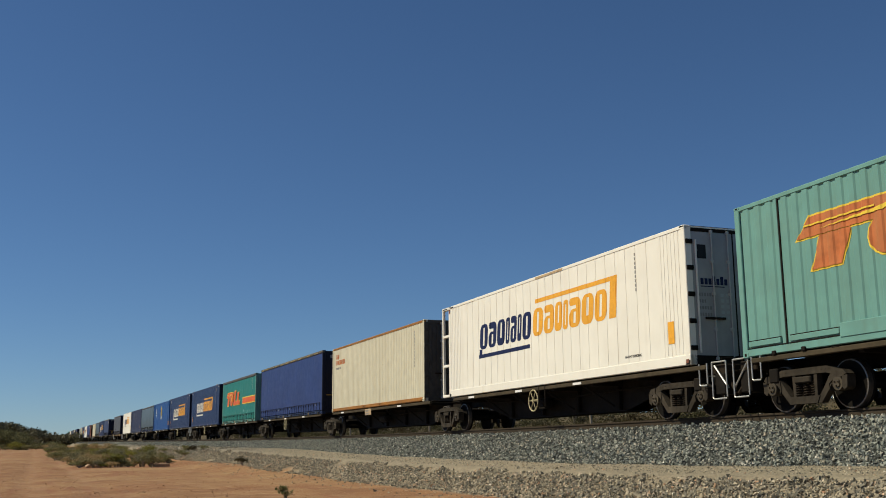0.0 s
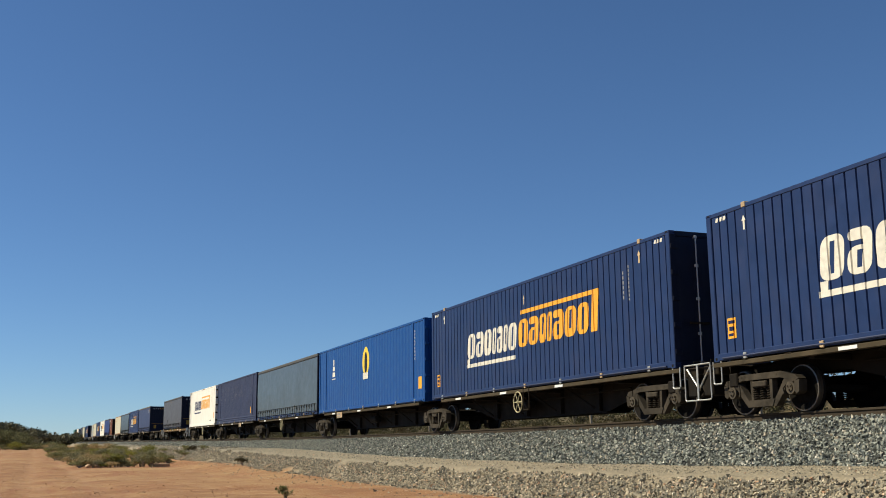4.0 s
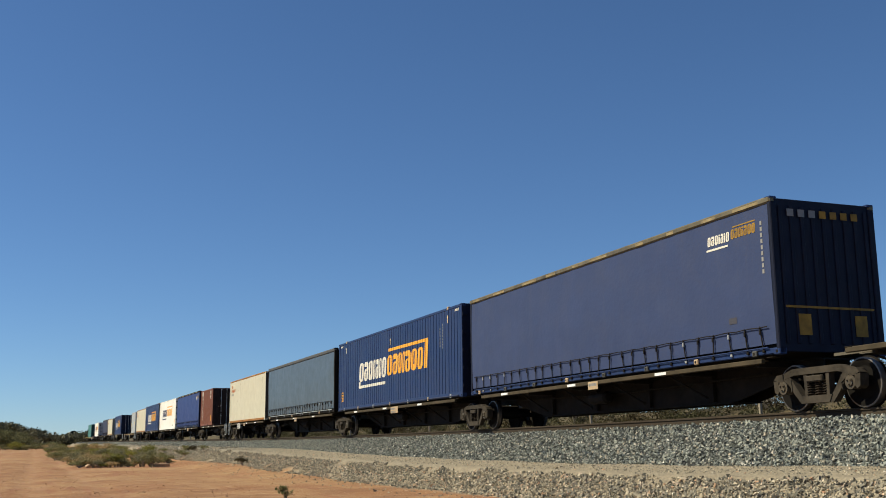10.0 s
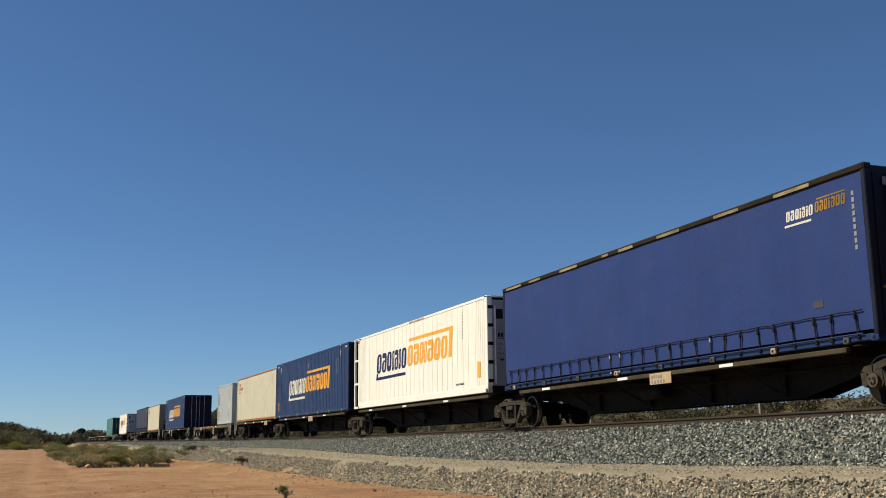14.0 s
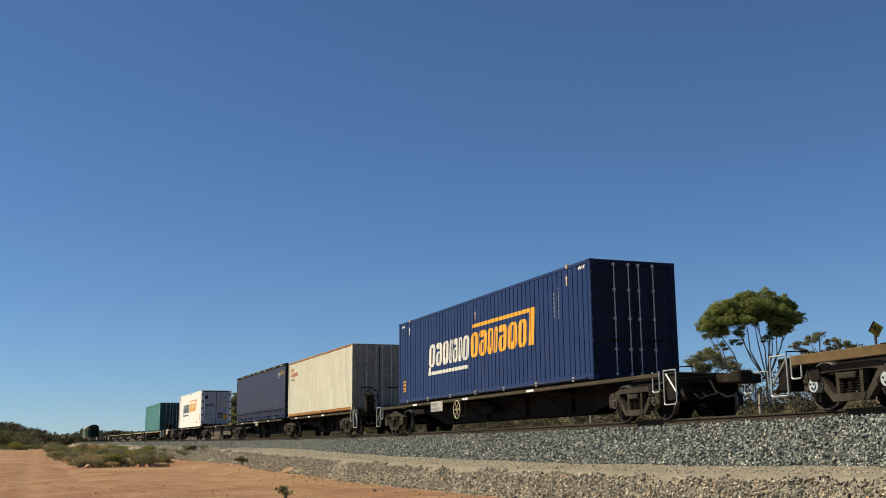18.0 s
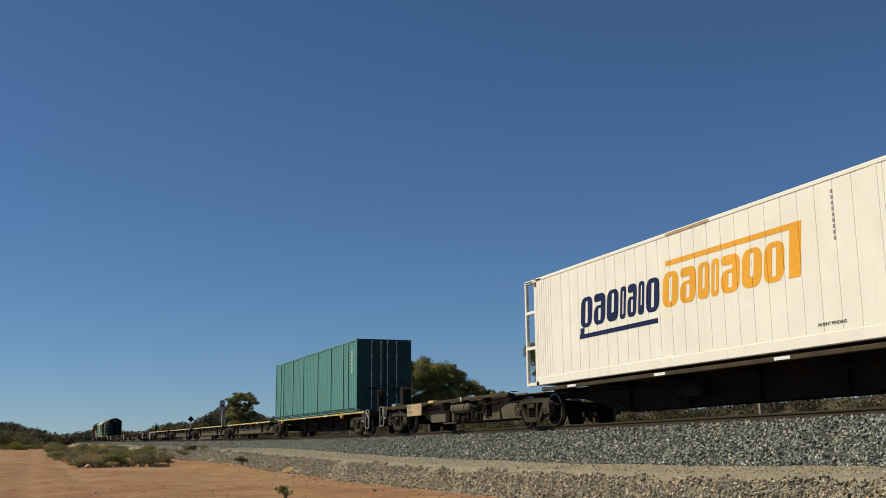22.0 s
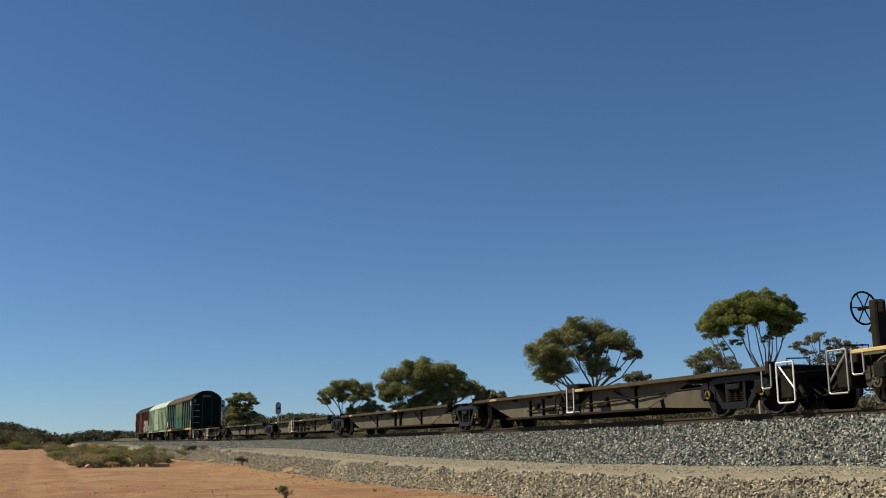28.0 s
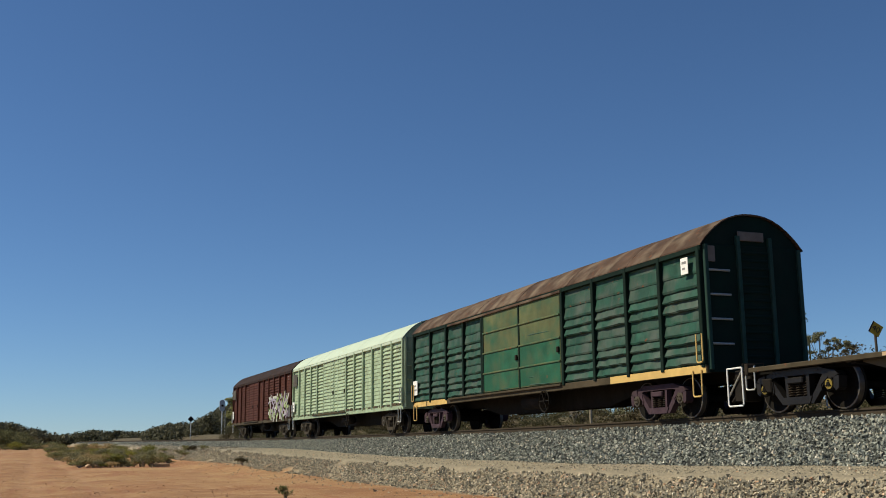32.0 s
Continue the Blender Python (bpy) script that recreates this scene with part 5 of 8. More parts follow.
def navy_box(uL, uR, faded=False, zt=4.0):
    t, pts, X = steel_box(uL, uR, zt, FADED if faded else NAVY, "faded navy corrugated container with scratched paint" if faded else "navy corrugated steel container with a cream and gold company mark",
                          pitch=0.31 if faded else 0.272, depth=0.036 if faded else 0.028, flat=0.34 if faded else 0.83, lean=0.26 if faded else 0.045, mid_posts=(-(uR - uL) / 2 + 1.22, (uR - uL) / 2 - 1.22), bar_mat=GALV, door_mat=DIM_NAVY)
    y = -1.205
    if not faded:
        rail_mark(t, pts, y, -4.19, 4.12, 1.88, 3.20, INK_WHITE, INK_GOLD)
        for x, ink in ((-X + 0.62, INK_GOLD),):
            part("warning_label", paint([slab(x - 0.13, x + 0.13, 1.45, 1.85)], pts, y), ink, t, "gold warning label")
        for k in (-1, 1):
            x = k * (X - 1.22)
            part("lift_arrow", paint([slab(x - 0.028, x + 0.028, zt - 0.52, zt - 0.34), [(x - 0.065, zt - 0.34), (x + 0.065, zt - 0.34), (x, zt - 0.23)]], None, -1.224), INK_WHITE if k < 0 else PALE_GOLD, t, "small pale lifting arrow")
            part("lift_fitting", Shell().soft_box(x - 0.06, x + 0.06, -1.232, -1.1, zt - 0.08, zt + 0.03, 0.012), BUFF, t, "scuffed lifting fitting")
        part("label_print", paint([slab(-X + 0.52, -X + 0.72, 1.74, 1.80), slab(-X + 0.54, -X + 0.70, 1.60, 1.68), slab(-X + 0.52, -X + 0.66, 1.50, 1.55)], pts, y, 0.008), INK_NAVY, t)
        part("lift_arrow", paint([slab(-0.02, 0.02, zt - 0.66, zt - 0.50), [(-0.055, zt - 0.50), (0.055, zt - 0.50), (0.0, zt - 0.40)]], pts, y), PALE_GOLD, t, "small gold lifting arrow")
        print_column(t, pts, y, X - 2.0, zt - 0.55, 6, 0.085, INK_GREY)
        print_column(t, pts, y, X - 1.75, zt - 0.45, 9, 0.07, INK_GREY)
        part("corner_print", paint([slab(-X + 0.3 + 0.12 * k, -X + 0.38 + 0.12 * k, zt - 0.2, zt - 0.12, 0.3) for k in range(3)] + [slab(X - 0.62 + 0.12 * k, X - 0.54 + 0.12 * k, zt - 0.2, zt - 0.12, 0.3) for k in range(3)], pts, y), INK_WHITE, t)
    else:
        part("warning_label", paint([slab(X - 1.95, X - 1.68, 1.55, 1.95)], pts, y), INK_GOLD, t, "gold warning label")
        rng = random.Random(8)
        p = []
        for _ in range(60):
            x, z, hh = rng.gauss(-1.2, 2.6), rng.uniform(2.5, 3.55), rng.uniform(0.04, 0.32)
            if abs(x) < X - 0.4:
                p.append(slab(x, x + rng.uniform(0.006, 0.016), z, z + hh))
        for z in (1.21, 1.33):
            part("side_step", Shell().soft_box(-X + 0.1, X - 0.1, -1.226, -1.16, z, z + 0.085, 0.012), FADED, t, "stepped lower rail")
        part("scratches", paint(p, pts, y), INK_GREY, t, "pale scratches in the paint")
    lashing_rail(t, X, 1.05, FADED)
    return t


def cream_box(uL, uR, zt=3.88, rib_mat=None, door_mat=None):
    t, pts, X = steel_box(uL, uR, zt, CREAM, "cream corrugated steel container with orange bottom and top rails", pitch=0.19, depth=0.016, flat=0.46, lean=0.15, rail=ORANGE_RAIL, top=ORANGE_RAIL, bar_mat=GALV, slots=(-1.1, 1.1), ribs=4, door_mat=door_mat or DIM_GREY, rib_mat=rib_mat)
    y = -1.205
    z = zt - 0.52
    p, _ = letter_blocks(-X + 0.55, z, 0.2, [0.13, 0.13, 0.05, 0.12], 0.03, 0.1)
    q, _ = letter_blocks(-X + 0.55, z - 0.26, 0.2, [0.13, 0.13, 0.14, 0.11, 0.14, 0.05, 0.14, 0.12, 0.13, 0.12], 0.028, 0.1)
    p += q
    part("lettering_mark", paint(p, pts, y), FADED_ORANGE, t, "two rows of orange block print")
    print_rows(t, pts, y, -X + 0.6, z - 0.32, [10], 0.09, INK_GREY)
    print_column(t, pts, y, X - 1.05, zt - 0.25, 11, 0.09, INK_GREY)
    part("stripe_rail", Shell().soft_box(-X + 0.2, X - 0.2, -1.232, -1.214, 1.07, 1.12, 0.006), ORANGE_RAIL, t)
    return t


def reefer(uL, uR, zt=4.0, zb=1.06):
    """White insulated container: flat seamed sides, an open frame at the rear, hinged doors at the front."""
    L = uR - uL
    X = L / 2
    t = thing("reefer_container", "white insulated container with a navy and gold mark", "shipping container", "white containers on the train")
    fx = -X + 0.62
    pts = seams(fx + 0.05, fx + 1.1, 0.13)[:-1] + seams(fx + 1.1, X - 1.05, 0.45) + seams(X - 0.95, X - 0.10, 0.14)
    for side in (-1, 1):
        part("side_wall", wall(pts, side * 1.212, side, zb + 0.22, zt - 0.07), WHITE, t, "white side wall with upright seams")
        a, b = sorted((side * 1.225, side * 1.12))
        part("bottom_rail", Shell().soft_box(fx, X, a, b, zb, zb + 0.22, 0.015), WHITE, t)
        part("top_rail", Shell().soft_box(-X, X, a, b, zt - 0.09, zt, 0.015), WHITE, t)
        for x in (fx + 0.05, X - 0.08, X - 1.0):
            part("corner_post", Shell().soft_box(x - 0.08, x + 0.08, *sorted((side * 1.219, side * 1.05)), zb + 0.02, zt - 0.02, 0.012), WHITE, t)
        part("frame_post", Shell().soft_box(-X, -X + 0.09, *sorted((side * 1.215, side * 1.13)), zb, zt - 0.05, 0.012), WHITE, t)
        for z in (zb, zb + 0.98, zb + 1.95):
            part("frame_rung", Shell().soft_box(-X + 0.05, fx, *sorted((side * 1.21, side * 1.14)), z, z + 0.09, 0.012), WHITE, t)
    part("roof", Shell().soft_box(fx, X, -1.19, 1.19, zt - 0.06, zt - 0.01, 0.015), WHITE, t)
    part("floor_pan", Shell().box(fx, X, -1.1, 1.1, zb + 0.03, zb + 0.2), DARK, t)
    part("rear_wall", Shell().box(fx, fx + 0.05, -1.18, 1.18, zb + 0.05, zt - 0.04), WHITE, t)
    part("cooling_unit", Shell().soft_box(fx - 0.10, fx - 0.004, -1.12, 1.12, zb + 0.82, zt - 0.12, 0.02), GRIME, t, "dark cooling unit on the rear wall")
    part("power_unit", Shell().soft_box(-X + 0.12, fx - 0.02, -0.9, 0.9, zb + 0.04, zb + 0.8, 0.03), DARK, t, "dark power unit in the open frame")
    # Doors in the greyed white, darker than the walls to hold end shade.
    door_end(t, X, zb, zt, DIM_WHITE, True, 0, GALV, DARK)
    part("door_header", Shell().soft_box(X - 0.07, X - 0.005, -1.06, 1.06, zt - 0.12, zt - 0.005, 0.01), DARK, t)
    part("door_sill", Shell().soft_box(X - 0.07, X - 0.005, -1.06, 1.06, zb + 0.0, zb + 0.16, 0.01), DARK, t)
    castings(t, [fx + 0.09, X - 0.09], zb, zt, WHITE)
    y = -1.212
    rail_mark(t, pts, y, -3.97, 4.24, zt - 1.90, zt - 0.62, INK_NAVY, INK_GOLD)
    part("warning_label", paint([slab(X - 0.78, X - 0.55, 1.55, 2.02)], None, -1.216), INK_GOLD, t, "gold warning label")
    print_column(t, pts, y, X - 2.02, zt - 0.22, 9, 0.075, INK_GREY)
    fd = bpy.data.curves.new("side_print", "FONT")
    fd.body, fd.size, fd.align_x, fd.align_y, fd.extrude = "PATENT PENDING", 0.085, "CENTER", "CENTER", 0.002
    fd.materials.append(INK_BLACK)
    f = new("side_print", fd)
    f.parent = t
    f.matrix_basis = Matrix.Translation((X - 2.22, y - 0.004, zb + 0.36)) @ Matrix.Rotation(radians(90), 4, "X")
    part("top_print", Shell().box(-X + 0.08, -X + 0.5, -1.2275, -1.2245, zt - 0.06, zt - 0.03).box(fx + 0.16, fx + 0.42, -1.2275, -1.2245, zt - 0.07, zt - 0.03), INK_BLACK, t)
    part("corner_mark", Shell().box(fx + 0.02, fx + 0.12, -1.2285, -1.2245, zt - 0.22, zt - 0.10).box(X - 0.16, X - 0.06, -1.2285, -1.2245, zb + 0.04, zb + 0.12), RED, t, "small red corner mark")
    part("roof_plate", Shell().soft_box(0.0, 1.6, -1.229, -1.222, zt - 0.08, zt - 0.02, 0.003), BUFF, t)
    s = Shell()
    for r, n in enumerate((6, 3, 5, 5)):
        for k in range(n):
            s.box(X - 0.0195, X - 0.016, -0.92 + k * 0.065, -0.88 + k * 0.065, zt - 1.50 - r * 0.14, zt - 1.43 - r * 0.14)
    for r, n in enumerate((7, 4)):
        for k in range(n):
            s.box(X - 0.0195, X - 0.016, 0.75 - k * 0.065, 0.79 - k * 0.065, zt - 0.58 - r * 0.16, zt - 0.50 - r * 0.16)
    part("stencil_print", s, INK_GREY, t)
    s = Shell()
    for r in range(5):
        s.box(X - 0.0195, X - 0.016, -0.38, -0.30, zt - 1.50 - r * 0.12, zt - 1.43 - r * 0.12).box(X - 0.0195, X - 0.016, -0.24, -0.17, zt - 1.50 - r * 0.12, zt - 1.43 - r * 0.12)
    part("stencil_print", s, LIGHT_GREY, t)
    for y0, y1, ink, tone in ((-0.86, -0.17, INK_NAVY, "small dark block mark"), (0.14, 0.97, PALE_GOLD, "small faded gold block mark")):
        s = Shell()
        for k in range(7):
            y = y0 + (y1 - y0) * k / 7
            s.box(X - 0.0195, X - 0.014, y, y + (y1 - y0) / 9.5, zt - 1.25, zt - (1.07 if k in (3, 5) else 1.12))
        s.box(X - 0.0195, X - 0.014, y0, y1 - 0.1, zt - 1.30, zt - 1.28) if y0 < 0 else s.box(X - 0.0195, X - 0.014, y0 + 0.1, y1, zt - 1.06, zt - 1.04)
        part("lettering_mark", s, ink, t, tone)
    s = Shell()
    for a0, a1, c0, c1 in ((0.16, 0.51, -2.22, -2.16), (0.16, 0.51, -1.90, -1.84), (0.16, 0.22, -2.17, -1.89), (0.45, 0.51, -2.17, -1.89)):
        s.soft_box(X - 0.02, X + 0.008, a0, a1, zt + c0, zt + c1, 0.01)
    part("door_vent", s, DARK, t, "black ring round the square door vent")
    for yy in (-0.95, 0.95):
        part("door_rail", Shell().soft_box(X - 0.02, X + 0.012, yy - 0.02, yy + 0.02, zb + 0.25, zt - 0.3, 0.006), WHITE, t)
    s = Shell().box(X - 0.0195, X - 0.015, -0.96, -0.69, zt - 0.70, zt - 0.40)
    part("door_label", s, INK_BLACK, t)
    part("door_label", Shell().box(X - 0.0195, X - 0.015, 0.59, 0.89, zt - 2.34, zt - 1.92), INK_GOLD, t)
    return on_train(t, (uL + uR) / 2)


def sheet_out(x, z, zb, zt, uL, side, loose):
    """How far the slack sheet stands from the middle of the container."""
    z0, z1 = zb + 0.20, zt - 0.10
    d = loose * math.sin(math.pi * min(1.0, max(0.0, (z - z0) / (z1 - z0)))) * (1 + noise.noise((x * 0.5 + uL, z * 0.6, side)))
    low = max(0.0, 1 - (z - z0) / 0.55)
    return 1.200 + d + 0.018 * low * noise.noise((x * 2.4 + uL, z * 1.2, 5.0)) + 0.006 * noise.noise((x * 3.0, z * 0.7, uL))


def on_sheet(polys, zb, zt, uL, loose, lift=0.006):
    """Small flat shapes laid on a near-side sheet, following its slack."""
    s = Shell()
    for poly in polys:
        s.add([(x, -sheet_out(x, z, zb, zt, uL, -1, loose) - lift, z) for x, z in poly], [tuple(range(len(poly)))])
    return s


def curtain_box(uL, uR, zt, material, end_mat, label, straps=26, zb=1.03, loose=0.02, rail=None, end_marks=True):
    """Curtain-sided container: a slack sheet each side held by buckled straps, a long top rail, ribbed blue ends."""
    L = uR - uL
    X = L / 2
    t = thing("curtain_container", label, "curtain-sided container", "curtain-sided containers on the train")
    z0, z1 = zb + 0.20, zt - 0.10
    for side in (-1, 1):
        s = Shell()
        nx, nz = int(L / 0.16), 12
        for i in range(nx + 1):
            x = -X + 0.10 + (L - 0.2) * i / nx
            for j in range(nz + 1):
                z = z0 + (z1 - z0) * j / nz
                s.v.append((x, side * sheet_out(x, z, zb, zt, uL, side, loose), z))
        w = nz + 1
        for i in range(nx):
            for j in range(nz):
                q = (i * w + j, (i + 1) * w + j, (i + 1) * w + j + 1, i * w + j + 1)
                s.f.append(q if side < 0 else q[::-1])
        s.m = [0] * len(s.f)
        me = s.mesh("curtain", material, True)
        part("curtain", me, None, t, "slack side curtain")
        a, b = sorted((side * 1.238, side * 1.10))
        part("top_rail", Shell().soft_box(-X, X, a, b, zt - (0.19 if rail is RAIL_GREY else 0.13), zt, 0.05 if rail is RAIL_GREY else 0.03), rail or CURTAIN_RAIL, t, "grimy top rail")
        part("bottom_rail", Shell().soft_box(-X, X, *sorted((side * 1.215, side * 1.12)), zb + 0.02, zb + 0.13, 0.015), DARK if material is GREY_CURTAIN else end_mat, t)
        for x in (-X + 0.05, X - 0.05):
            part("corner_post", Shell().soft_box(x - 0.05, x + 0.05, *sorted((side * 1.222, side * 1.08)), zb + 0.02, zt - 0.1, 0.015), DIM_NAVY if end_mat is NAVY else end_mat, t)
    rng = random.Random(int(uL * 10))
    for i in range(straps):
        x = -X + 0.5 + (L - 1.0) * i / (straps - 1) + rng.uniform(-0.04, 0.04)
        sw = rng.uniform(-0.09, 0.09)
        s = Shell()
        hw = 0.014
        s.add([(x - hw, -1.235, zb + 0.55), (x + hw, -1.235, zb + 0.55), (x + hw + sw, -1.238, zb + 0.08), (x - hw + sw, -1.238, zb + 0.08),
               (x - hw, -1.225, zb + 0.55), (x + hw, -1.225, zb + 0.55), (x + hw + sw, -1.225, zb + 0.08), (x - hw + sw, -1.225, zb + 0.08)],
              [(0, 1, 2, 3), (4, 7, 6, 5), (0, 4, 5, 1), (1, 5, 6, 2), (2, 6, 7, 3), (3, 7, 4, 0)])
        s.soft_box(x - 0.024 + sw * 0.25, x + 0.024 + sw * 0.25, -1.258, -1.235, zb + 0.40, zb + 0.49, 0.008, 1)
        s.soft_box(x - 0.035 + sw, x + 0.035 + sw, -1.25, -1.22, zb + 0.06, zb + 0.11, 0.008, 1)
        part("strap", s, [DARK, GALV if rng.random() < 0.12 else DARK], t)
    s = Shell().tube([(-X + 0.3 + (L - 0.6) * i / 60, -1.24, zb + 0.53 + 0.008 * math.sin(i * 2.1)) for i in range(61)], [0.010] * 61, 5)
    part("strap_line", s, DARK, t)
    for i in range(8):
        x = -X + 0.7 + (L - 1.4) * i / 7
        part("lashing_lug", Shell().soft_box(x - 0.07, x + 0.07, -1.262, -1.21, zb + 0.0, zb + 0.11, 0.015).box(x - 0.025, x + 0.025, -1.265, -1.2615, zb + 0.03, zb + 0.08, 1), [RAIL_GREY if i % 3 else BUFF, DARK], t, "pierced lashing lug")
    if rail is None or rail is GRIME:
        x = -X + 0.3
        while x < X - 0.8:
            w = rng.uniform(0.2, 1.0)
            part("rail_wear", Shell().box(x, min(x + w, X - 0.1), -1.2405, -1.236, zt - rng.uniform(0.095, 0.11), zt - 0.045), WORN_ALLOY, t, "worn ochre patch on the top rail")
            x += w + rng.uniform(0.3, 1.3)
    part("lashing_rail", Shell().bar((-X + 0.3, -1.245, zb + 0.14), (X - 0.3, -1.245, zb + 0.14), 0.016), LIGHT_GREY if rail is RAIL_GREY and end_mat is DARK else end_mat, t)
    part("roof", Shell().soft_box(-X + 0.05, X - 0.05, -1.12, 1.12, zt - 0.08, zt - 0.03, 0.02), end_mat, t)
    part("floor_pan", Shell().box(-X + 0.05, X - 0.05, -1.12, 1.12, zb + 0.06, zb + 0.19), DARK, t)
    part("end_wall", Shell().box(-X + 0.02, -X + 0.05, -1.12, 1.12, zb + 0.1, zt - 0.08), end_mat, t)
    s = Shell().soft_box(X - 0.09, X - 0.03, -1.1, 1.1, zb + 0.05, zt - 0.03, 0.012)
    # Navy ends and their ribs take the darker copy, painting in their shade.
    face = DIM_NAVY if end_mat is NAVY else end_mat
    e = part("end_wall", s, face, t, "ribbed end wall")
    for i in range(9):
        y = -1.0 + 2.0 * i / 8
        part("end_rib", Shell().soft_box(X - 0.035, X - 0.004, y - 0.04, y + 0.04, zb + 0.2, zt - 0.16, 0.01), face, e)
    if end_marks:
        for k in range(7):
            y = -0.85 + k * 0.25
            part("faded_print", Shell().box(X - 0.003, X + 0.001, y, y + 0.15, zt - 0.36, zt - 0.22), INK_GREY if k < 3 else DIM_GOLD, e)
        part("end_stripe", Shell().box(X - 0.003, X + 0.003, -1.02, 1.02, zb + 0.86, zb + 0.90), DIM_GOLD, e, "dull yellow stripe")
        for y in (-0.75, 0.55):
            part("end_label", Shell().box(X - 0.003, X + 0.004, y, y + 0.28, zb + 0.36, zb + 0.75), DIM_GOLD, e, "dull yellow label")
    castings(t, [-X + 0.09, X - 0.09], zb, zt, end_mat)
    on_train(t, (uL + uR) / 2)
    return t, X


def scuffs(t, X, zt, uL, loose):
    """Pale scrapes along the foot of the green curtain."""
    rng = random.Random(23)
    p = []
    for _ in range(34):
        x, z = rng.uniform(-X + 0.3, X - 0.6), rng.uniform(1.26, 1.75)
        a, b = rng.uniform(0.08, 0.4), rng.uniform(0.03, 0.14)
        p.append([(x, z), (x + a * rng.uniform(0.3, 0.6), z - b * 0.4), (x + a, z + b * rng.uniform(0, 0.4)), (x + a * rng.uniform(0.3, 0.7), z + b)])
    part("scuffs", on_sheet(p, 1.03, zt, uL, loose), mat("chalky_green_scuff", (0.20, 0.36, 0.34), 0.7, vary=0.3, grain=5.0), t, "pale scrapes along the foot")["kind"] = "stuff"


def strap_smudges(t, X, zt, uL, loose, n):
    """Oily smudges round the buckles of an old sheet."""
    rng = random.Random(29)
    p = []
    for i in range(n):
        x = -X + 0.5 + (2 * X - 1.0) * i / (n - 1) + rng.uniform(-0.05, 0.05)
        z, w, h = 1.03 + rng.uniform(0.34, 0.5), rng.uniform(0.03, 0.07), rng.uniform(0.05, 0.15)
        p.append([(x + w * math.cos(k * 0.785) * rng.uniform(0.7, 1.1), z + h * math.sin(k * 0.785) * rng.uniform(0.7, 1.1)) for k in range(8)])
    part("smudges", on_sheet(p, 1.03, zt, uL, loose, 0.004), GRIME, t, "oily smudges round the buckles")["kind"] = "stuff"


def grey_wear(t, X, zt, uL):
    """Tape patches, cuts and a torn flap on the old grey curtain."""
    rng = random.Random(14)
    part("tape_patch", on_sheet([slab(-X + 0.78, -X + 1.06, zt - 0.52, zt - 0.40, 0.2, zt - 0.5), slab(-X + 0.84, -X + 0.93, zt - 0.40, zt - 0.33), slab(-X + 6.1, -X + 6.2, zt - 0.42, zt - 0.26)], 1.03, zt, uL, 0.03), DIM_GOLD, t, "faded yellow tape")
    part("round_label", on_sheet([[(-X + 0.5 + 0.055 * math.cos(a * 0.524), 1.72 + 0.06 * math.sin(a * 0.524)) for a in range(12)]], 1.03, zt, uL, 0.03), PLATE, t, "small white disc")
    p = []
    for _ in range(16):
        x, z = rng.uniform(-X + 0.3, X - 0.4), zt - rng.uniform(0.25, 1.9)
        a, b = (rng.uniform(0.03, 0.09), rng.uniform(0.015, 0.035)) if rng.random() < 0.7 else (0.03, rng.uniform(0.1, 0.3))
        p.append([(x, z), (x + a * 0.6, z - b * 0.3), (x + a, z + b * 0.2), (x + a * 0.5, z + b)])
    part("cuts", on_sheet(p, 1.03, zt, uL, 0.03), DARK, t, "small cuts and scuffs in the sheet")
    part("torn_flap", on_sheet([[(-X + 3.3, 1.55), (-X + 3.42, 1.50), (-X + 3.46, 1.95), (-X + 3.38, 2.0)], [(-X + 3.7, 1.78), (-X + 4.1, 1.74), (-X + 4.16, 1.92), (-X + 3.72, 2.0)]], 1.03, zt, uL, 0.03), DARK, t, "torn black flap")
    part("flap_edge", on_sheet([[(-X + 3.26, 1.56), (-X + 3.3, 1.56), (-X + 3.38, 1.92), (-X + 3.34, 1.9)]], 1.03, zt, uL, 0.03, 0.010), REFLECT, t)


BUFF_PALE = plain("faded_cream_ink", (0.30, 0.29, 0.27))


def curtain_mark(t, X, zt, uL, faded=False):
    """Small two-tone mark near the top and a column of print by the front post."""
    x = X - 2.0
    p, _ = letter_blocks(x, zt - 0.62, 0.19, [0.10, 0.10, 0.10, 0.045, 0.08, 0.045, 0.10], 0.022, 0.1)
    part("lettering_mark", on_sheet(p + [slab(x - 0.04, x + 0.66, zt - 0.72, zt - 0.68)], 1.03, zt, uL, 0.02), BUFF_PALE if faded else INK_WHITE, t, "small cream block mark")
    p, _ = letter_blocks(x + 0.76, zt - 0.60, 0.19, [0.10, 0.10, 0.08, 0.045, 0.10, 0.10, 0.10], 0.02, 0.1)
    part("lettering_mark", on_sheet(p + [slab(x + 0.82, x + 1.52, zt - 0.38, zt - 0.355)], 1.03, zt, uL, 0.02), DIM_GOLD, t, "small gold block mark")
    part("stencil_print", on_sheet([slab(X - 0.34, X - 0.28, zt - 0.5 - k * 0.115, zt - 0.42 - k * 0.115) for k in range(9)], 1.03, zt, uL, 0.02), INK_GREY, t)
    part("tape_patch", on_sheet([slab(X - 1.45, X - 1.2, 1.72, 1.84)], 1.03, zt, uL, 0.02), FADED_NAVY, t, "dull patch on the sheet")


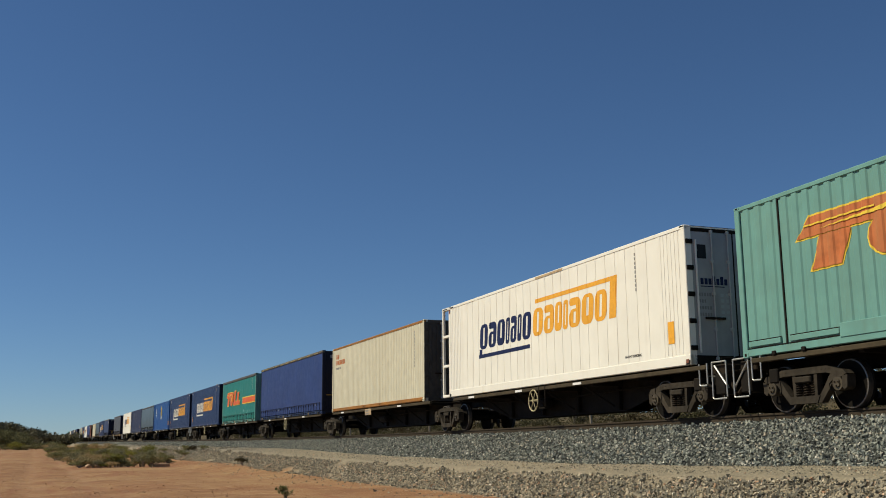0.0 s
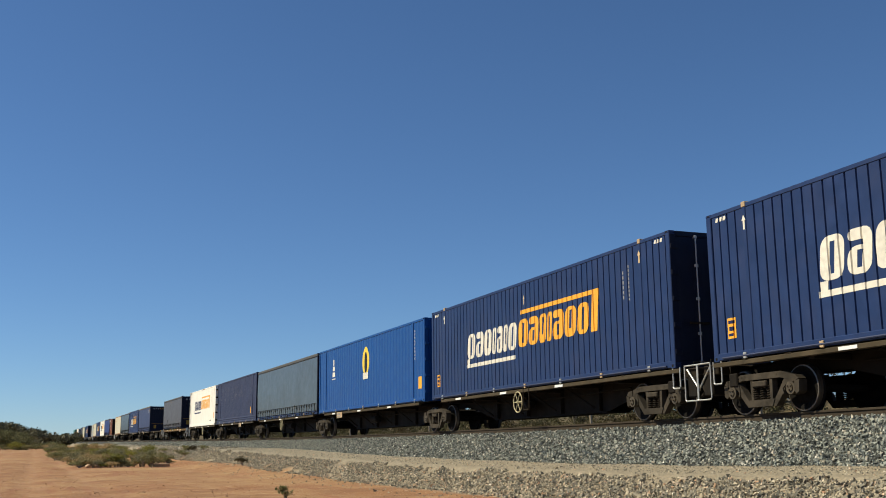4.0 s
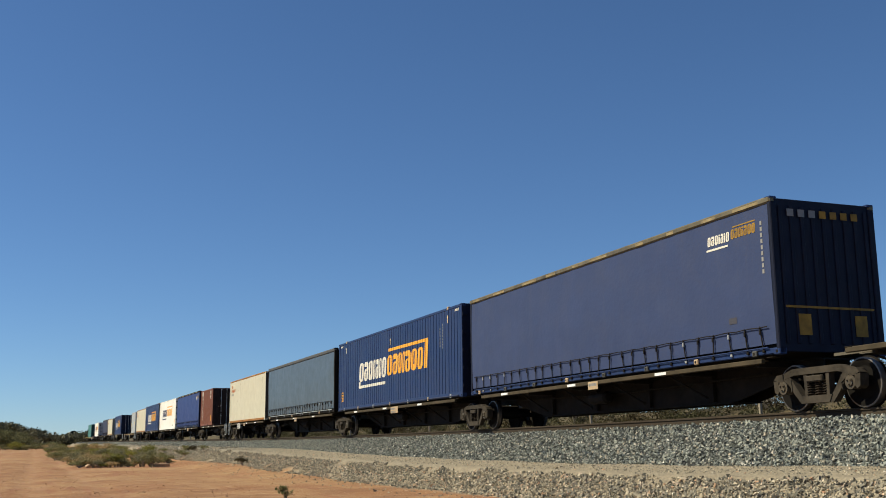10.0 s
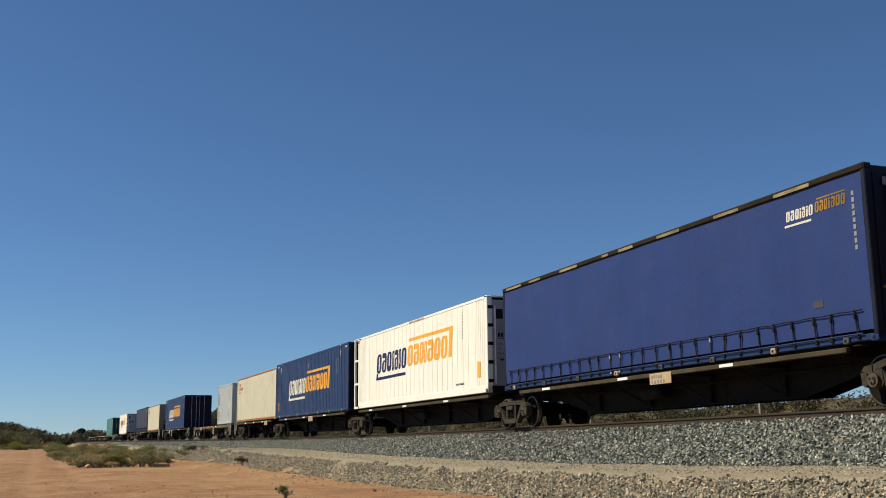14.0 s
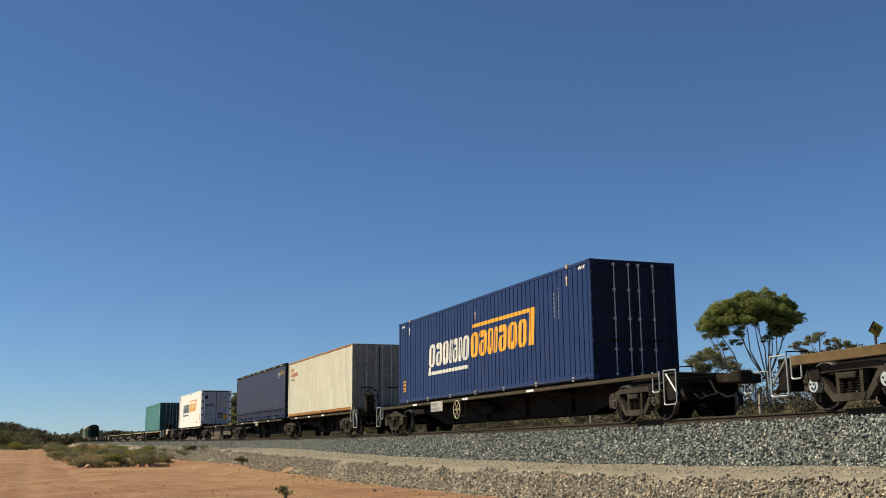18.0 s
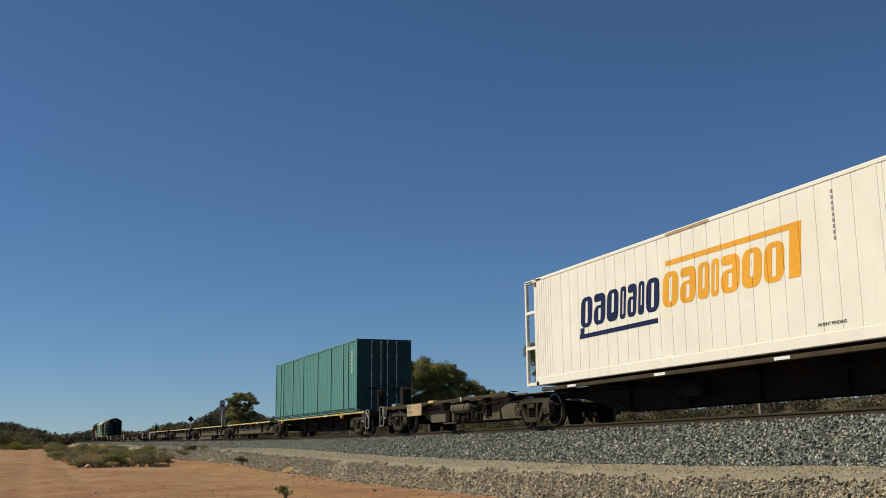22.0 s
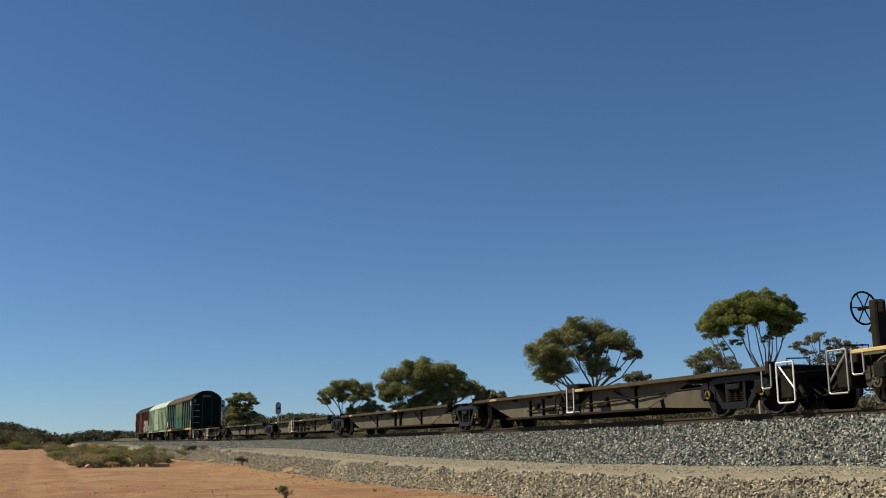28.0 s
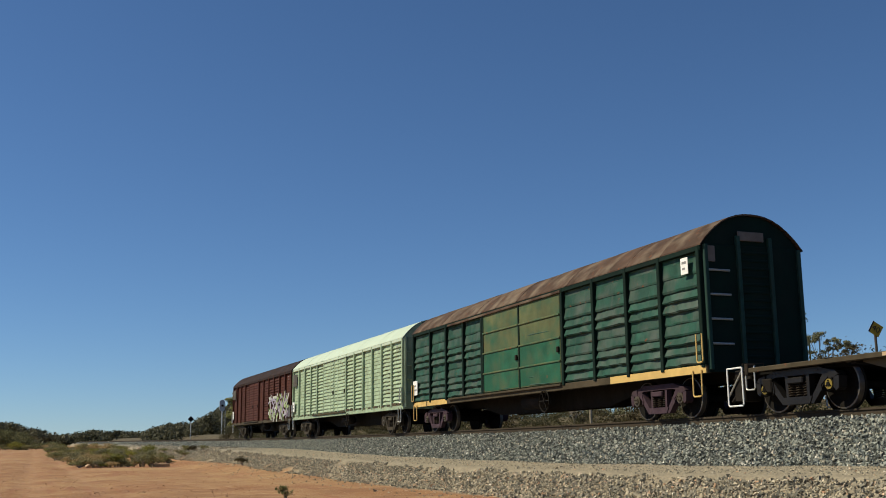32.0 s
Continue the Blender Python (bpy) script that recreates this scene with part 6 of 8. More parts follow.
def orange_mark(t, pts, y, x0, x1, z0, z1, ink):
    """Bold slanting shapes, a bar over a leg, an oval and two uprights on a common foot, with a yellow edge and a flash."""
    W, H = x1 - x0, z1 - z0
    lean = 0.45

    def at(fx, fz):
        return (x0 + W * fx + lean * H * fz, z0 + H * fz)

    def shapes(g):
        a, b = g / W, g / H
        oval = [at(0.365 + (0.095 + a) * math.cos(2 * math.pi * k / 20), 0.47 + (0.49 + b) * math.sin(2 * math.pi * k / 20)) for k in range(20)]
        p = [[at(-a, 0.60 - b), at(0.33 + a, 0.60 - b), at(0.33 + a, 0.96 + b), at(0.03 - a, 0.96 + b)],
             [at(0.09 - a, -b), at(0.20 + a, -b), at(0.20 + a, 0.585 - b), at(0.09 - a, 0.585 - b)],
             oval]
        p.append([at(0.60 + a, -b), at(0.71 - a, -b), at(0.71 - a, 0.25 + b), at(0.60 + a, 0.25 + b)])
        p.append([at(0.81 + a, -b), at(0.92 + a, -b), at(0.89 + a, 0.25 + b), at(0.81 + a, 0.25 + b)])
        for f, h in ((0.50, 1.0), (0.71, 0.86)):
            p.append([at(f - a, -b), at(f + 0.10 + a, -b), at(f + 0.10 + a, h + b), at(f - a, h + b)])
        return p
    part("mark_edge", paint(shapes(0.035), pts, y, 0.004, 0.0015), INK_YELLOW, t, "yellow edge of the mark")
    part("lettering_mark", paint(shapes(0.0), pts, y, 0.016, 0.0015), ink, t, "bold slanting orange mark")
    p = [[at(0.08, 0.70), at(0.30, 0.72), at(0.37, 0.90), at(0.28, 0.78)], [at(0.02, 0.79), at(0.27, 0.81), at(0.27, 0.84), at(0.02, 0.82)]]
    part("speed_stripe", paint(p, pts, y, 0.030, 0.0015), INK_YELLOW, t, "yellow flash through the mark")
    part("oval_hole", paint([[at(0.385 + 0.022 * math.cos(2 * math.pi * k / 16), 0.50 + 0.22 * math.sin(2 * math.pi * k / 16)) for k in range(16)]], pts, y, 0.034), INK_YELLOW, t)


def place_containers():
    # teal box ahead of the white one
    t, pts, X = steel_box(229.22, 243.85, 3.95, TEAL, "teal corrugated steel container with a bold orange mark", pitch=0.285, depth=0.022, flat=0.42, lean=0.12, mid_posts=(-6.05, 6.05), bars=False, strip=0.07)
    orange_mark(t, pts, -1.205, -5.85, 0.9, 2.40, 3.38, FADED_ORANGE)
    part("side_seam", Shell().box(-X + 0.16, X - 0.16, -1.2225, -1.21, 1.19, 1.208), DARK, t, "dark seam over the lower rail")
    for x0, x1 in ((-X + 0.2, -6.2), (-5.95, -4.7), (-3.3, 3.3), (4.7, 5.95), (6.2, X - 0.2)):
        part("side_step", Shell().soft_box(x0, x1, -1.228, -1.18, 1.225, 1.325, 0.008), TEAL, t, "stepped lower rail")
        part("side_seam", Shell().box(x0, x1, -1.214, -1.19, 1.327, 1.345), DARK, t)
    for x0, x1 in ((-4.68, -3.32), (3.32, 4.68)):
        part("rail_plate", Shell().soft_box(x0, x1, -1.234, -1.18, 1.16, 1.40, 0.008), TEAL, t, "flat plate over the lower rail")
    for x in (-6.4, -5.6, 5.6, 6.4):
        part("lug", Shell().soft_box(x - 0.05, x + 0.05, -1.25, -1.2, 1.02, 1.1, 0.01), DARK, t)
    reefer(213.3, 227.5)
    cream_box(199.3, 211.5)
    curtain_box(182.9, 197.5, 4.01, BLUE_CURTAIN, NAVY, "blue curtain-sided container with black straps along the foot", 27)
    t, X = curtain_box(169.0, 181.2, 3.97, CURTAIN_GREEN, TEAL, "green curtain-sided container with a bold orange mark and stripe", 22, loose=0.007, rail=RAIL_GREY, end_marks=False)
    scuffs(t, X, 3.97, 169.0, 0.007)
    orange_mark(t, None, -1.222, -4.5, 1.35, 2.24, 3.16, INK_ORANGE)
    part("mark_edge", paint([slab(X - 4.4, X - 0.12, 2.20, 2.64, 0.3, 2.2)], None, -1.222), INK_YELLOW, t)
    part("speed_stripe", paint([slab(X - 4.33, X - 0.12, 2.25, 2.59, 0.3, 2.2)], None, -1.226), INK_ORANGE, t, "long orange stripe")
    print_column(t, None, -1.255, X - 0.95, 3.75, 6, 0.09, INK_WHITE)
    navy_box(152.7, 167.33)
    navy_box(136.7, 151.33)
    t, pts, X = steel_box(121.3, 135.95, 3.95, BRIGHT, "bright blue steel container with a small yellow and white emblem", pitch=0.36, depth=0.012, mid_posts=(-6.1, 6.1))
    n = 20
    cz = 2.95
    part("emblem", paint([[(0.24 + 0.46 * math.cos(2 * math.pi * k / n), cz + 0.60 * math.sin(2 * math.pi * k / n)) for k in range(n)]], pts, -1.205), INK_YELLOW, t, "yellow oval emblem")
    part("emblem_figure", paint([[(0.24 + 0.20 * math.cos(2 * math.pi * k / n), cz - 0.06 + 0.44 * math.sin(2 * math.pi * k / n)) for k in range(n)]], pts, -1.205, 0.008), INK_BLACK, t, "dark bottle shape")
    part("emblem_base", paint([slab(-0.12, 0.60, cz - 0.72, cz - 0.46)], pts, -1.205, 0.010), INK_WHITE, t)
    part("side_mark", paint([slab(-4.98, -4.55, 2.62, 2.82), slab(-4.92, -4.6, 2.88, 3.08), slab(-4.82, -4.7, 3.12, 3.4), slab(-5.02, -4.46, 2.5, 2.54)], pts, -1.205), INK_WHITE, t, "small white mark")
    part("warning_label", paint([slab(6.66, 7.0, 1.5, 1.92)], pts, -1.205), INK_GOLD, t, "gold warning label")
    print_column(t, pts, -1.205, X - 1.05, 3.65, 9, 0.09, INK_WHITE)
    lashing_rail(t, X, 1.05, BRIGHT)
    t, X = curtain_box(106.3, 120.95, 3.95, SLATE_CURTAIN, NAVY, "grey grimy curtain-sided container with buckled straps", 27, loose=0.03, rail=RAIL_GREY)
    strap_smudges(t, X, 3.95, 106.3, 0.03, 27)
    navy_box(91.2, 105.83, True)
    reefer(75.9, 90.05)
    t, X = curtain_box(55.7, 70.28, 3.99, GREY_CURTAIN, NAVY, "worn grey curtain-sided container with a navy end", 27, loose=0.03, rail=RAIL_GREY)
    grey_wear(t, X, 3.99, 55.7)
    strap_smudges(t, X, 3.99, 55.7, 0.03, 27)
    t, X = curtain_box(26.75, 41.30, 3.97, HAZE_CURTAIN, NAVY, "hazy blue curtain-sided container with yellow marks on its end", 28)
    curtain_mark(t, X, 3.97, 26.75)
    navy_box(11.4, 26.03)
    t, X = curtain_box(-3.98, 10.65, 3.94, SLATE_CURTAIN, DARK, "slate grey curtain-sided container with a bright lashing rail", 28, loose=0.03, rail=RAIL_GREY)
    strap_smudges(t, X, 3.94, -3.98, 0.03, 28)
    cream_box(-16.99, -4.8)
    t, pts, X = steel_box(-30.8, -24.72, 3.85, RED, "short brick red corrugated steel container", pitch=0.21, depth=0.03, bar_mat=GALV, slots=(-0.9, 0.9), ribs=4, door_mat=DIM_BROWN)
    print_column(t, pts, -1.205, -2.2, 3.68, 12, 0.132, INK_WHITE)
    part("side_mark", paint([[(1.62, 3.3), (2.0, 3.02), (2.12, 3.2), (2.14, 3.62), (1.95, 3.72), (1.66, 3.62)]], pts, -1.205), INK_WHITE, t, "rounded white shield mark")
    part("mark_stripe", paint([slab(1.74, 1.79, 3.3, 3.62), slab(1.88, 1.92, 3.2, 3.5), slab(1.55, 2.2, 3.38, 3.41)], pts, -1.205, 0.008), RED, t)
    part("side_frame_line", paint([slab(-2.44, -2.34, 1.5, 3.42), slab(-1.98, -1.88, 1.5, 3.42), slab(-2.44, -1.88, 3.42, 3.74)], pts, -1.205), INK_WHITE, t, "white outlined column")
    part("side_post", Shell().soft_box(2.42, 2.50, -1.216, -1.19, 1.2, 3.78, 0.008), RED, t)
    part("stencil_print", Shell().box(X - 0.0195, X - 0.015, -0.78, -0.6, 2.42, 2.50), BUFF, t, "small pale plate")
    part("warning_label", paint([slab(2.0, 2.3, 1.36, 1.82)], pts, -1.205), INK_GOLD, t, "gold warning label")
    t, X = curtain_box(-46.35, -31.9, 3.98, BLUE_CURTAIN, NAVY, "blue curtain-sided container with a small gold mark", 28, rail=GRIME)
    curtain_mark(t, X, 3.98, -46.35)
    reefer(-61.75, -47.55, 3.97)
    navy_box(-77.3, -62.67)
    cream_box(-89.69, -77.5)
    t, pts, X = steel_box(-97.78, -91.72, 3.8, LIGHT_GREY, "short pale grey steel container", pitch=0.25, depth=0.02)
    print_column(t, pts, -1.205, -X + 0.55, 3.3, 9, 0.16, INK_BLACK)
    print_column(t, pts, -1.205, X - 1.35, 3.5, 9, 0.16, INK_BLACK)
    part("warning_label", paint([slab(-X + 0.5, -X + 0.75, 1.95, 2.4), slab(X - 1.4, X - 1.15, 2.1, 2.55)], pts, -1.205, 0.008), INK_YELLOW, t, "yellow label")
    navy_box(-131.4, -116.77)
    cream_box(-149.9, -137.7, rib_mat=DIM_CREAM, door_mat=DIM_CREAM)
    t, X = curtain_box(-165.5, -150.67, 3.985, DUSK_CURTAIN, NAVY, "faded navy curtain-sided container with black straps", 29, rail=GRIME)
    curtain_mark(t, X, 3.985, -165.5, True)
    part("placard", on_sheet([[(-X + 0.55, 1.69), (-X + 0.77, 1.46), (-X + 0.99, 1.69), (-X + 0.77, 1.92)]], 1.03, 3.985, -165.5, 0.02), FADED_NAVY, t, "faded diamond placard")
    reefer(-196.1, -181.9, 3.95)
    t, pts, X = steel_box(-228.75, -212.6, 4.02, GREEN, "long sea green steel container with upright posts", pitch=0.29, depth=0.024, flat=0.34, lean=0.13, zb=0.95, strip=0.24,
                          bar_mat=GALV, door_mat=DIM_GREEN, mid_posts=(-6.73, -6.05, -3.80, -1.48, 1.42, 3.87, 5.95, 6.75))
    print_column(t, pts, -1.205, X - 0.85, 3.6, 6, 0.12, INK_WHITE)
    part("lower_channel", Shell().box(-X + 0.16, X - 0.16, -1.2215, -1.2, 1.0, 1.13), DIM_GREEN, t, "dark recessed lower channel")
    part("ledge", Shell().soft_box(-X + 0.1, X - 0.1, -1.25, -1.2, 0.965, 0.995, 0.006), GREEN, t)
    for k in range(7):
        x = -X + 1.6 + k * 2.15
        part("ledge_plate", Shell().soft_box(x, x + 0.6, -1.236, -1.2, 1.04, 1.07, 0.006), GREEN, t)


place_containers()


# ---- louvred vans at the end of the train ----
VAN_GREEN = mat("weathered_green_paint", (0.018, 0.066, 0.046), 0.7, vary=0.4, grain=2.6, streak=0.5, dirt=0.85, dirt_color=(0.082, 0.096, 0.084), rust=1.0, bump=0.12)
VAN_POST = mat("teal_green_end_post", (0.018, 0.050, 0.040), 0.7, vary=0.3, grain=4.0, streak=0.4, dirt=0.4, dirt_color=(0.03, 0.05, 0.04))
BUFF_DIM = mat("scuffed_grey_board", (0.17, 0.14, 0.12), 0.7, vary=0.3, grain=6.0, dirt=0.5, dirt_color=(0.08, 0.07, 0.06))
# Dark green of the posts; on the end wall it carries shade as well.
VAN_DARK = mat("dark_green_ends_and_posts", (0.005, 0.016, 0.012), 0.78, vary=0.3, grain=3.0, streak=0.3, dirt=0.4, dirt_color=(0.014, 0.018, 0.014), bump=0.1)
VAN_PALE = mat("pale_green_paint", (0.34, 0.435, 0.295), 0.65, vary=0.2, grain=3.0, streak=0.8, dirt=0.75, dirt_color=(0.19, 0.22, 0.145), rust=1.6, bump=0.1)
PALE_ROOF = mat("pale_green_roof", (0.48, 0.56, 0.45), 0.55, vary=0.06, grain=2.0, streak=0.0, dirt=0.15, dirt_color=(0.30, 0.36, 0.26), bump=0.05)
VAN_BROWN = mat("oxide_brown_paint", (0.075, 0.027, 0.019), 0.75, vary=0.3, grain=3.0, streak=0.3, dirt=0.45, dirt_color=(0.04, 0.02, 0.016), bump=0.08)
ROOF_RUST = mat("rusty_roof_sheet", (0.078, 0.050, 0.036), 0.85, vary=0.5, grain=1.8, streak=0.0, dirt=0.9, dirt_color=(0.19, 0.15, 0.11), rust=1.5, bump=0.12)
ROOF_BROWN = mat("dark_brown_roof", (0.028, 0.018, 0.016), 0.8, vary=0.25, grain=2.0, dirt=0.4, dirt_color=(0.05, 0.03, 0.022))
DOOR_OLIVE = mat("faded_olive_door", (0.10, 0.115, 0.05), 0.7, vary=0.3, grain=2.2, streak=0.5, dirt=0.95, dirt_color=(0.024, 0.088, 0.050), rust=1.4, bump=0.1)
DOOR_GREEN = mat("patched_green_door", (0.020, 0.095, 0.052), 0.65, vary=0.35, grain=2.2, streak=0.4, dirt=0.75, dirt_color=(0.075, 0.09, 0.042), rust=1.2, bump=0.1)
CREAM_SILL = mat("cream_yellow_sill", (0.60, 0.42, 0.14), 0.6, vary=0.12, grain=5.0, dirt=0.35, dirt_color=(0.30, 0.17, 0.06))
TAG_INKS = [plain("graffiti_white", (0.48, 0.49, 0.46)), plain("graffiti_lime", (0.30, 0.38, 0.16)), plain("graffiti_violet", (0.32, 0.28, 0.36))]


def louvre(x0, x1, z0, z1, y, proud, bent=None):
    """One pressed louvre slat: leans out to a lip at its foot, ends closed; an old one has a battered lip."""
    s = Shell()
    m = z0 + (z1 - z0) * 0.16
    if bent:
        n, top, lip, foot_row = 6, [], [], []
        for i in range(n + 1):
            x = x0 + (x1 - x0) * i / n
            w = 0.0 if i in (0, n) else bent.uniform(-0.011, 0.011)
            q = proud * (bent.uniform(0.5, 1.2) if 0 < i < n else 0.8)
            top.append((x, y, z1))
            lip.append((x, y - q, m + w))
            foot_row.append((x, y - q * 0.7, z0 + w))
        s.v = top + lip + foot_row
        k = n + 1
        for i in range(n):
            s.f += [(i, k + i, k + i + 1, i + 1), (k + i, 2 * k + i, 2 * k + i + 1, k + i + 1)]
        s.f += [(0, 2 * k, k), (n, k + n, 2 * k + n)]
        s.m = [0] * len(s.f)
        return s
    s.add([(x0, y, z1), (x1, y, z1), (x1 - 0.02, y - proud, m), (x0 + 0.02, y - proud, m), (x0 + 0.02, y - proud * 0.75, z0), (x1 - 0.02, y - proud * 0.75, z0),
           (x0, y, z0), (x1, y, z0)],
          [(0, 3, 2, 1), (3, 4, 5, 2), (4, 6, 7, 5), (0, 6, 4, 3), (1, 2, 5, 7)])
    return s


def van(uL, uR, us, body, end, roof, label, bays, rows, sill_bits, door, door_mats, bogie_label, proud):
    """A bogie louvre van. bays: post places along the body; door: the stretch of the sliding doors."""
    L = uR - uL
    X = L / 2
    HW, zb, ze, zc = 1.225, 1.02, 3.47, 4.165
    t = thing("louvre_van", label, "freight van", "vans at the end of the train")
    # body shell, thick walls
    part("body", Shell().box(-X + 0.03, X - 0.03, -HW + 0.03, HW - 0.03, zb, ze), body, t)
    n = 14
    arc = [(-HW - 0.06 + (2 * HW + 0.12) * i / n, ze + (zc - ze) * (1 - abs(2 * i / n - 1) ** 2.3)) for i in range(n + 1)]
    s = Shell()
    sheets = 12
    for k in range(sheets):
        a, b = -X - 0.04 + (L + 0.08) * k / sheets, -X - 0.04 + (L + 0.08) * (k + 1) / sheets + (0.05 if k < sheets - 1 else 0)
        lift = 0.006 * (k % 2)
        vs = [(x, y, z + lift + dz) for x in (a, b) for dz in (0.0, -0.03) for y, z in arc]
        w = n + 1
        fs = []
        for i in range(n):
            fs += [(i, i + 1, 2 * w + i + 1, 2 * w + i), (w + i, 3 * w + i, 3 * w + i + 1, w + i + 1), (i, w + i, w + i + 1, i + 1), (2 * w + i, 2 * w + i + 1, 3 * w + i + 1, 3 * w + i)]
        fs += [(0, 2 * w, 3 * w, w), (n, w + n, 3 * w + n, 2 * w + n)]
        r = Shell().add(vs, fs)
        part("roof_sheet", r, roof, t)
    inner = [(y * 0.97, z - 0.03) for y, z in arc]
    for x in (-X + 0.02, X - 0.06):
        s = Shell()
        m = len(inner)
        s.add([(x, y, z) for y, z in inner] + [(x + 0.04, y, z) for y, z in inner], [tuple(range(m)), tuple(range(2 * m - 1, m - 1, -1))] + [(i, i + m, i + m + 1, i + 1) for i in range(m - 1)] + [(m - 1, 2 * m - 1, m, 0)])
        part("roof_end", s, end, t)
    y = -HW
    for x in bays:
        part("side_post", Shell().soft_box(x - 0.055, x + 0.055, y - 0.075, y + 0.04, zb - 0.05, ze - 0.02, 0.012), end if body is VAN_GREEN else body, t)
    part("eave_rail", Shell().soft_box(-X, X, y - 0.06, y + 0.04, ze - 0.13, ze - 0.01, 0.012), end if body is VAN_GREEN else roof, t)
    mesh_of = {}
    worn = random.Random(6)
    for n_bay, (a, b) in enumerate(zip(bays, bays[1:])):
        if door[0] - 0.05 <= a and b <= door[1] + 0.05:
            continue
        for z0, z1, deep in rows:
            key = (round(b - a, 3), z0, z1, worn.randrange(3), n_bay % 5)
            if key not in mesh_of:
                h = (b - a) / 2 - 0.06
                mesh_of[key] = louvre(-h, h, z0, z1, 0, proud * deep * (1.0 if body is VAN_GREEN else 0.35 if n_bay % 5 in (0, 1) else 1.25), worn if body is VAN_GREEN or n_bay % 5 == 2 else None).mesh("louvre", body)
            part("louvre", mesh_of[key], None, t, at=((a + b) / 2, y + 0.031, 0))
    # doors
    d0, d1 = door
    dm = (d0 + d1) / 2
    for a, b in ((d0, dm), (dm, d1)):
        d = part("sliding_door", Shell().soft_box(a + 0.02, b - 0.02, y - 0.05, y + 0.03, zb + 0.02, ze - 0.12, 0.015), door_mats[0], t, "worn sliding door")
        if door_mats[1]:
            part("door_patch", Shell().box(a + 0.05, b - 0.05, y - 0.054, y - 0.04, zb + 0.06, zb + 1.18), door_mats[1], d, "repainted green lower panel")
            for z in (zb + 0.58, zb + 1.18, zb + 1.78):
                part("door_rib", Shell().soft_box(a + 0.03, b - 0.03, y - 0.08, y - 0.04, z - 0.025, z + 0.025, 0.01), door_mats[0], d)
        else:
            for z0, z1, deep in rows:
                part("louvre", louvre(a + 0.1, b - 0.1, z0, z1, y - 0.045, proud * 0.8), body, d)
        part("door_stile", Shell().soft_box(a + 0.01, a + 0.09, y - 0.075, y - 0.045, zb + 0.02, ze - 0.12, 0.01), end if body is VAN_GREEN else body, d)
        part("door_latch", Shell().soft_box(b - 0.16, b - 0.06, y - 0.11, y - 0.045, zb + 0.8, zb + 0.95, 0.015), DARK, d)
    part("door_track", Shell().soft_box(d0 - (d1 - d0) * 0.55, d1, y - 0.10, y - 0.05, zb - 0.06, zb, 0.01), SILL, t)
    part("door_track", Shell().soft_box(d0 - (d1 - d0) * 0.55, d1 + 0.1, y - 0.10, y - 0.05, ze - 0.14, ze - 0.07, 0.01), roof, t)
    # underframe
    if body is VAN_PALE:
        grime = random.Random(17)
        x = -X + 0.1
        while x < X - 0.3:
            w = grime.uniform(0.1, 0.6)
            part("grime_patch", Shell().box(x, min(x + w, X - 0.05), y - 0.052, y - 0.036, zb - 0.02, zb + grime.uniform(0.01, 0.09)), SILL, t, "rusty grime along the lower edge")
            x += w + grime.uniform(0.05, 0.5)
    part("side_sill", Shell().soft_box(-X, X, y - 0.04, y + 0.06, zb - 0.17, zb - 0.005, 0.012), SILL if body is not VAN_PALE else VAN_PALE, t)
    for a, b in sill_bits:
        part("sill_panel", Shell().soft_box(a, b, y - 0.048, y - 0.03, zb - 0.165, zb + 0.0, 0.004), CREAM_SILL, t, "cream-yellow sill panel")
    part("far_sill", Shell().soft_box(-X, X, HW - 0.06, HW + 0.04, zb - 0.17, zb - 0.005, 0.012), SILL, t)
    part("floor_pan", Shell().box(-X + 0.05, X - 0.05, -HW + 0.05, HW - 0.05, zb - 0.06, zb - 0.01), DARK, t)
    s = Shell()
    for yy in (-0.32, 0.29):
        s.prism([(-X + 0.2, zb - 0.06), (X - 0.2, zb - 0.06), (X - 0.2, zb - 0.3), (X - 4.0, zb - 0.32), (X - 5.5, 0.42), (-X + 5.5, 0.42), (-X + 4.0, zb - 0.32), (-X + 0.2, zb - 0.3)], yy, yy + 0.03)
    part("centre_sill", s, DARK, t)
    s = Shell().tube([(-0.6, -0.8, 0.66), (-0.5, -0.8, 0.66), (0.6, -0.8, 0.66), (0.7, -0.8, 0.66)], [0.1, 0.19, 0.19, 0.1], 14)
    part("air_tank", s, BOGIE, t)
    hand_wheel(t, "dark", "", (1.6, -1.3, 0.62))
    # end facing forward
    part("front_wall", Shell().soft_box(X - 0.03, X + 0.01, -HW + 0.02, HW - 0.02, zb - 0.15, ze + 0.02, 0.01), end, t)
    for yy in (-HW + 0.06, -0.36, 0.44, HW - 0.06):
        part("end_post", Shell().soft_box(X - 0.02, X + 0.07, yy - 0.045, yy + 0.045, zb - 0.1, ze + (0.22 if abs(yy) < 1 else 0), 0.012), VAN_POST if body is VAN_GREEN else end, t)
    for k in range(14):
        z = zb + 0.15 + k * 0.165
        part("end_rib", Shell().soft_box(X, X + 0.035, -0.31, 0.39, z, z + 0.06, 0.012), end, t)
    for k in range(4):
        z = zb + 0.42 + k * 0.5
        part("ladder_rung", Shell().bar((X + 0.06, -HW + 0.1, z), (X + 0.06, -0.62, z - 0.0), 0.024), GALV if body is VAN_GREEN else end, t, "bent ladder rung")
    part("end_board", Shell().soft_box(X + 0.01, X + 0.04, -0.35, 0.3, ze + 0.12, ze + 0.32, 0.01), BUFF_DIM if body is VAN_GREEN else BOGIE, t, "dull board under the roof")
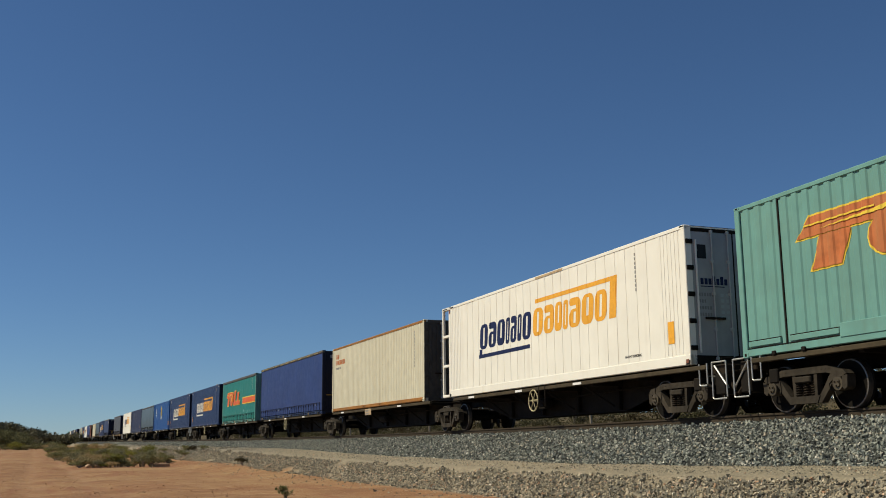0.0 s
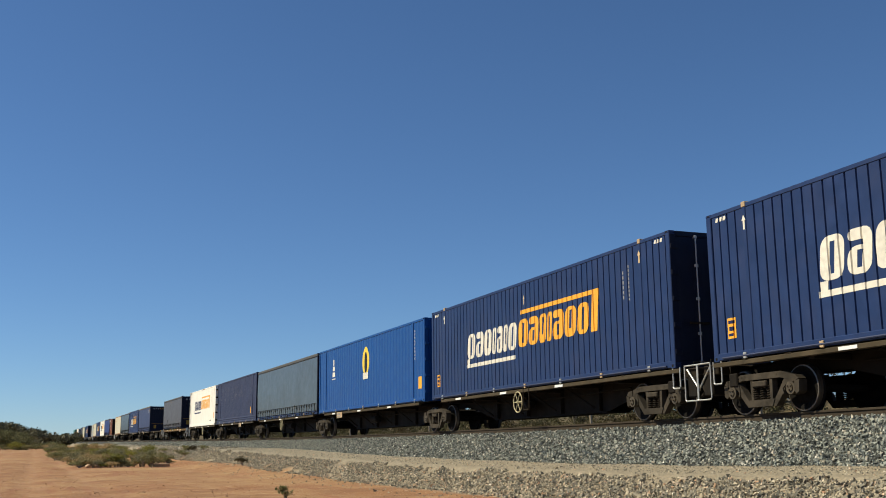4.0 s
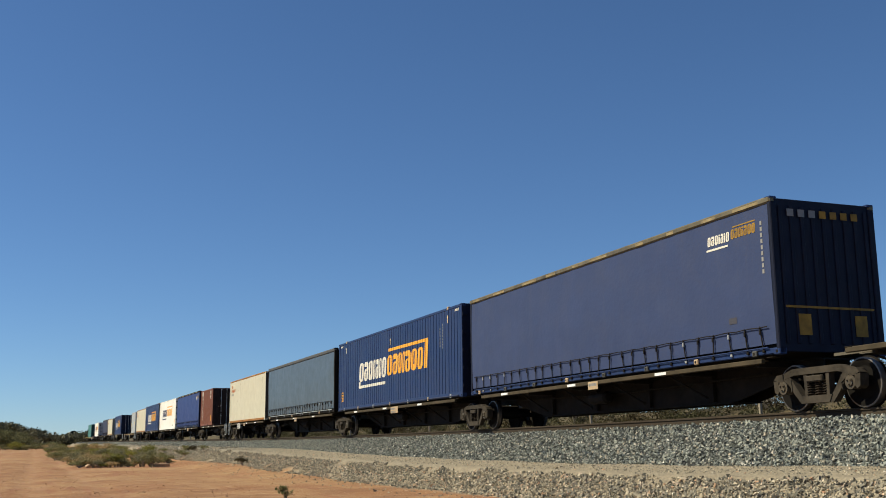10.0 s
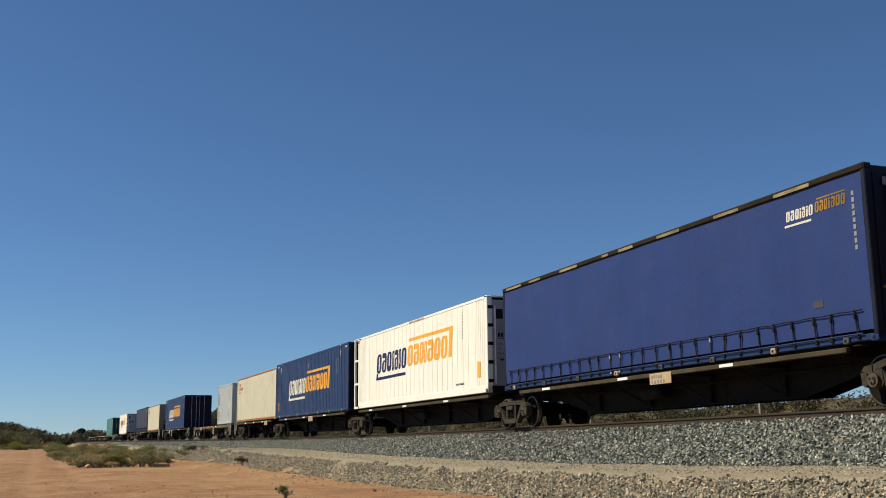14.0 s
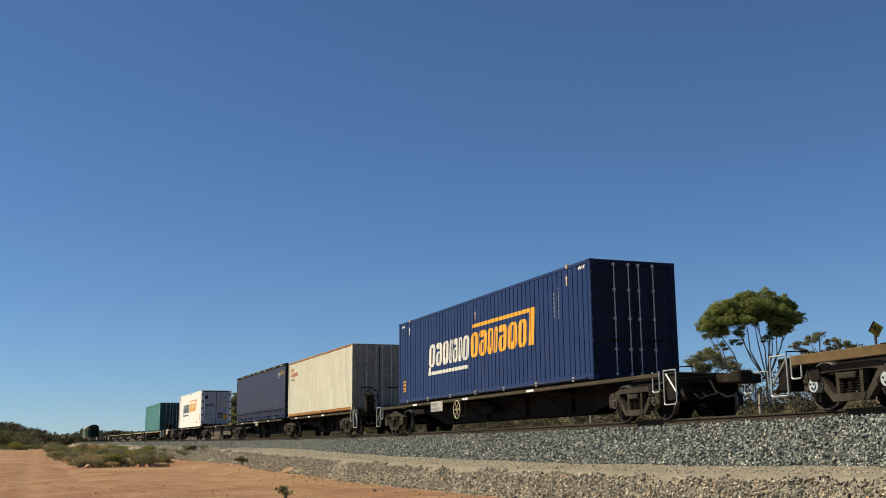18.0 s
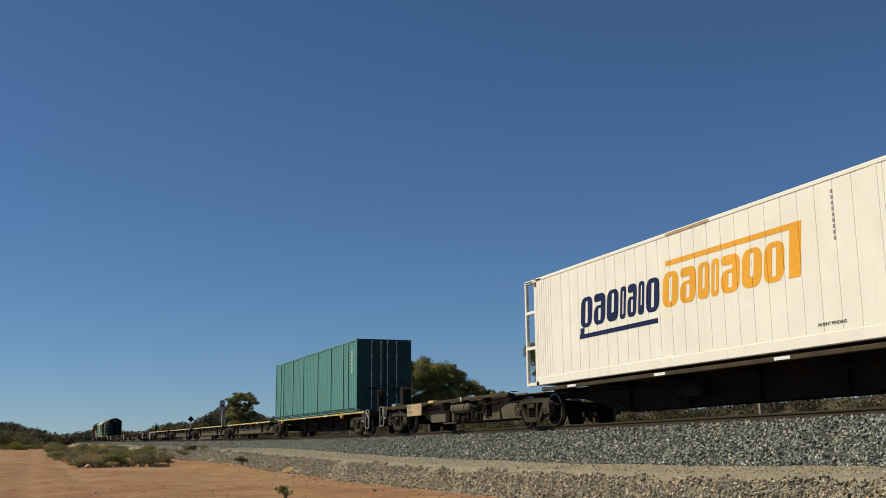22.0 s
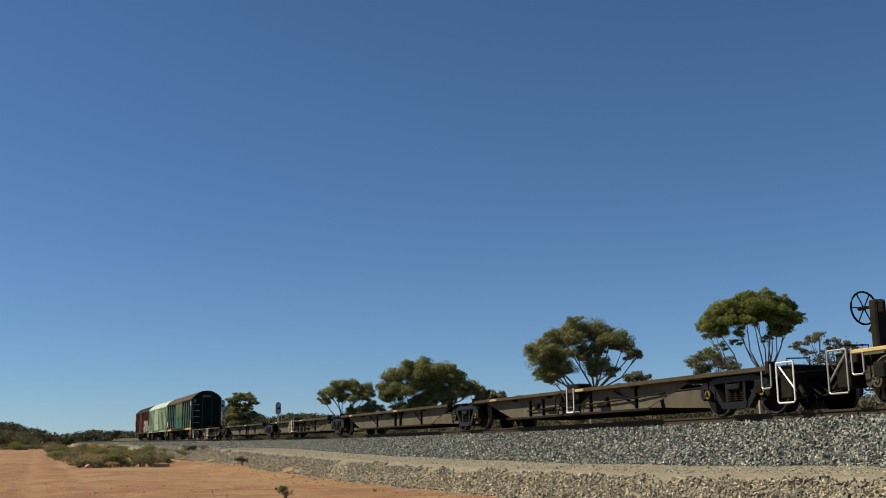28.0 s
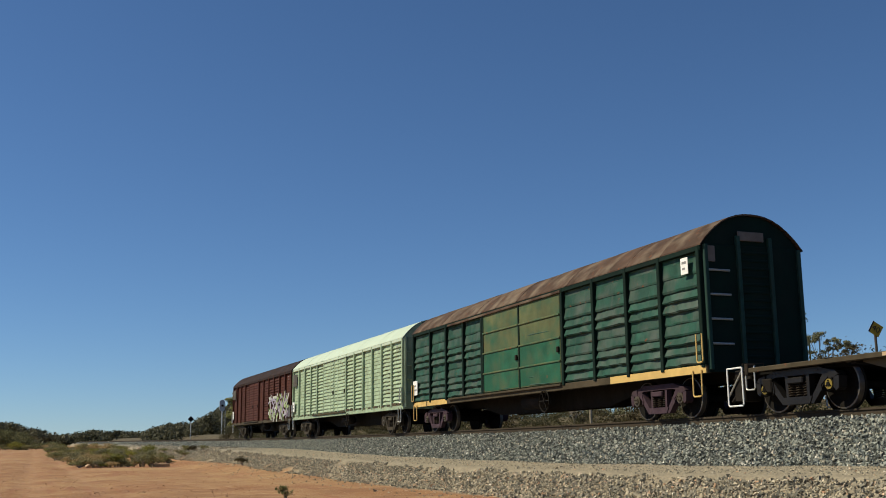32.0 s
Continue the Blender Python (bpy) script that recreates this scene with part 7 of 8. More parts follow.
    if body is VAN_GREEN:
        part("end_plate", Shell().soft_box(X + 0.008, X + 0.03, -HW + 0.12, -HW + 0.30, ze - 0.35, ze - 0.02, 0.01), BUFF_DIM, t, "scuffed grey plate")
    part("number_board", Shell().soft_box(X - 0.66, X - 0.40, y - 0.085, y - 0.072, ze - 0.55, ze - 0.20, 0.004) if body is VAN_GREEN else Shell().soft_box(-X + 0.2, -X + 1.1, y - 0.085, y - 0.07, ze - 0.9, ze - 0.3, 0.004), REFLECT if body is VAN_GREEN else DIM_GREY, t, "pale board with worn print" if body is VAN_GREEN else "dull grey board with worn print")
    part("board_print", Shell().box(X - 0.61, X - 0.45, y - 0.09, y - 0.0865, ze - 0.33, ze - 0.28).box(X - 0.6, X - 0.5, y - 0.09, y - 0.0865, ze - 0.45, ze - 0.41), INK_GREY, t)
    part("rear_board", Shell().soft_box(-X + 0.12, -X + 0.55, y - 0.085, y - 0.072, zb + 0.25, zb + 0.75, 0.004), REFLECT, t, "white board with worn print")
    part("board_print", Shell().box(-X + 0.18, -X + 0.48, y - 0.09, y - 0.0865, zb + 0.4, zb + 0.46).box(-X + 0.18, -X + 0.42, y - 0.09, y - 0.0865, zb + 0.55, zb + 0.6), INK_GREY, t)
    for x, way in ((X, 1), (-X, -1)):
        coupler(t, x - way * 0.3, way)
        for side in (-1, 1):
            part("shunter_step", u_step(x - way * 0.3, side * 1.295, zb - 0.62, zb - 0.1, 0.3), CREAM_SILL if body is VAN_GREEN else GALV, t, "bent bar step")
            part("grab_rail", u_step(x - way * 0.12, side * 1.33, zb + 0.05, zb + 0.62, 0.2), CREAM_SILL if body is VAN_GREEN else GALV, t)
    mid = (uL + uR) / 2
    for u in us:
        bogie(t, u - mid, bogie_label, frames="mauve_frame" if body is VAN_GREEN else "")
    on_train(t, mid)
    return t, X


def place_vans():
    rows = [(2.92, 3.22, 0.35), (2.62, 2.92, 0.7), (2.40, 2.60, 1.0), (2.18, 2.38, 1.0), (1.94, 2.15, 0.35), (1.68, 1.93, 0.7), (1.48, 1.67, 1.0), (1.27, 1.46, 1.0), (1.05, 1.25, 1.0)]
    X = 8.8
    bays = [-X + 0.06, -7.05, -5.55, -4.05, -2.55, 2.68, 4.3, 5.84, 7.24, X - 0.08]
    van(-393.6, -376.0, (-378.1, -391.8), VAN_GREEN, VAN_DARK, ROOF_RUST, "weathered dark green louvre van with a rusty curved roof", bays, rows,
        [(-X + 0.05, -X + 1.35), (-X + 1.45, -X + 3.3), (5.0, X - 0.02)], (-2.48, 2.58), (DOOR_OLIVE, DOOR_GREEN), "mauve-tinted freight bogie", 0.085)
    fine = [(1.06 + k * 0.148, 1.06 + k * 0.148 + 0.135, 1.0) for k in range(15)]
    X = (412.48 - 394.73) / 2
    bays = [-X + 0.06] + [-X + 0.06 + (2 * X - 0.12) * k / 14 for k in range(1, 14)] + [X - 0.06]
    pale, X = van(-412.48, -394.73, (-396.7, -410.2), VAN_PALE, VAN_PALE, PALE_ROOF, "pale green louvre van with a curved roof and grimy lower edge", bays, fine, [], (bays[5], bays[8]), (VAN_PALE, None), "dusty freight bogie", 0.045)
    X = (430.4 - 412.88) / 2
    bays = [-X + 0.06] + [-X + 0.06 + (2 * X - 0.12) * k / 12 for k in range(1, 12)] + [X - 0.06]
    brown, X = van(-430.4, -412.88, (-415.3, -427.5), VAN_BROWN, VAN_BROWN, ROOF_BROWN, "oxide brown louvre van with a patch of graffiti", bays, fine, [], (bays[4], bays[6]), (VAN_BROWN, None), "dusty freight bogie", 0.045)
    rng = random.Random(11)
    for k in range(3):
        p = []
        for _ in range(26):
            x, z = rng.uniform(X - 5.2, X - 0.4), rng.uniform(1.1, 2.2)
            a = rng.uniform(0, math.pi)
            w, h = rng.uniform(0.2, 0.5), rng.uniform(0.05, 0.11)
            c, q = math.cos(a), math.sin(a)
            p.append([(x + w * c - h * q, z + (w * q + h * c) * 0.8), (x - w * c - h * q, z + (-w * q + h * c) * 0.8), (x - w * c + h * q, z + (-w * q - h * c) * 0.8), (x + w * c + h * q, z + (w * q - h * c) * 0.8)])
        part("graffiti", paint(p, None, -1.335 - 0.004 * k), TAG_INKS[k], brown, "smeared graffiti strokes")


place_vans()


# ---- trees, scrub, signs ----
def leaf_material(name, stops):
    m = bpy.data.materials.new(name)
    m.use_nodes = True
    stone_material(m, stops)
    nt = m.node_tree
    b = nt.nodes["Principled BSDF"]
    b.inputs["Roughness"].default_value = 0.7
    b.inputs["Specular IOR Level"].default_value = 0.2
    tr = nt.nodes.new("ShaderNodeBsdfTranslucent")
    nt.links.new(b.inputs["Base Color"].links[0].from_socket, tr.inputs["Color"])
    mx = nt.nodes.new("ShaderNodeMixShader")
    mx.inputs[0].default_value = 0.28
    nt.links.new(b.outputs[0], mx.inputs[1])
    nt.links.new(tr.outputs[0], mx.inputs[2])
    nt.links.new(mx.outputs[0], nt.nodes["Material Output"].inputs["Surface"])
    return m


GUM = leaf_material("gum_leaves", [(0, (0.12, 0.128, 0.045)), (0.4, (0.195, 0.20, 0.068)), (0.75, (0.28, 0.27, 0.095)), (1, (0.38, 0.355, 0.16))])
GUM_BRIGHT = leaf_material("bright_gum_leaves", [(0, (0.085, 0.105, 0.026)), (0.4, (0.165, 0.195, 0.040)), (0.75, (0.255, 0.275, 0.060)), (1, (0.40, 0.385, 0.12))])
GUM_GREY = leaf_material("grey_gum_leaves", [(0, (0.11, 0.115, 0.065)), (0.5, (0.18, 0.18, 0.10)), (1, (0.29, 0.27, 0.17))])
GUM_DARK = leaf_material("dark_gum_leaves", [(0, (0.050, 0.052, 0.030)), (0.5, (0.085, 0.085, 0.050)), (1, (0.145, 0.135, 0.085))])
ROAD_GUM = leaf_material("roadside_gum_leaves", [(0, (0.060, 0.068, 0.026)), (0.5, (0.115, 0.118, 0.050)), (1, (0.20, 0.185, 0.095))])
SALTBUSH = leaf_material("saltbush_leaves", [(0, (0.095, 0.105, 0.035)), (0.5, (0.18, 0.18, 0.072)), (1, (0.31, 0.275, 0.14))])
YELLOW_BUSH = leaf_material("yellow_green_leaves", [(0, (0.11, 0.125, 0.018)), (0.5, (0.20, 0.205, 0.032)), (1, (0.32, 0.285, 0.075))])
STRAW = leaf_material("straw_tufts", [(0, (0.22, 0.15, 0.06)), (0.5, (0.36, 0.27, 0.12)), (1, (0.5, 0.40, 0.22))])
OLIVE_SCRUB = leaf_material("grey_olive_scrub_leaves", [(0, (0.040, 0.040, 0.018)), (0.5, (0.074, 0.072, 0.034)), (1, (0.13, 0.122, 0.066))])
DRY = leaf_material("dry_scrub_leaves", [(0, (0.036, 0.029, 0.013)), (0.5, (0.058, 0.046, 0.021)), (1, (0.095, 0.075, 0.038))])
BARK = mat("smooth_gum_bark", (0.29, 0.24, 0.185), 0.8, vary=0.35, grain=4.0, dirt=0.4, dirt_color=(0.10, 0.075, 0.055))
ACROSS = Vector((0.358, 0.934, 0.0))
AWAY = Vector((-0.934, 0.358, 0.0))


def leaves_mesh(name, clumps, per, size, material, seed, flat=0.8, droop=0.3, tuft=0.42):
    """Leaf blades on the skins of small tufts that make up each clump; blades lie mostly along the skin. clumps: centre, radius."""
    rng = np.random.default_rng(seed)
    V = []
    for (cx, cy, cz), r in clumps:
        k = max(8, int(25 * min(1.8, r)))
        t = rng.normal(size=(k, 3))
        t[:, 2] = np.where(t[:, 2] < -0.3, -0.5 * t[:, 2], t[:, 2])
        t /= np.linalg.norm(t, axis=1, keepdims=True)
        t *= r * rng.uniform(0.25, 0.82, (k, 1))
        rad = r * tuft * rng.uniform(0.6, 1.25, k)
        n = int(per * r * r)
        pick = rng.integers(0, k, n)
        d = rng.normal(size=(n, 3))
        d /= np.linalg.norm(d, axis=1, keepdims=True)
        c = np.array([cx, cy, cz]) + (t[pick] + d * (rad[pick] * rng.uniform(0.72, 1.06, n))[:, None] * np.array([1.15, 1.15, 0.85])) * np.array([1, 1, flat])
        nrm = d + 0.42 * rng.normal(size=(n, 3)) + np.array([0, 0, 0.25])
        nrm /= np.linalg.norm(nrm, axis=1, keepdims=True)
        a = rng.normal(size=(n, 3))
        a[:, 2] -= droop
        if droop < 0:
            a[:, 2] = np.abs(a[:, 2])
        a -= nrm * (a * nrm).sum(1, keepdims=True)
        a /= np.linalg.norm(a, axis=1, keepdims=True)
        b = np.cross(nrm, a)
        L = size * rng.uniform(0.6, 1.3, (n, 1))
        a, b = a * L, b * L * 0.40
        V.append(np.stack([c - a - b, c - a + b, c + a], 1))
    V = np.concatenate(V).reshape(-1, 3)
    m = len(V) // 3
    me = bpy.data.meshes.new(name)
    me.vertices.add(len(V))
    me.vertices.foreach_set("co", V.ravel())
    me.loops.add(len(V))
    me.loops.foreach_set("vertex_index", np.arange(len(V), dtype=np.int32))
    me.polygons.add(m)
    me.polygons.foreach_set("loop_start", np.arange(0, len(V), 3, dtype=np.int32))
    me.update(calc_edges=True)
    me.shade_flat()
    me.materials.append(material)
    return me


def tree(label, x, y, clumps, leaf, seed, per=6600, size=0.036, forks=((0.0, 0.35),), bark_r=0.16, lean=0.0, limb_every=2, skirt=0, split=0.55):
    """Gum tree: trunk and forked limbs to each leaf clump. clumps: across, height, radius, in metres from the foot."""
    rng = random.Random(seed)
    t = thing("gum_tree", label, "tree", "trees behind the line")
    zg = ground_z(x, y) - 0.1
    foot_p = Vector((x, y, zg))
    wide = [c[0] for c in clumps]
    base = min(c[1] for c in clumps)
    clumps = clumps + [(rng.uniform(0.8 * min(wide), 0.8 * max(wide)), base - rng.uniform(0.1, 0.9), rng.uniform(0.4, 0.65)) for _ in range(skirt)]
    pts = []
    for a, h, r in clumps:
        for k in range(2):
            dep = rng.uniform(-1, 1) * (1.2 + 0.5 * r) if k else rng.uniform(-0.4, 0.4)
            sc = 1.0 if k == 0 else 0.8
            pts.append((foot_p + ACROSS * (a * sc) + AWAY * dep + Vector((0, 0, h - zg - (0.15 if k else 0))), r * sc * 1.05))
    for a, h, r in clumps:
        for k in range(5):
            w = rng.uniform(0, 6.28)
            q = foot_p + ACROSS * (a + r * 0.72 * math.cos(w)) + AWAY * rng.uniform(-1.0, 1.0) + Vector((0, 0, h - zg + r * 0.55 * math.sin(w)))
            pts.append((q, r * rng.uniform(0.42, 0.62)))
    low = min(c[1] for c in clumps) - zg
    fork_h = max(0.6, low * split)
    joints = []
    trunk = Shell()
    for j, (off, share) in enumerate(forks):
        p0 = foot_p + ACROSS * (off * 0.3)
        p1 = foot_p + ACROSS * (off * 0.7 + lean * 0.3) + Vector((0, 0, fork_h * 0.6))
        p2 = foot_p + ACROSS * (off + lean) + Vector((0, 0, fork_h * (1.0 + 0.2 * j)))
        trunk.tube([p0, p1, p2], [bark_r, bark_r * 0.8, bark_r * 0.65], 8)
        joints.append(p2)
    part("trunk", trunk, BARK, t, "forked pale-barked trunk")
    for i, (p, r) in enumerate(pts):
        if i % limb_every or i >= 2 * len(clumps):
            continue
        j = min(joints, key=lambda q: (q - p).length)
        mid = j.lerp(p, 0.5) + ACROSS * rng.uniform(-0.35, 0.35) + Vector((0, 0, rng.uniform(-0.14, 0.10) * (p - j).length))
        end = p + Vector((0, 0, r * 0.2))
        limb = Shell().tube([j, mid, end], [bark_r * 0.38, bark_r * 0.26, bark_r * 0.1], 6)
        for _ in range(4):
            tip = p + Vector((rng.uniform(-1, 1), rng.uniform(-1, 1), rng.uniform(-0.3, 0.8))) * r * 0.9
            limb.tube([mid.lerp(end, rng.uniform(0.3, 0.9)), tip], [bark_r * 0.16, bark_r * 0.05], 4)
        part("limb", limb, BARK, t)
    part("crown", leaves_mesh("crown", [((p.x, p.y, p.z), r) for p, r in pts], per, size, leaf, seed, flat=0.92), None, t, "open leafy crown")
    return t


DEAD_WOOD = mat("bleached_dead_wood", (0.36, 0.32, 0.26), 0.85, vary=0.25, grain=12.0)


def place_trees():
    tree("spreading olive gum tree with an open crown", -51.2, 28.4, [(-2.56, 4.46, 0.86), (-1.48, 5.65, 0.99), (-0.8, 6.31, 0.8), (0.31, 6.17, 0.86), (1.3, 5.71, 0.8), (1.97, 5.4, 0.62), (2.53, 4.94, 0.37), (-1.73, 4.08, 0.8), (-2.87, 5.13, 0.8), (-0.25, 4.97, 0.7), (0.43, 4.2, 0.75), (1.23, 3.9, 0.42), (-1.94, 4.9, 0.8), (-2.25, 3.7, 0.49), (-3.05, 5.0, 0.6), (-2.7, 3.75, 0.5), (2.7, 4.75, 0.33), (0.5, 5.2, 0.6)],
         GUM, 21, per=5600, size=0.039, forks=((-0.3, 1), (0.25, 1)))
    tree("umbrella-shaped green gum tree with bare fanned stems", -43.7, 34.05, [(dx, h + 0.2, r) for dx, h, r in [(-2.31, 5.83, 0.62), (-1.52, 6.38, 0.73), (-0.68, 6.64, 0.73), (0.31, 6.71, 0.73), (1.15, 6.34, 0.7), (1.69, 5.98, 0.51), (-2.65, 5.34, 0.45), (-1.94, 5.42, 0.51), (-1.15, 5.76, 0.56), (-0.11, 6.03, 0.62), (0.87, 5.79, 0.51), (1.1, 5.32, 0.48), (0.59, 4.97, 0.24), (-0.96, 5.26, 0.3), (-0.2, 6.4, 0.7), (-1.0, 6.1, 0.7), (0.7, 6.2, 0.7), (-1.8, 5.95, 0.6), (1.35, 5.75, 0.5), (0.2, 6.5, 0.75), (-2.4, 5.55, 0.5), (1.85, 5.75, 0.45), (1.5, 5.4, 0.4), (0.95, 6.55, 0.6), (-0.3, 6.75, 0.6), (1.45, 6.2, 0.5), (-2.0, 4.55, 0.24), (-1.3, 4.75, 0.22), (-2.6, 4.25, 0.26), (-1.95, 6.12, 0.6), (-1.25, 6.5, 0.62), (-2.35, 5.7, 0.5)]],
         GUM_BRIGHT, 22, per=7600, size=0.036, forks=((-0.75, 1), (-0.1, 1), (0.3, 1)), bark_r=0.12, limb_every=4, split=0.40)
    tree("low grey-green gum tree", -64.3, 45.5, [(-0.89, 6.04, 0.65), (0.0, 6.31, 0.73), (0.93, 5.9, 0.73), (1.75, 5.57, 0.57), (-0.49, 5.52, 0.65)], GUM_GREY, 23, per=2600, size=0.06)
    tree("thin flat-topped grey gum tree", -61.3, 53.4, [(-1.83, 7.1, 0.38), (-1.01, 7.45, 0.42), (-0.3, 7.7, 0.44), (0.81, 7.35, 0.40), (1.7, 7.05, 0.38), (2.3, 6.8, 0.32), (0.41, 6.8, 0.30), (-1.3, 6.6, 0.32)], GUM_GREY, 24, per=2600, size=0.06)
    tree("broad dense olive gum tree", -76.6, 27.6, [(-2.38, 4.55, 0.95), (-1.95, 5.47, 0.95), (-0.87, 6.01, 0.95), (0.43, 6.12, 0.95), (1.73, 5.98, 0.95), (2.6, 5.41, 0.87), (3.03, 4.48, 0.78), (-0.22, 4.94, 1.04), (1.08, 4.93, 1.13), (-1.3, 4.32, 0.87), (1.95, 4.15, 0.87), (-2.81, 3.91, 0.61), (0.22, 3.87, 0.87), (3.7, 4.7, 0.75), (4.2, 4.2, 0.55), (0.4, 5.6, 0.95)],
         GUM, 25, per=4300, size=0.055, forks=((-0.5, 1), (0.5, 1)), skirt=9)
    tree("small rounded olive gum tree", -86.6, 24.3, [(-1.33, 4.9, 0.76), (-0.48, 5.35, 0.76), (0.57, 5.48, 0.76), (1.62, 5.19, 0.76), (2.1, 4.62, 0.57), (-0.14, 4.56, 0.67), (1.05, 4.4, 0.67), (-1.71, 4.3, 0.48), (2.24, 3.78, 0.57), (2.95, 3.5, 0.55)], GUM, 26, per=5400, size=0.047, skirt=6)
    tree("slim gum tree with a pale trunk", -110.1, 19.8, [(-0.99, 5.43, 0.58), (-0.29, 5.82, 0.64), (0.58, 5.81, 0.64), (1.29, 5.4, 0.53), (-0.58, 4.73, 0.58), (0.58, 4.72, 0.64), (1.17, 3.97, 0.53), (-0.99, 3.99, 0.58)], GUM, 27, per=4600, size=0.052, skirt=5)
    tree("low dark gum thicket", -112.6, 47.5, [(-0.97, 7.02, 0.91), (0.32, 6.81, 0.78), (1.62, 6.35, 0.78), (2.92, 6.33, 0.65), (0.5, 5.8, 0.9), (2.0, 5.4, 0.8)], GUM_GREY, 28, per=800, size=0.16)
    tree("far rounded gum tree", -114.7, 70.5, [(-1.06, 8.91, 0.7), (0.0, 9.17, 0.7), (1.06, 8.88, 0.56), (0.0, 8.2, 0.7)], GUM_GREY, 29, per=800, size=0.16)


def bush(x, y, w, h, leaf, seed, label):
    rng = random.Random(seed)
    t = thing("bush", label, "bush", "low bushes beside the track")
    z = ground_z(x, y)
    stems = Shell()
    cl = []
    for _ in range(7):
        a, r = rng.uniform(0, 6.28), rng.uniform(0.05, 0.42) * w
        p = Vector((x + r * math.cos(a), y + r * math.sin(a), z + h * rng.uniform(0.35, 0.75)))
        stems.tube([(x + rng.uniform(-0.05, 0.05), y, z - 0.05), tuple(Vector((x, y, z + h * 0.3)).lerp(p, 0.4)), tuple(p)], [0.02, 0.014, 0.006], 4)
        cl.append(((p.x, p.y, p.z), 0.28 * w + 0.12 * h))
    part("woody_base", stems, BARK, t)
    part("foliage", leaves_mesh("foliage", cl, 1000 / max(0.35, w), 0.024 + 0.015 * w, leaf, seed, flat=min(1.0, h / w), droop=-0.3), None, t)
    return t


def place_bushes():
    rng = random.Random(4)
    bush(-66.0, 9.0, 0.8, 0.40, DRY, 40, "dark dry bush at the foot of the gravel bank")
    bush(-45.2, 8.25, 0.6, 0.42, DRY, 43, "small dry brown bush at the foot of the gravel bank")
    bush(-21.1, 4.72, 0.34, 0.30, SALTBUSH, 41, "tiny grey-green bush on bare earth")
    bush(-56.0, 5.6, 0.9, 0.85, SALTBUSH, 42, "grey-green bush beside a fallen plank")
    for k in range(205):                      # patch of low scrub between the dirt road and the bank
        x = -57 - 110 * rng.random() ** 1.4
        d = -x
        lo = 2.1 - 0.9 * smooth(58, 105, d) + 0.4 * smooth(105, 165, d)
        y = lo + rng.random() ** 1.25 * (8.3 - lo) * (0.55 + 0.45 * smooth(57, 66, d))
        f = (d - 57) / 110
        kind = rng.random()
        w = rng.uniform(0.42, 1.15) * (1 + 0.7 * f)
        leaf, label = (SALTBUSH, "low olive saltbush clump on red earth") if kind < 0.45 else (YELLOW_BUSH, "low yellow-green bush on red earth") if kind < 0.62 else (GUM_GREY, "low grey-green bush on red earth") if kind < 0.85 else (STRAW, "dry straw-coloured tuft on red earth")
        bush(x, y, w, w * rng.uniform(0.28, 0.85), leaf, 50 + k, label)
    for k in range(13):                       # low bushes before the roadside trees
        x = -195 - 25 * rng.random()
        y = x * -math.tan(radians(rng.uniform(-1.9, 0.2)))
        w = rng.uniform(1.0, 2.4)
        bush(x, y, w, w * rng.uniform(0.4, 0.7), YELLOW_BUSH if k % 3 == 0 else SALTBUSH, 300 + k, "low yellow-green bush beside the dirt road" if k % 3 == 0 else "low olive bush beside the dirt road")
    for k in range(9):
        x = -50 - 45 * rng.random()
        bush(x, 8.2 + rng.random(), 0.5 + 0.3 * rng.random(), 0.35, SALTBUSH, 90 + k, "small grass tuft on the gravel bank")
    s = Shell().soft_box(-0.13, 0.13, -0.43, 0.43, 0.0, 0.20, 0.03)
    ob = tagged(new("timber_sleeper", s.mesh("timber_sleeper", mat("grey_timber", (0.42, 0.31, 0.19), 0.9, vary=0.3, grain=12.0))), "weathered timber sleeper lying on the earth", "timber")
    ob.location = (-58.5, 6.35, ground_z(-58.5, 6.35))
    ob.rotation_euler = (0, 0, 0.15)
    for k, (x, y, r) in enumerate(((-58.0, 2.6, 0.16), (-58.4, 3.0, 0.14), (-57.6, 3.2, 0.12), (-100, 8.8, 0.16))):
        me = bpy.data.meshes.new("boulder")
        bm = bmesh.new()
        bmesh.ops.create_icosphere(bm, subdivisions=2, radius=r)
        for v in bm.verts:
            v.co *= 1 + 0.35 * noise.noise(v.co * 4 + Vector((k, 0, 0)))
            v.co.z *= 0.7
        bm.to_mesh(me)
        bm.free()
        me.materials.append(PEBBLE)
        ob = tagged(new("boulder", me), "pale rounded stone lying on the earth", "stone", "pale stones on the earth")
        ob.location = (x, y, ground_z(x, y) + r * 0.4)


def dead_shrub(x, y, h, seed):
    """A leafless shrub: pale twigs that fan from the root."""
    rng = random.Random(seed)
    t = thing("dead_shrub", "bare pale-twigged dead shrub behind the line", "shrub", "dead shrubs")
    z = ground_z(x, y) - 0.05
    for _ in range(9):
        stem = Shell()
        a, lean = rng.uniform(0, 6.28), rng.uniform(0.15, 0.6)
        p = Vector((x, y, z))
        q = p + Vector((math.cos(a) * lean, math.sin(a) * lean, 1.0)) * h * rng.uniform(0.4, 0.6)
        stem.tube([p, q], [0.02, 0.012], 5)
        for _ in range(6):
            r = q + Vector((rng.uniform(-0.5, 0.5), rng.uniform(-0.5, 0.5), rng.uniform(0.2, 0.7))) * h * 0.7
            stem.tube([p.lerp(q, rng.uniform(0.5, 1.0)), r], [0.010, 0.004], 4)
        part("stem", stem, DEAD_WOOD, t)


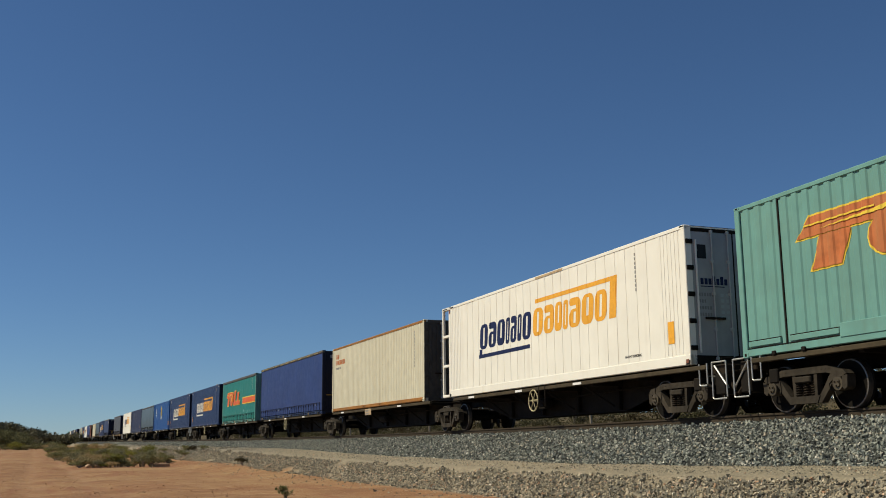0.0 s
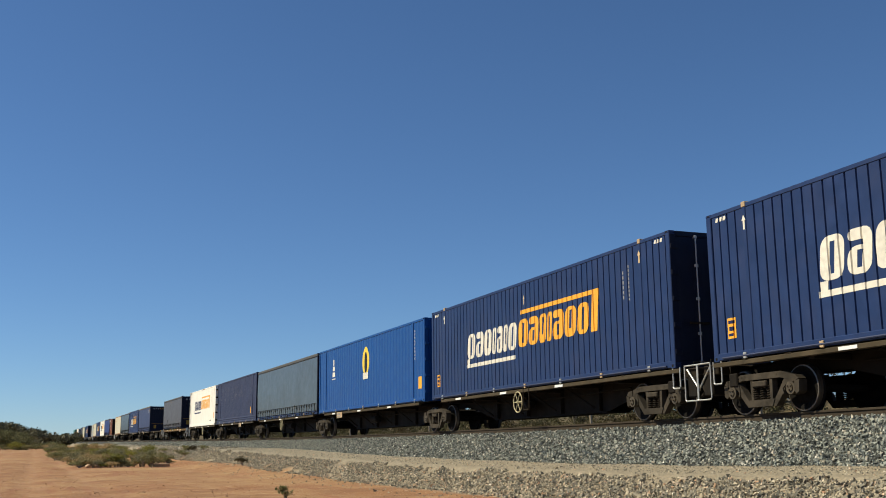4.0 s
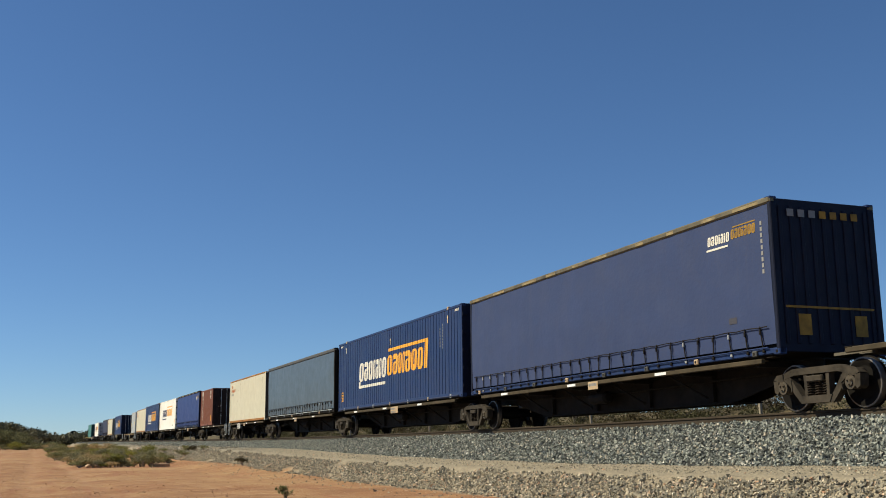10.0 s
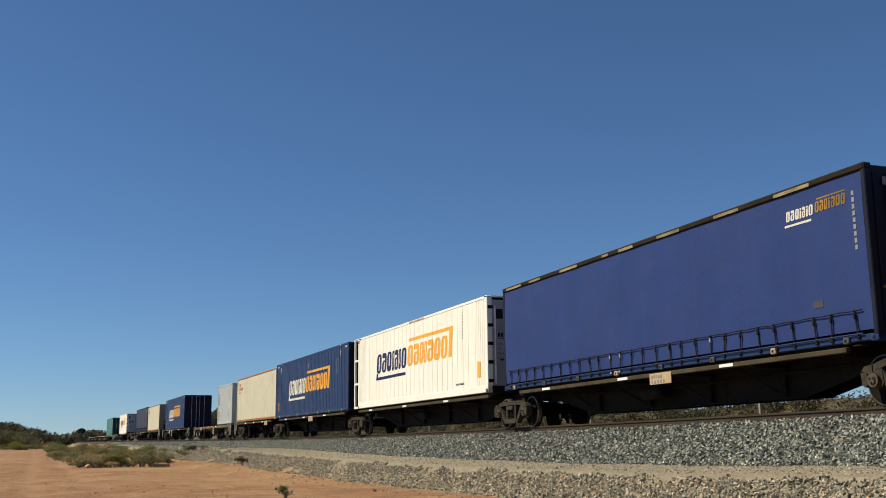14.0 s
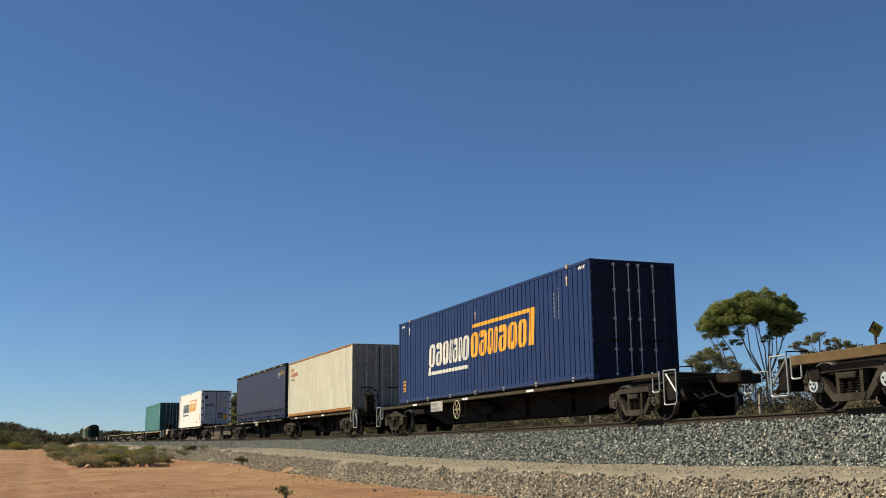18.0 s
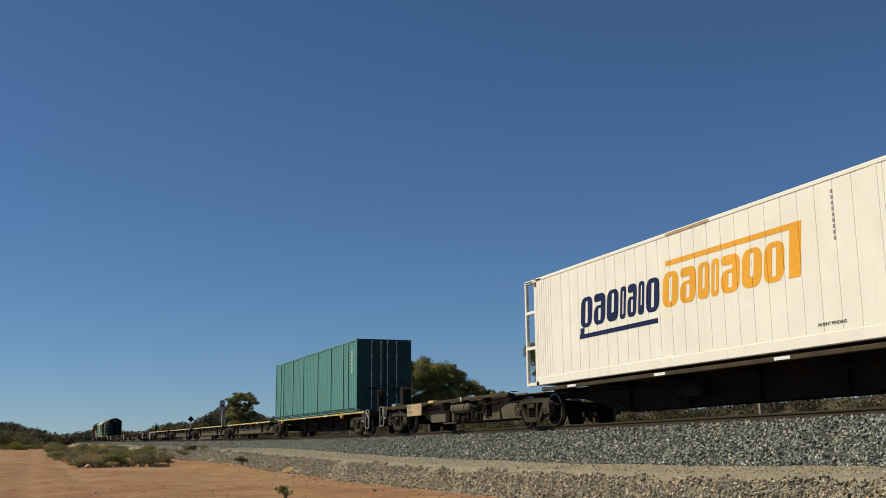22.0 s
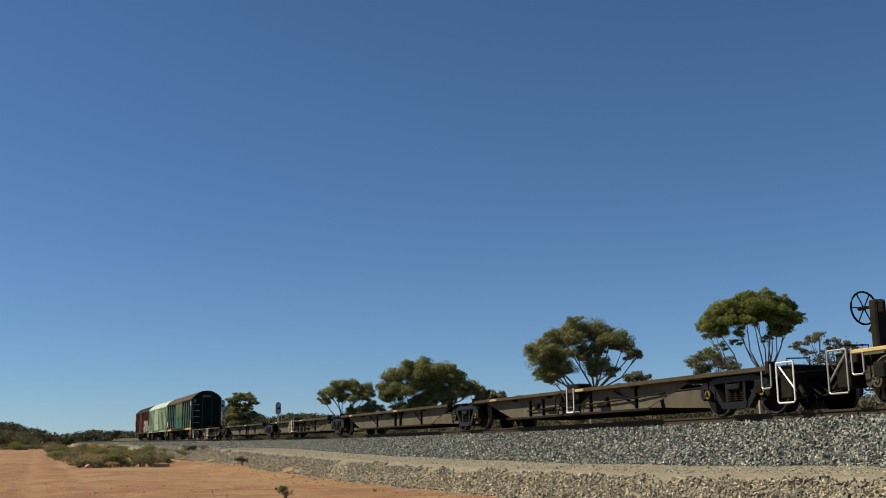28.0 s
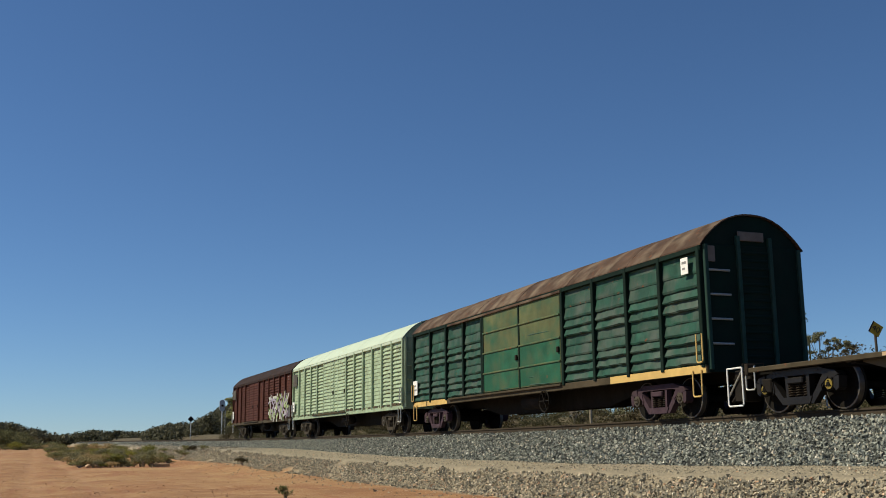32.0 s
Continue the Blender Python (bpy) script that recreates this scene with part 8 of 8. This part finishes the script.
def stuff_leaves(name, label, spots, per, size, leaf, seed):
    me = leaves_mesh(name, spots, per, size, leaf, seed)
    return tagged(new(name, me), label, "scrub", kind="stuff")


def ridge(bearing):
    """Height of the wooded skyline over the eye, as a share of the distance, by bearing in degrees from the line."""
    table = [(-6, 0.043), (-2.2, 0.0400), (-1.7, 0.0383), (-0.9, 0.0354), (-0.1, 0.031), (0.6, 0.0285), (1.0, 0.0255), (1.8, 0.0284), (2.6, 0.0299), (3.7, 0.0293), (5.1, 0.0275),
             (6.0, 0.0332), (6.5, 0.0351), (7.7, 0.0361), (8.2, 0.0412), (8.7, 0.0458), (9.1, 0.0504), (9.7, 0.0535), (11.0, 0.0451), (11.8, 0.0398), (12.4, 0.0434), (13.3, 0.0443), (14.7, 0.0421), (16.6, 0.0407), (40, 0.03)]
    for (a, h), (b, k) in zip(table, table[1:]):
        if bearing <= b:
            return h + (k - h) * (bearing - a) / (b - a)
    return 0.03


def wood(rng, n, a0, a1, d0, d1, r0, r1, cut=1.0):
    spots = []
    for _ in range(n):
        a, d = rng.uniform(a0, a1), rng.uniform(d0, d1)
        x, y = -d * math.cos(radians(a)), d * math.sin(radians(a))
        r = rng.uniform(r0, r1)
        zt = EYE[2] + d * ridge(a) * cut - r * 0.8
        zg = ground_z(x, y) - 0.3
        spots.append(((x, y, max(zg, zg + (zt - zg) * rng.random() ** 0.6)), r))
    return spots


def place_scrub():
    rng = random.Random(9)
    spots = []
    for k in range(1700):                      # scrub just behind the track
        x = rng.uniform(-125, 25)
        y = rng.uniform(19.6, 23.5)
        r = rng.uniform(0.4, 0.75)
        top = (1.6 + 0.60 * smooth(45, 18, -x) + 0.35 * noise.noise((x * 0.25, y * 0.3, 2.0))) * y / 20.5
        spots.append(((x, y, grade(x) - 1.2 + (top + 1.2 - r * 0.7) * rng.random() ** 0.7), r))
    olive = [q for q in spots if noise.noise((q[0][0] * 0.16, q[0][1] * 0.3, 9.0)) > 0.12]
    stuff_leaves("bush_scrub", "grey-olive low bushes close behind the line", olive, 480, 0.05, OLIVE_SCRUB, 1)
    spots = [q for q in spots if q not in olive]
    stuff_leaves("track_scrub", "dull brown scrub close behind the line", spots, 480, 0.055, DRY, 1)
    spots = []
    for k in range(3800):                      # dry grass and weeds low on the bank
        x = 8 - 120 * rng.random() ** 1.3
        y = rng.uniform(16.4, 21.0)
        spots.append(((x, y, ground_z(x, y) + 0.05), rng.uniform(0.18, 0.40)))
    stuff_leaves("bank_weeds", "dull olive weeds low on the bank behind the line", spots, 430, 0.055, OLIVE_SCRUB, 8)
    spots = []
    for k in range(1600):
        x = rng.uniform(-230, 30)
        y = rng.uniform(22.0, 30)
        r = rng.uniform(0.5, 0.9)
        top = (1.45 + 0.5 * noise.noise((x * 0.2, y * 0.2, 7.0))) * y / 24
        spots.append(((x, y, grade(x) - 1.25 + top * rng.random() ** 0.8), r))
    stuff_leaves("low_scrub", "low brown scrub behind the line", spots, 220, 0.090, DRY, 6)
    spots = []
    for k in range(420):
        x = rng.uniform(-125, 25)
        y = rng.uniform(24, 42)
        r = rng.uniform(0.5, 1.1)
        spots.append(((x, y, grade(x) - 1.25 + rng.uniform(0.2, 2.7)), r))
    stuff_leaves("olive_scrub", "olive mallee scrub behind the line", spots, 200, 0.11, GUM_GREY, 2)
    spots = wood(rng, 620, 5.4, 17.0, 150, 260, 1.0, 1.8)
    stuff_leaves("wooded_rise", "dark olive woodland on a low rise", spots, 62, 0.28, GUM_DARK, 3)
    spots = wood(rng, 900, -7, 30, 300, 420, 1.6, 2.8)
    stuff_leaves("far_tree_line", "dark far tree line across the plain", spots, 24, 0.55, GUM_DARK, 4)
    spots = wood(rng, 300, -9, -0.3, 205, 262, 1.0, 2.0, 0.84) + wood(rng, 90, -1.2, 0.75, 235, 300, 0.8, 1.5, 0.62)
    stuff_leaves("roadside_trees", "dark green trees and shrubs beside the dirt road", spots, 150, 0.16, ROAD_GUM, 5)


def place_signs():
    bleached = mat("bleached_timber", (0.42, 0.37, 0.30), 0.9, vary=0.3)
    for x, y, zt in ((-24.52, 19.0, 0.85), (-34.3, 19.0, 0.80), (-51.4, 19.0, 0.70), (-66.2, 19.0, 0.70)):
        t = thing("fence_post", "short weathered pale post behind the line", "post", "posts behind the line")
        part("post", Shell().tube([(x, y, ground_z(x, y) - 0.1), (x, y, grade(x) + zt * 0.6), (x + 0.02, y, grade(x) + zt)], [0.055, 0.05, 0.045], 8), bleached, t)
    t = thing("speed_sign", "yellow diamond speed sign with black figures on a steel post", "sign")
    c = Vector((-28.11, 26.79, 3.52))
    zg = ground_z(c.x, c.y)
    part("post", Shell().bar((c.x, c.y, zg), (c.x, c.y, c.z - 0.1), 0.045, sides=10), mat("brown_sign_post", (0.07, 0.055, 0.04), 0.6), t)
    board = Shell().soft_box(-0.21, 0.21, -0.012, 0.012, -0.21, 0.21, 0.006).mesh("sign_board", mat("yellow_sign", (0.50, 0.30, 0.02), 0.5, vary=0.2, grain=6.0))
    b = part("sign_board", board, None, t, "yellow board")
    facing = math.atan2(-c.x, c.y) + 0.55
    b.matrix_basis = Matrix.Translation(c) @ Matrix.Rotation(facing, 4, "Z") @ Matrix.Rotation(radians(32), 4, "Y") @ Matrix.Translation((0, -0.06, 0))
    part("edge_band", Shell().soft_box(-0.212, -0.165, -0.018, 0.0, -0.212, 0.212, 0.003), INK_BLACK, b, "black band along one edge")
    fd = bpy.data.curves.new("figures", "FONT")
    fd.body, fd.size, fd.align_x, fd.align_y, fd.extrude = "40", 0.30, "CENTER", "CENTER", 0.003
    fd.materials.append(INK_BLACK)
    f = new("figures", fd)
    f.parent = b
    f.matrix_basis = Matrix.Translation((0, -0.016, 0)) @ Matrix.Rotation(radians(90), 4, "X")
    for x, y, zt, label in ((-130.2, 21.1, 6.9, "grey railway signal on a tall post"), (-119.8, 25.8, 6.09, "grey railway signal on a post")):
        t = thing("railway_signal", label, "signal", "signals beside the line")
        zg = ground_z(x, y)
        part("mast", Shell().bar((x, y, zg), (x, y, zt - 0.3), 0.07, sides=10), GALV, t)
        n = 20
        s = Shell()
        ring = []
        for k in range(n):
            a = 2 * math.pi * k / n
            ring.append((0.34 * math.cos(a), zt - 0.9 + 0.36 * (1 if math.sin(a) > 0 else -1) + 0.36 * math.sin(a)))
        s.prism(ring, -0.02, 0.02)
        tgt = s.mesh("target_board", mat("signal_grey", (0.42, 0.43, 0.45), 0.5))
        o = part("target_board", tgt, None, t, "dark oval target board")
        o.matrix_basis = Matrix.Translation((x, y, 0)) @ Matrix.Rotation(math.pi / 2 + 0.15, 4, "Z")
        part("lamp_hood", Shell().disc(0, zt - 0.9, -0.25, -0.02, 0.13, 14), DARK, o)
        part("ladder", Shell().bar((x + 0.3, y, zg), (x + 0.2, y, zt - 1.5), 0.03).bar((x + 0.3, y + 0.35, zg), (x + 0.2, y + 0.35, zt - 1.5), 0.03), GALV, t)
    x, y, zt = -122.0, 16.3, 4.05
    t = thing("marker_sign", "small dark diamond marker on a post", "sign")
    part("post", Shell().bar((x, y, ground_z(x, y)), (x, y, zt - 0.3), 0.05), GALV, t)
    o = part("diamond_board", Shell().soft_box(-0.25, 0.25, -0.02, 0.02, -0.25, 0.25, 0.01), DARK, t)
    o.matrix_basis = Matrix.Translation((x, y, zt)) @ Matrix.Rotation(math.pi / 2, 4, "Z") @ Matrix.Rotation(radians(45), 4, "Y")


place_trees()
place_bushes()
place_scrub()
for k, (x, y, h) in enumerate(((-24.7, 20.5, 0.9), (-26.3, 20.7, 0.7), (-20.6, 20.6, 0.7), (-49.3, 20.8, 1.5), (-38.5, 20.6, 1.0))):
    dead_shrub(x, y, h, 70 + k)
place_signs()


# ---- movement ----
def motions():
    times = [float(k) for k in range(0, 32)] + [32.0]
    for ob, u in moving:
        rows = []
        for t in times:
            x = u + SPEED * (t - 13.0) - 0.7 * smooth(28.0, 32.0, t)
            rows.append((t, pose(x, TRACK_Y, grade(x), 0, -math.degrees(math.atan(slope(x))), 0)))
        walk(ob, rows)


motions()
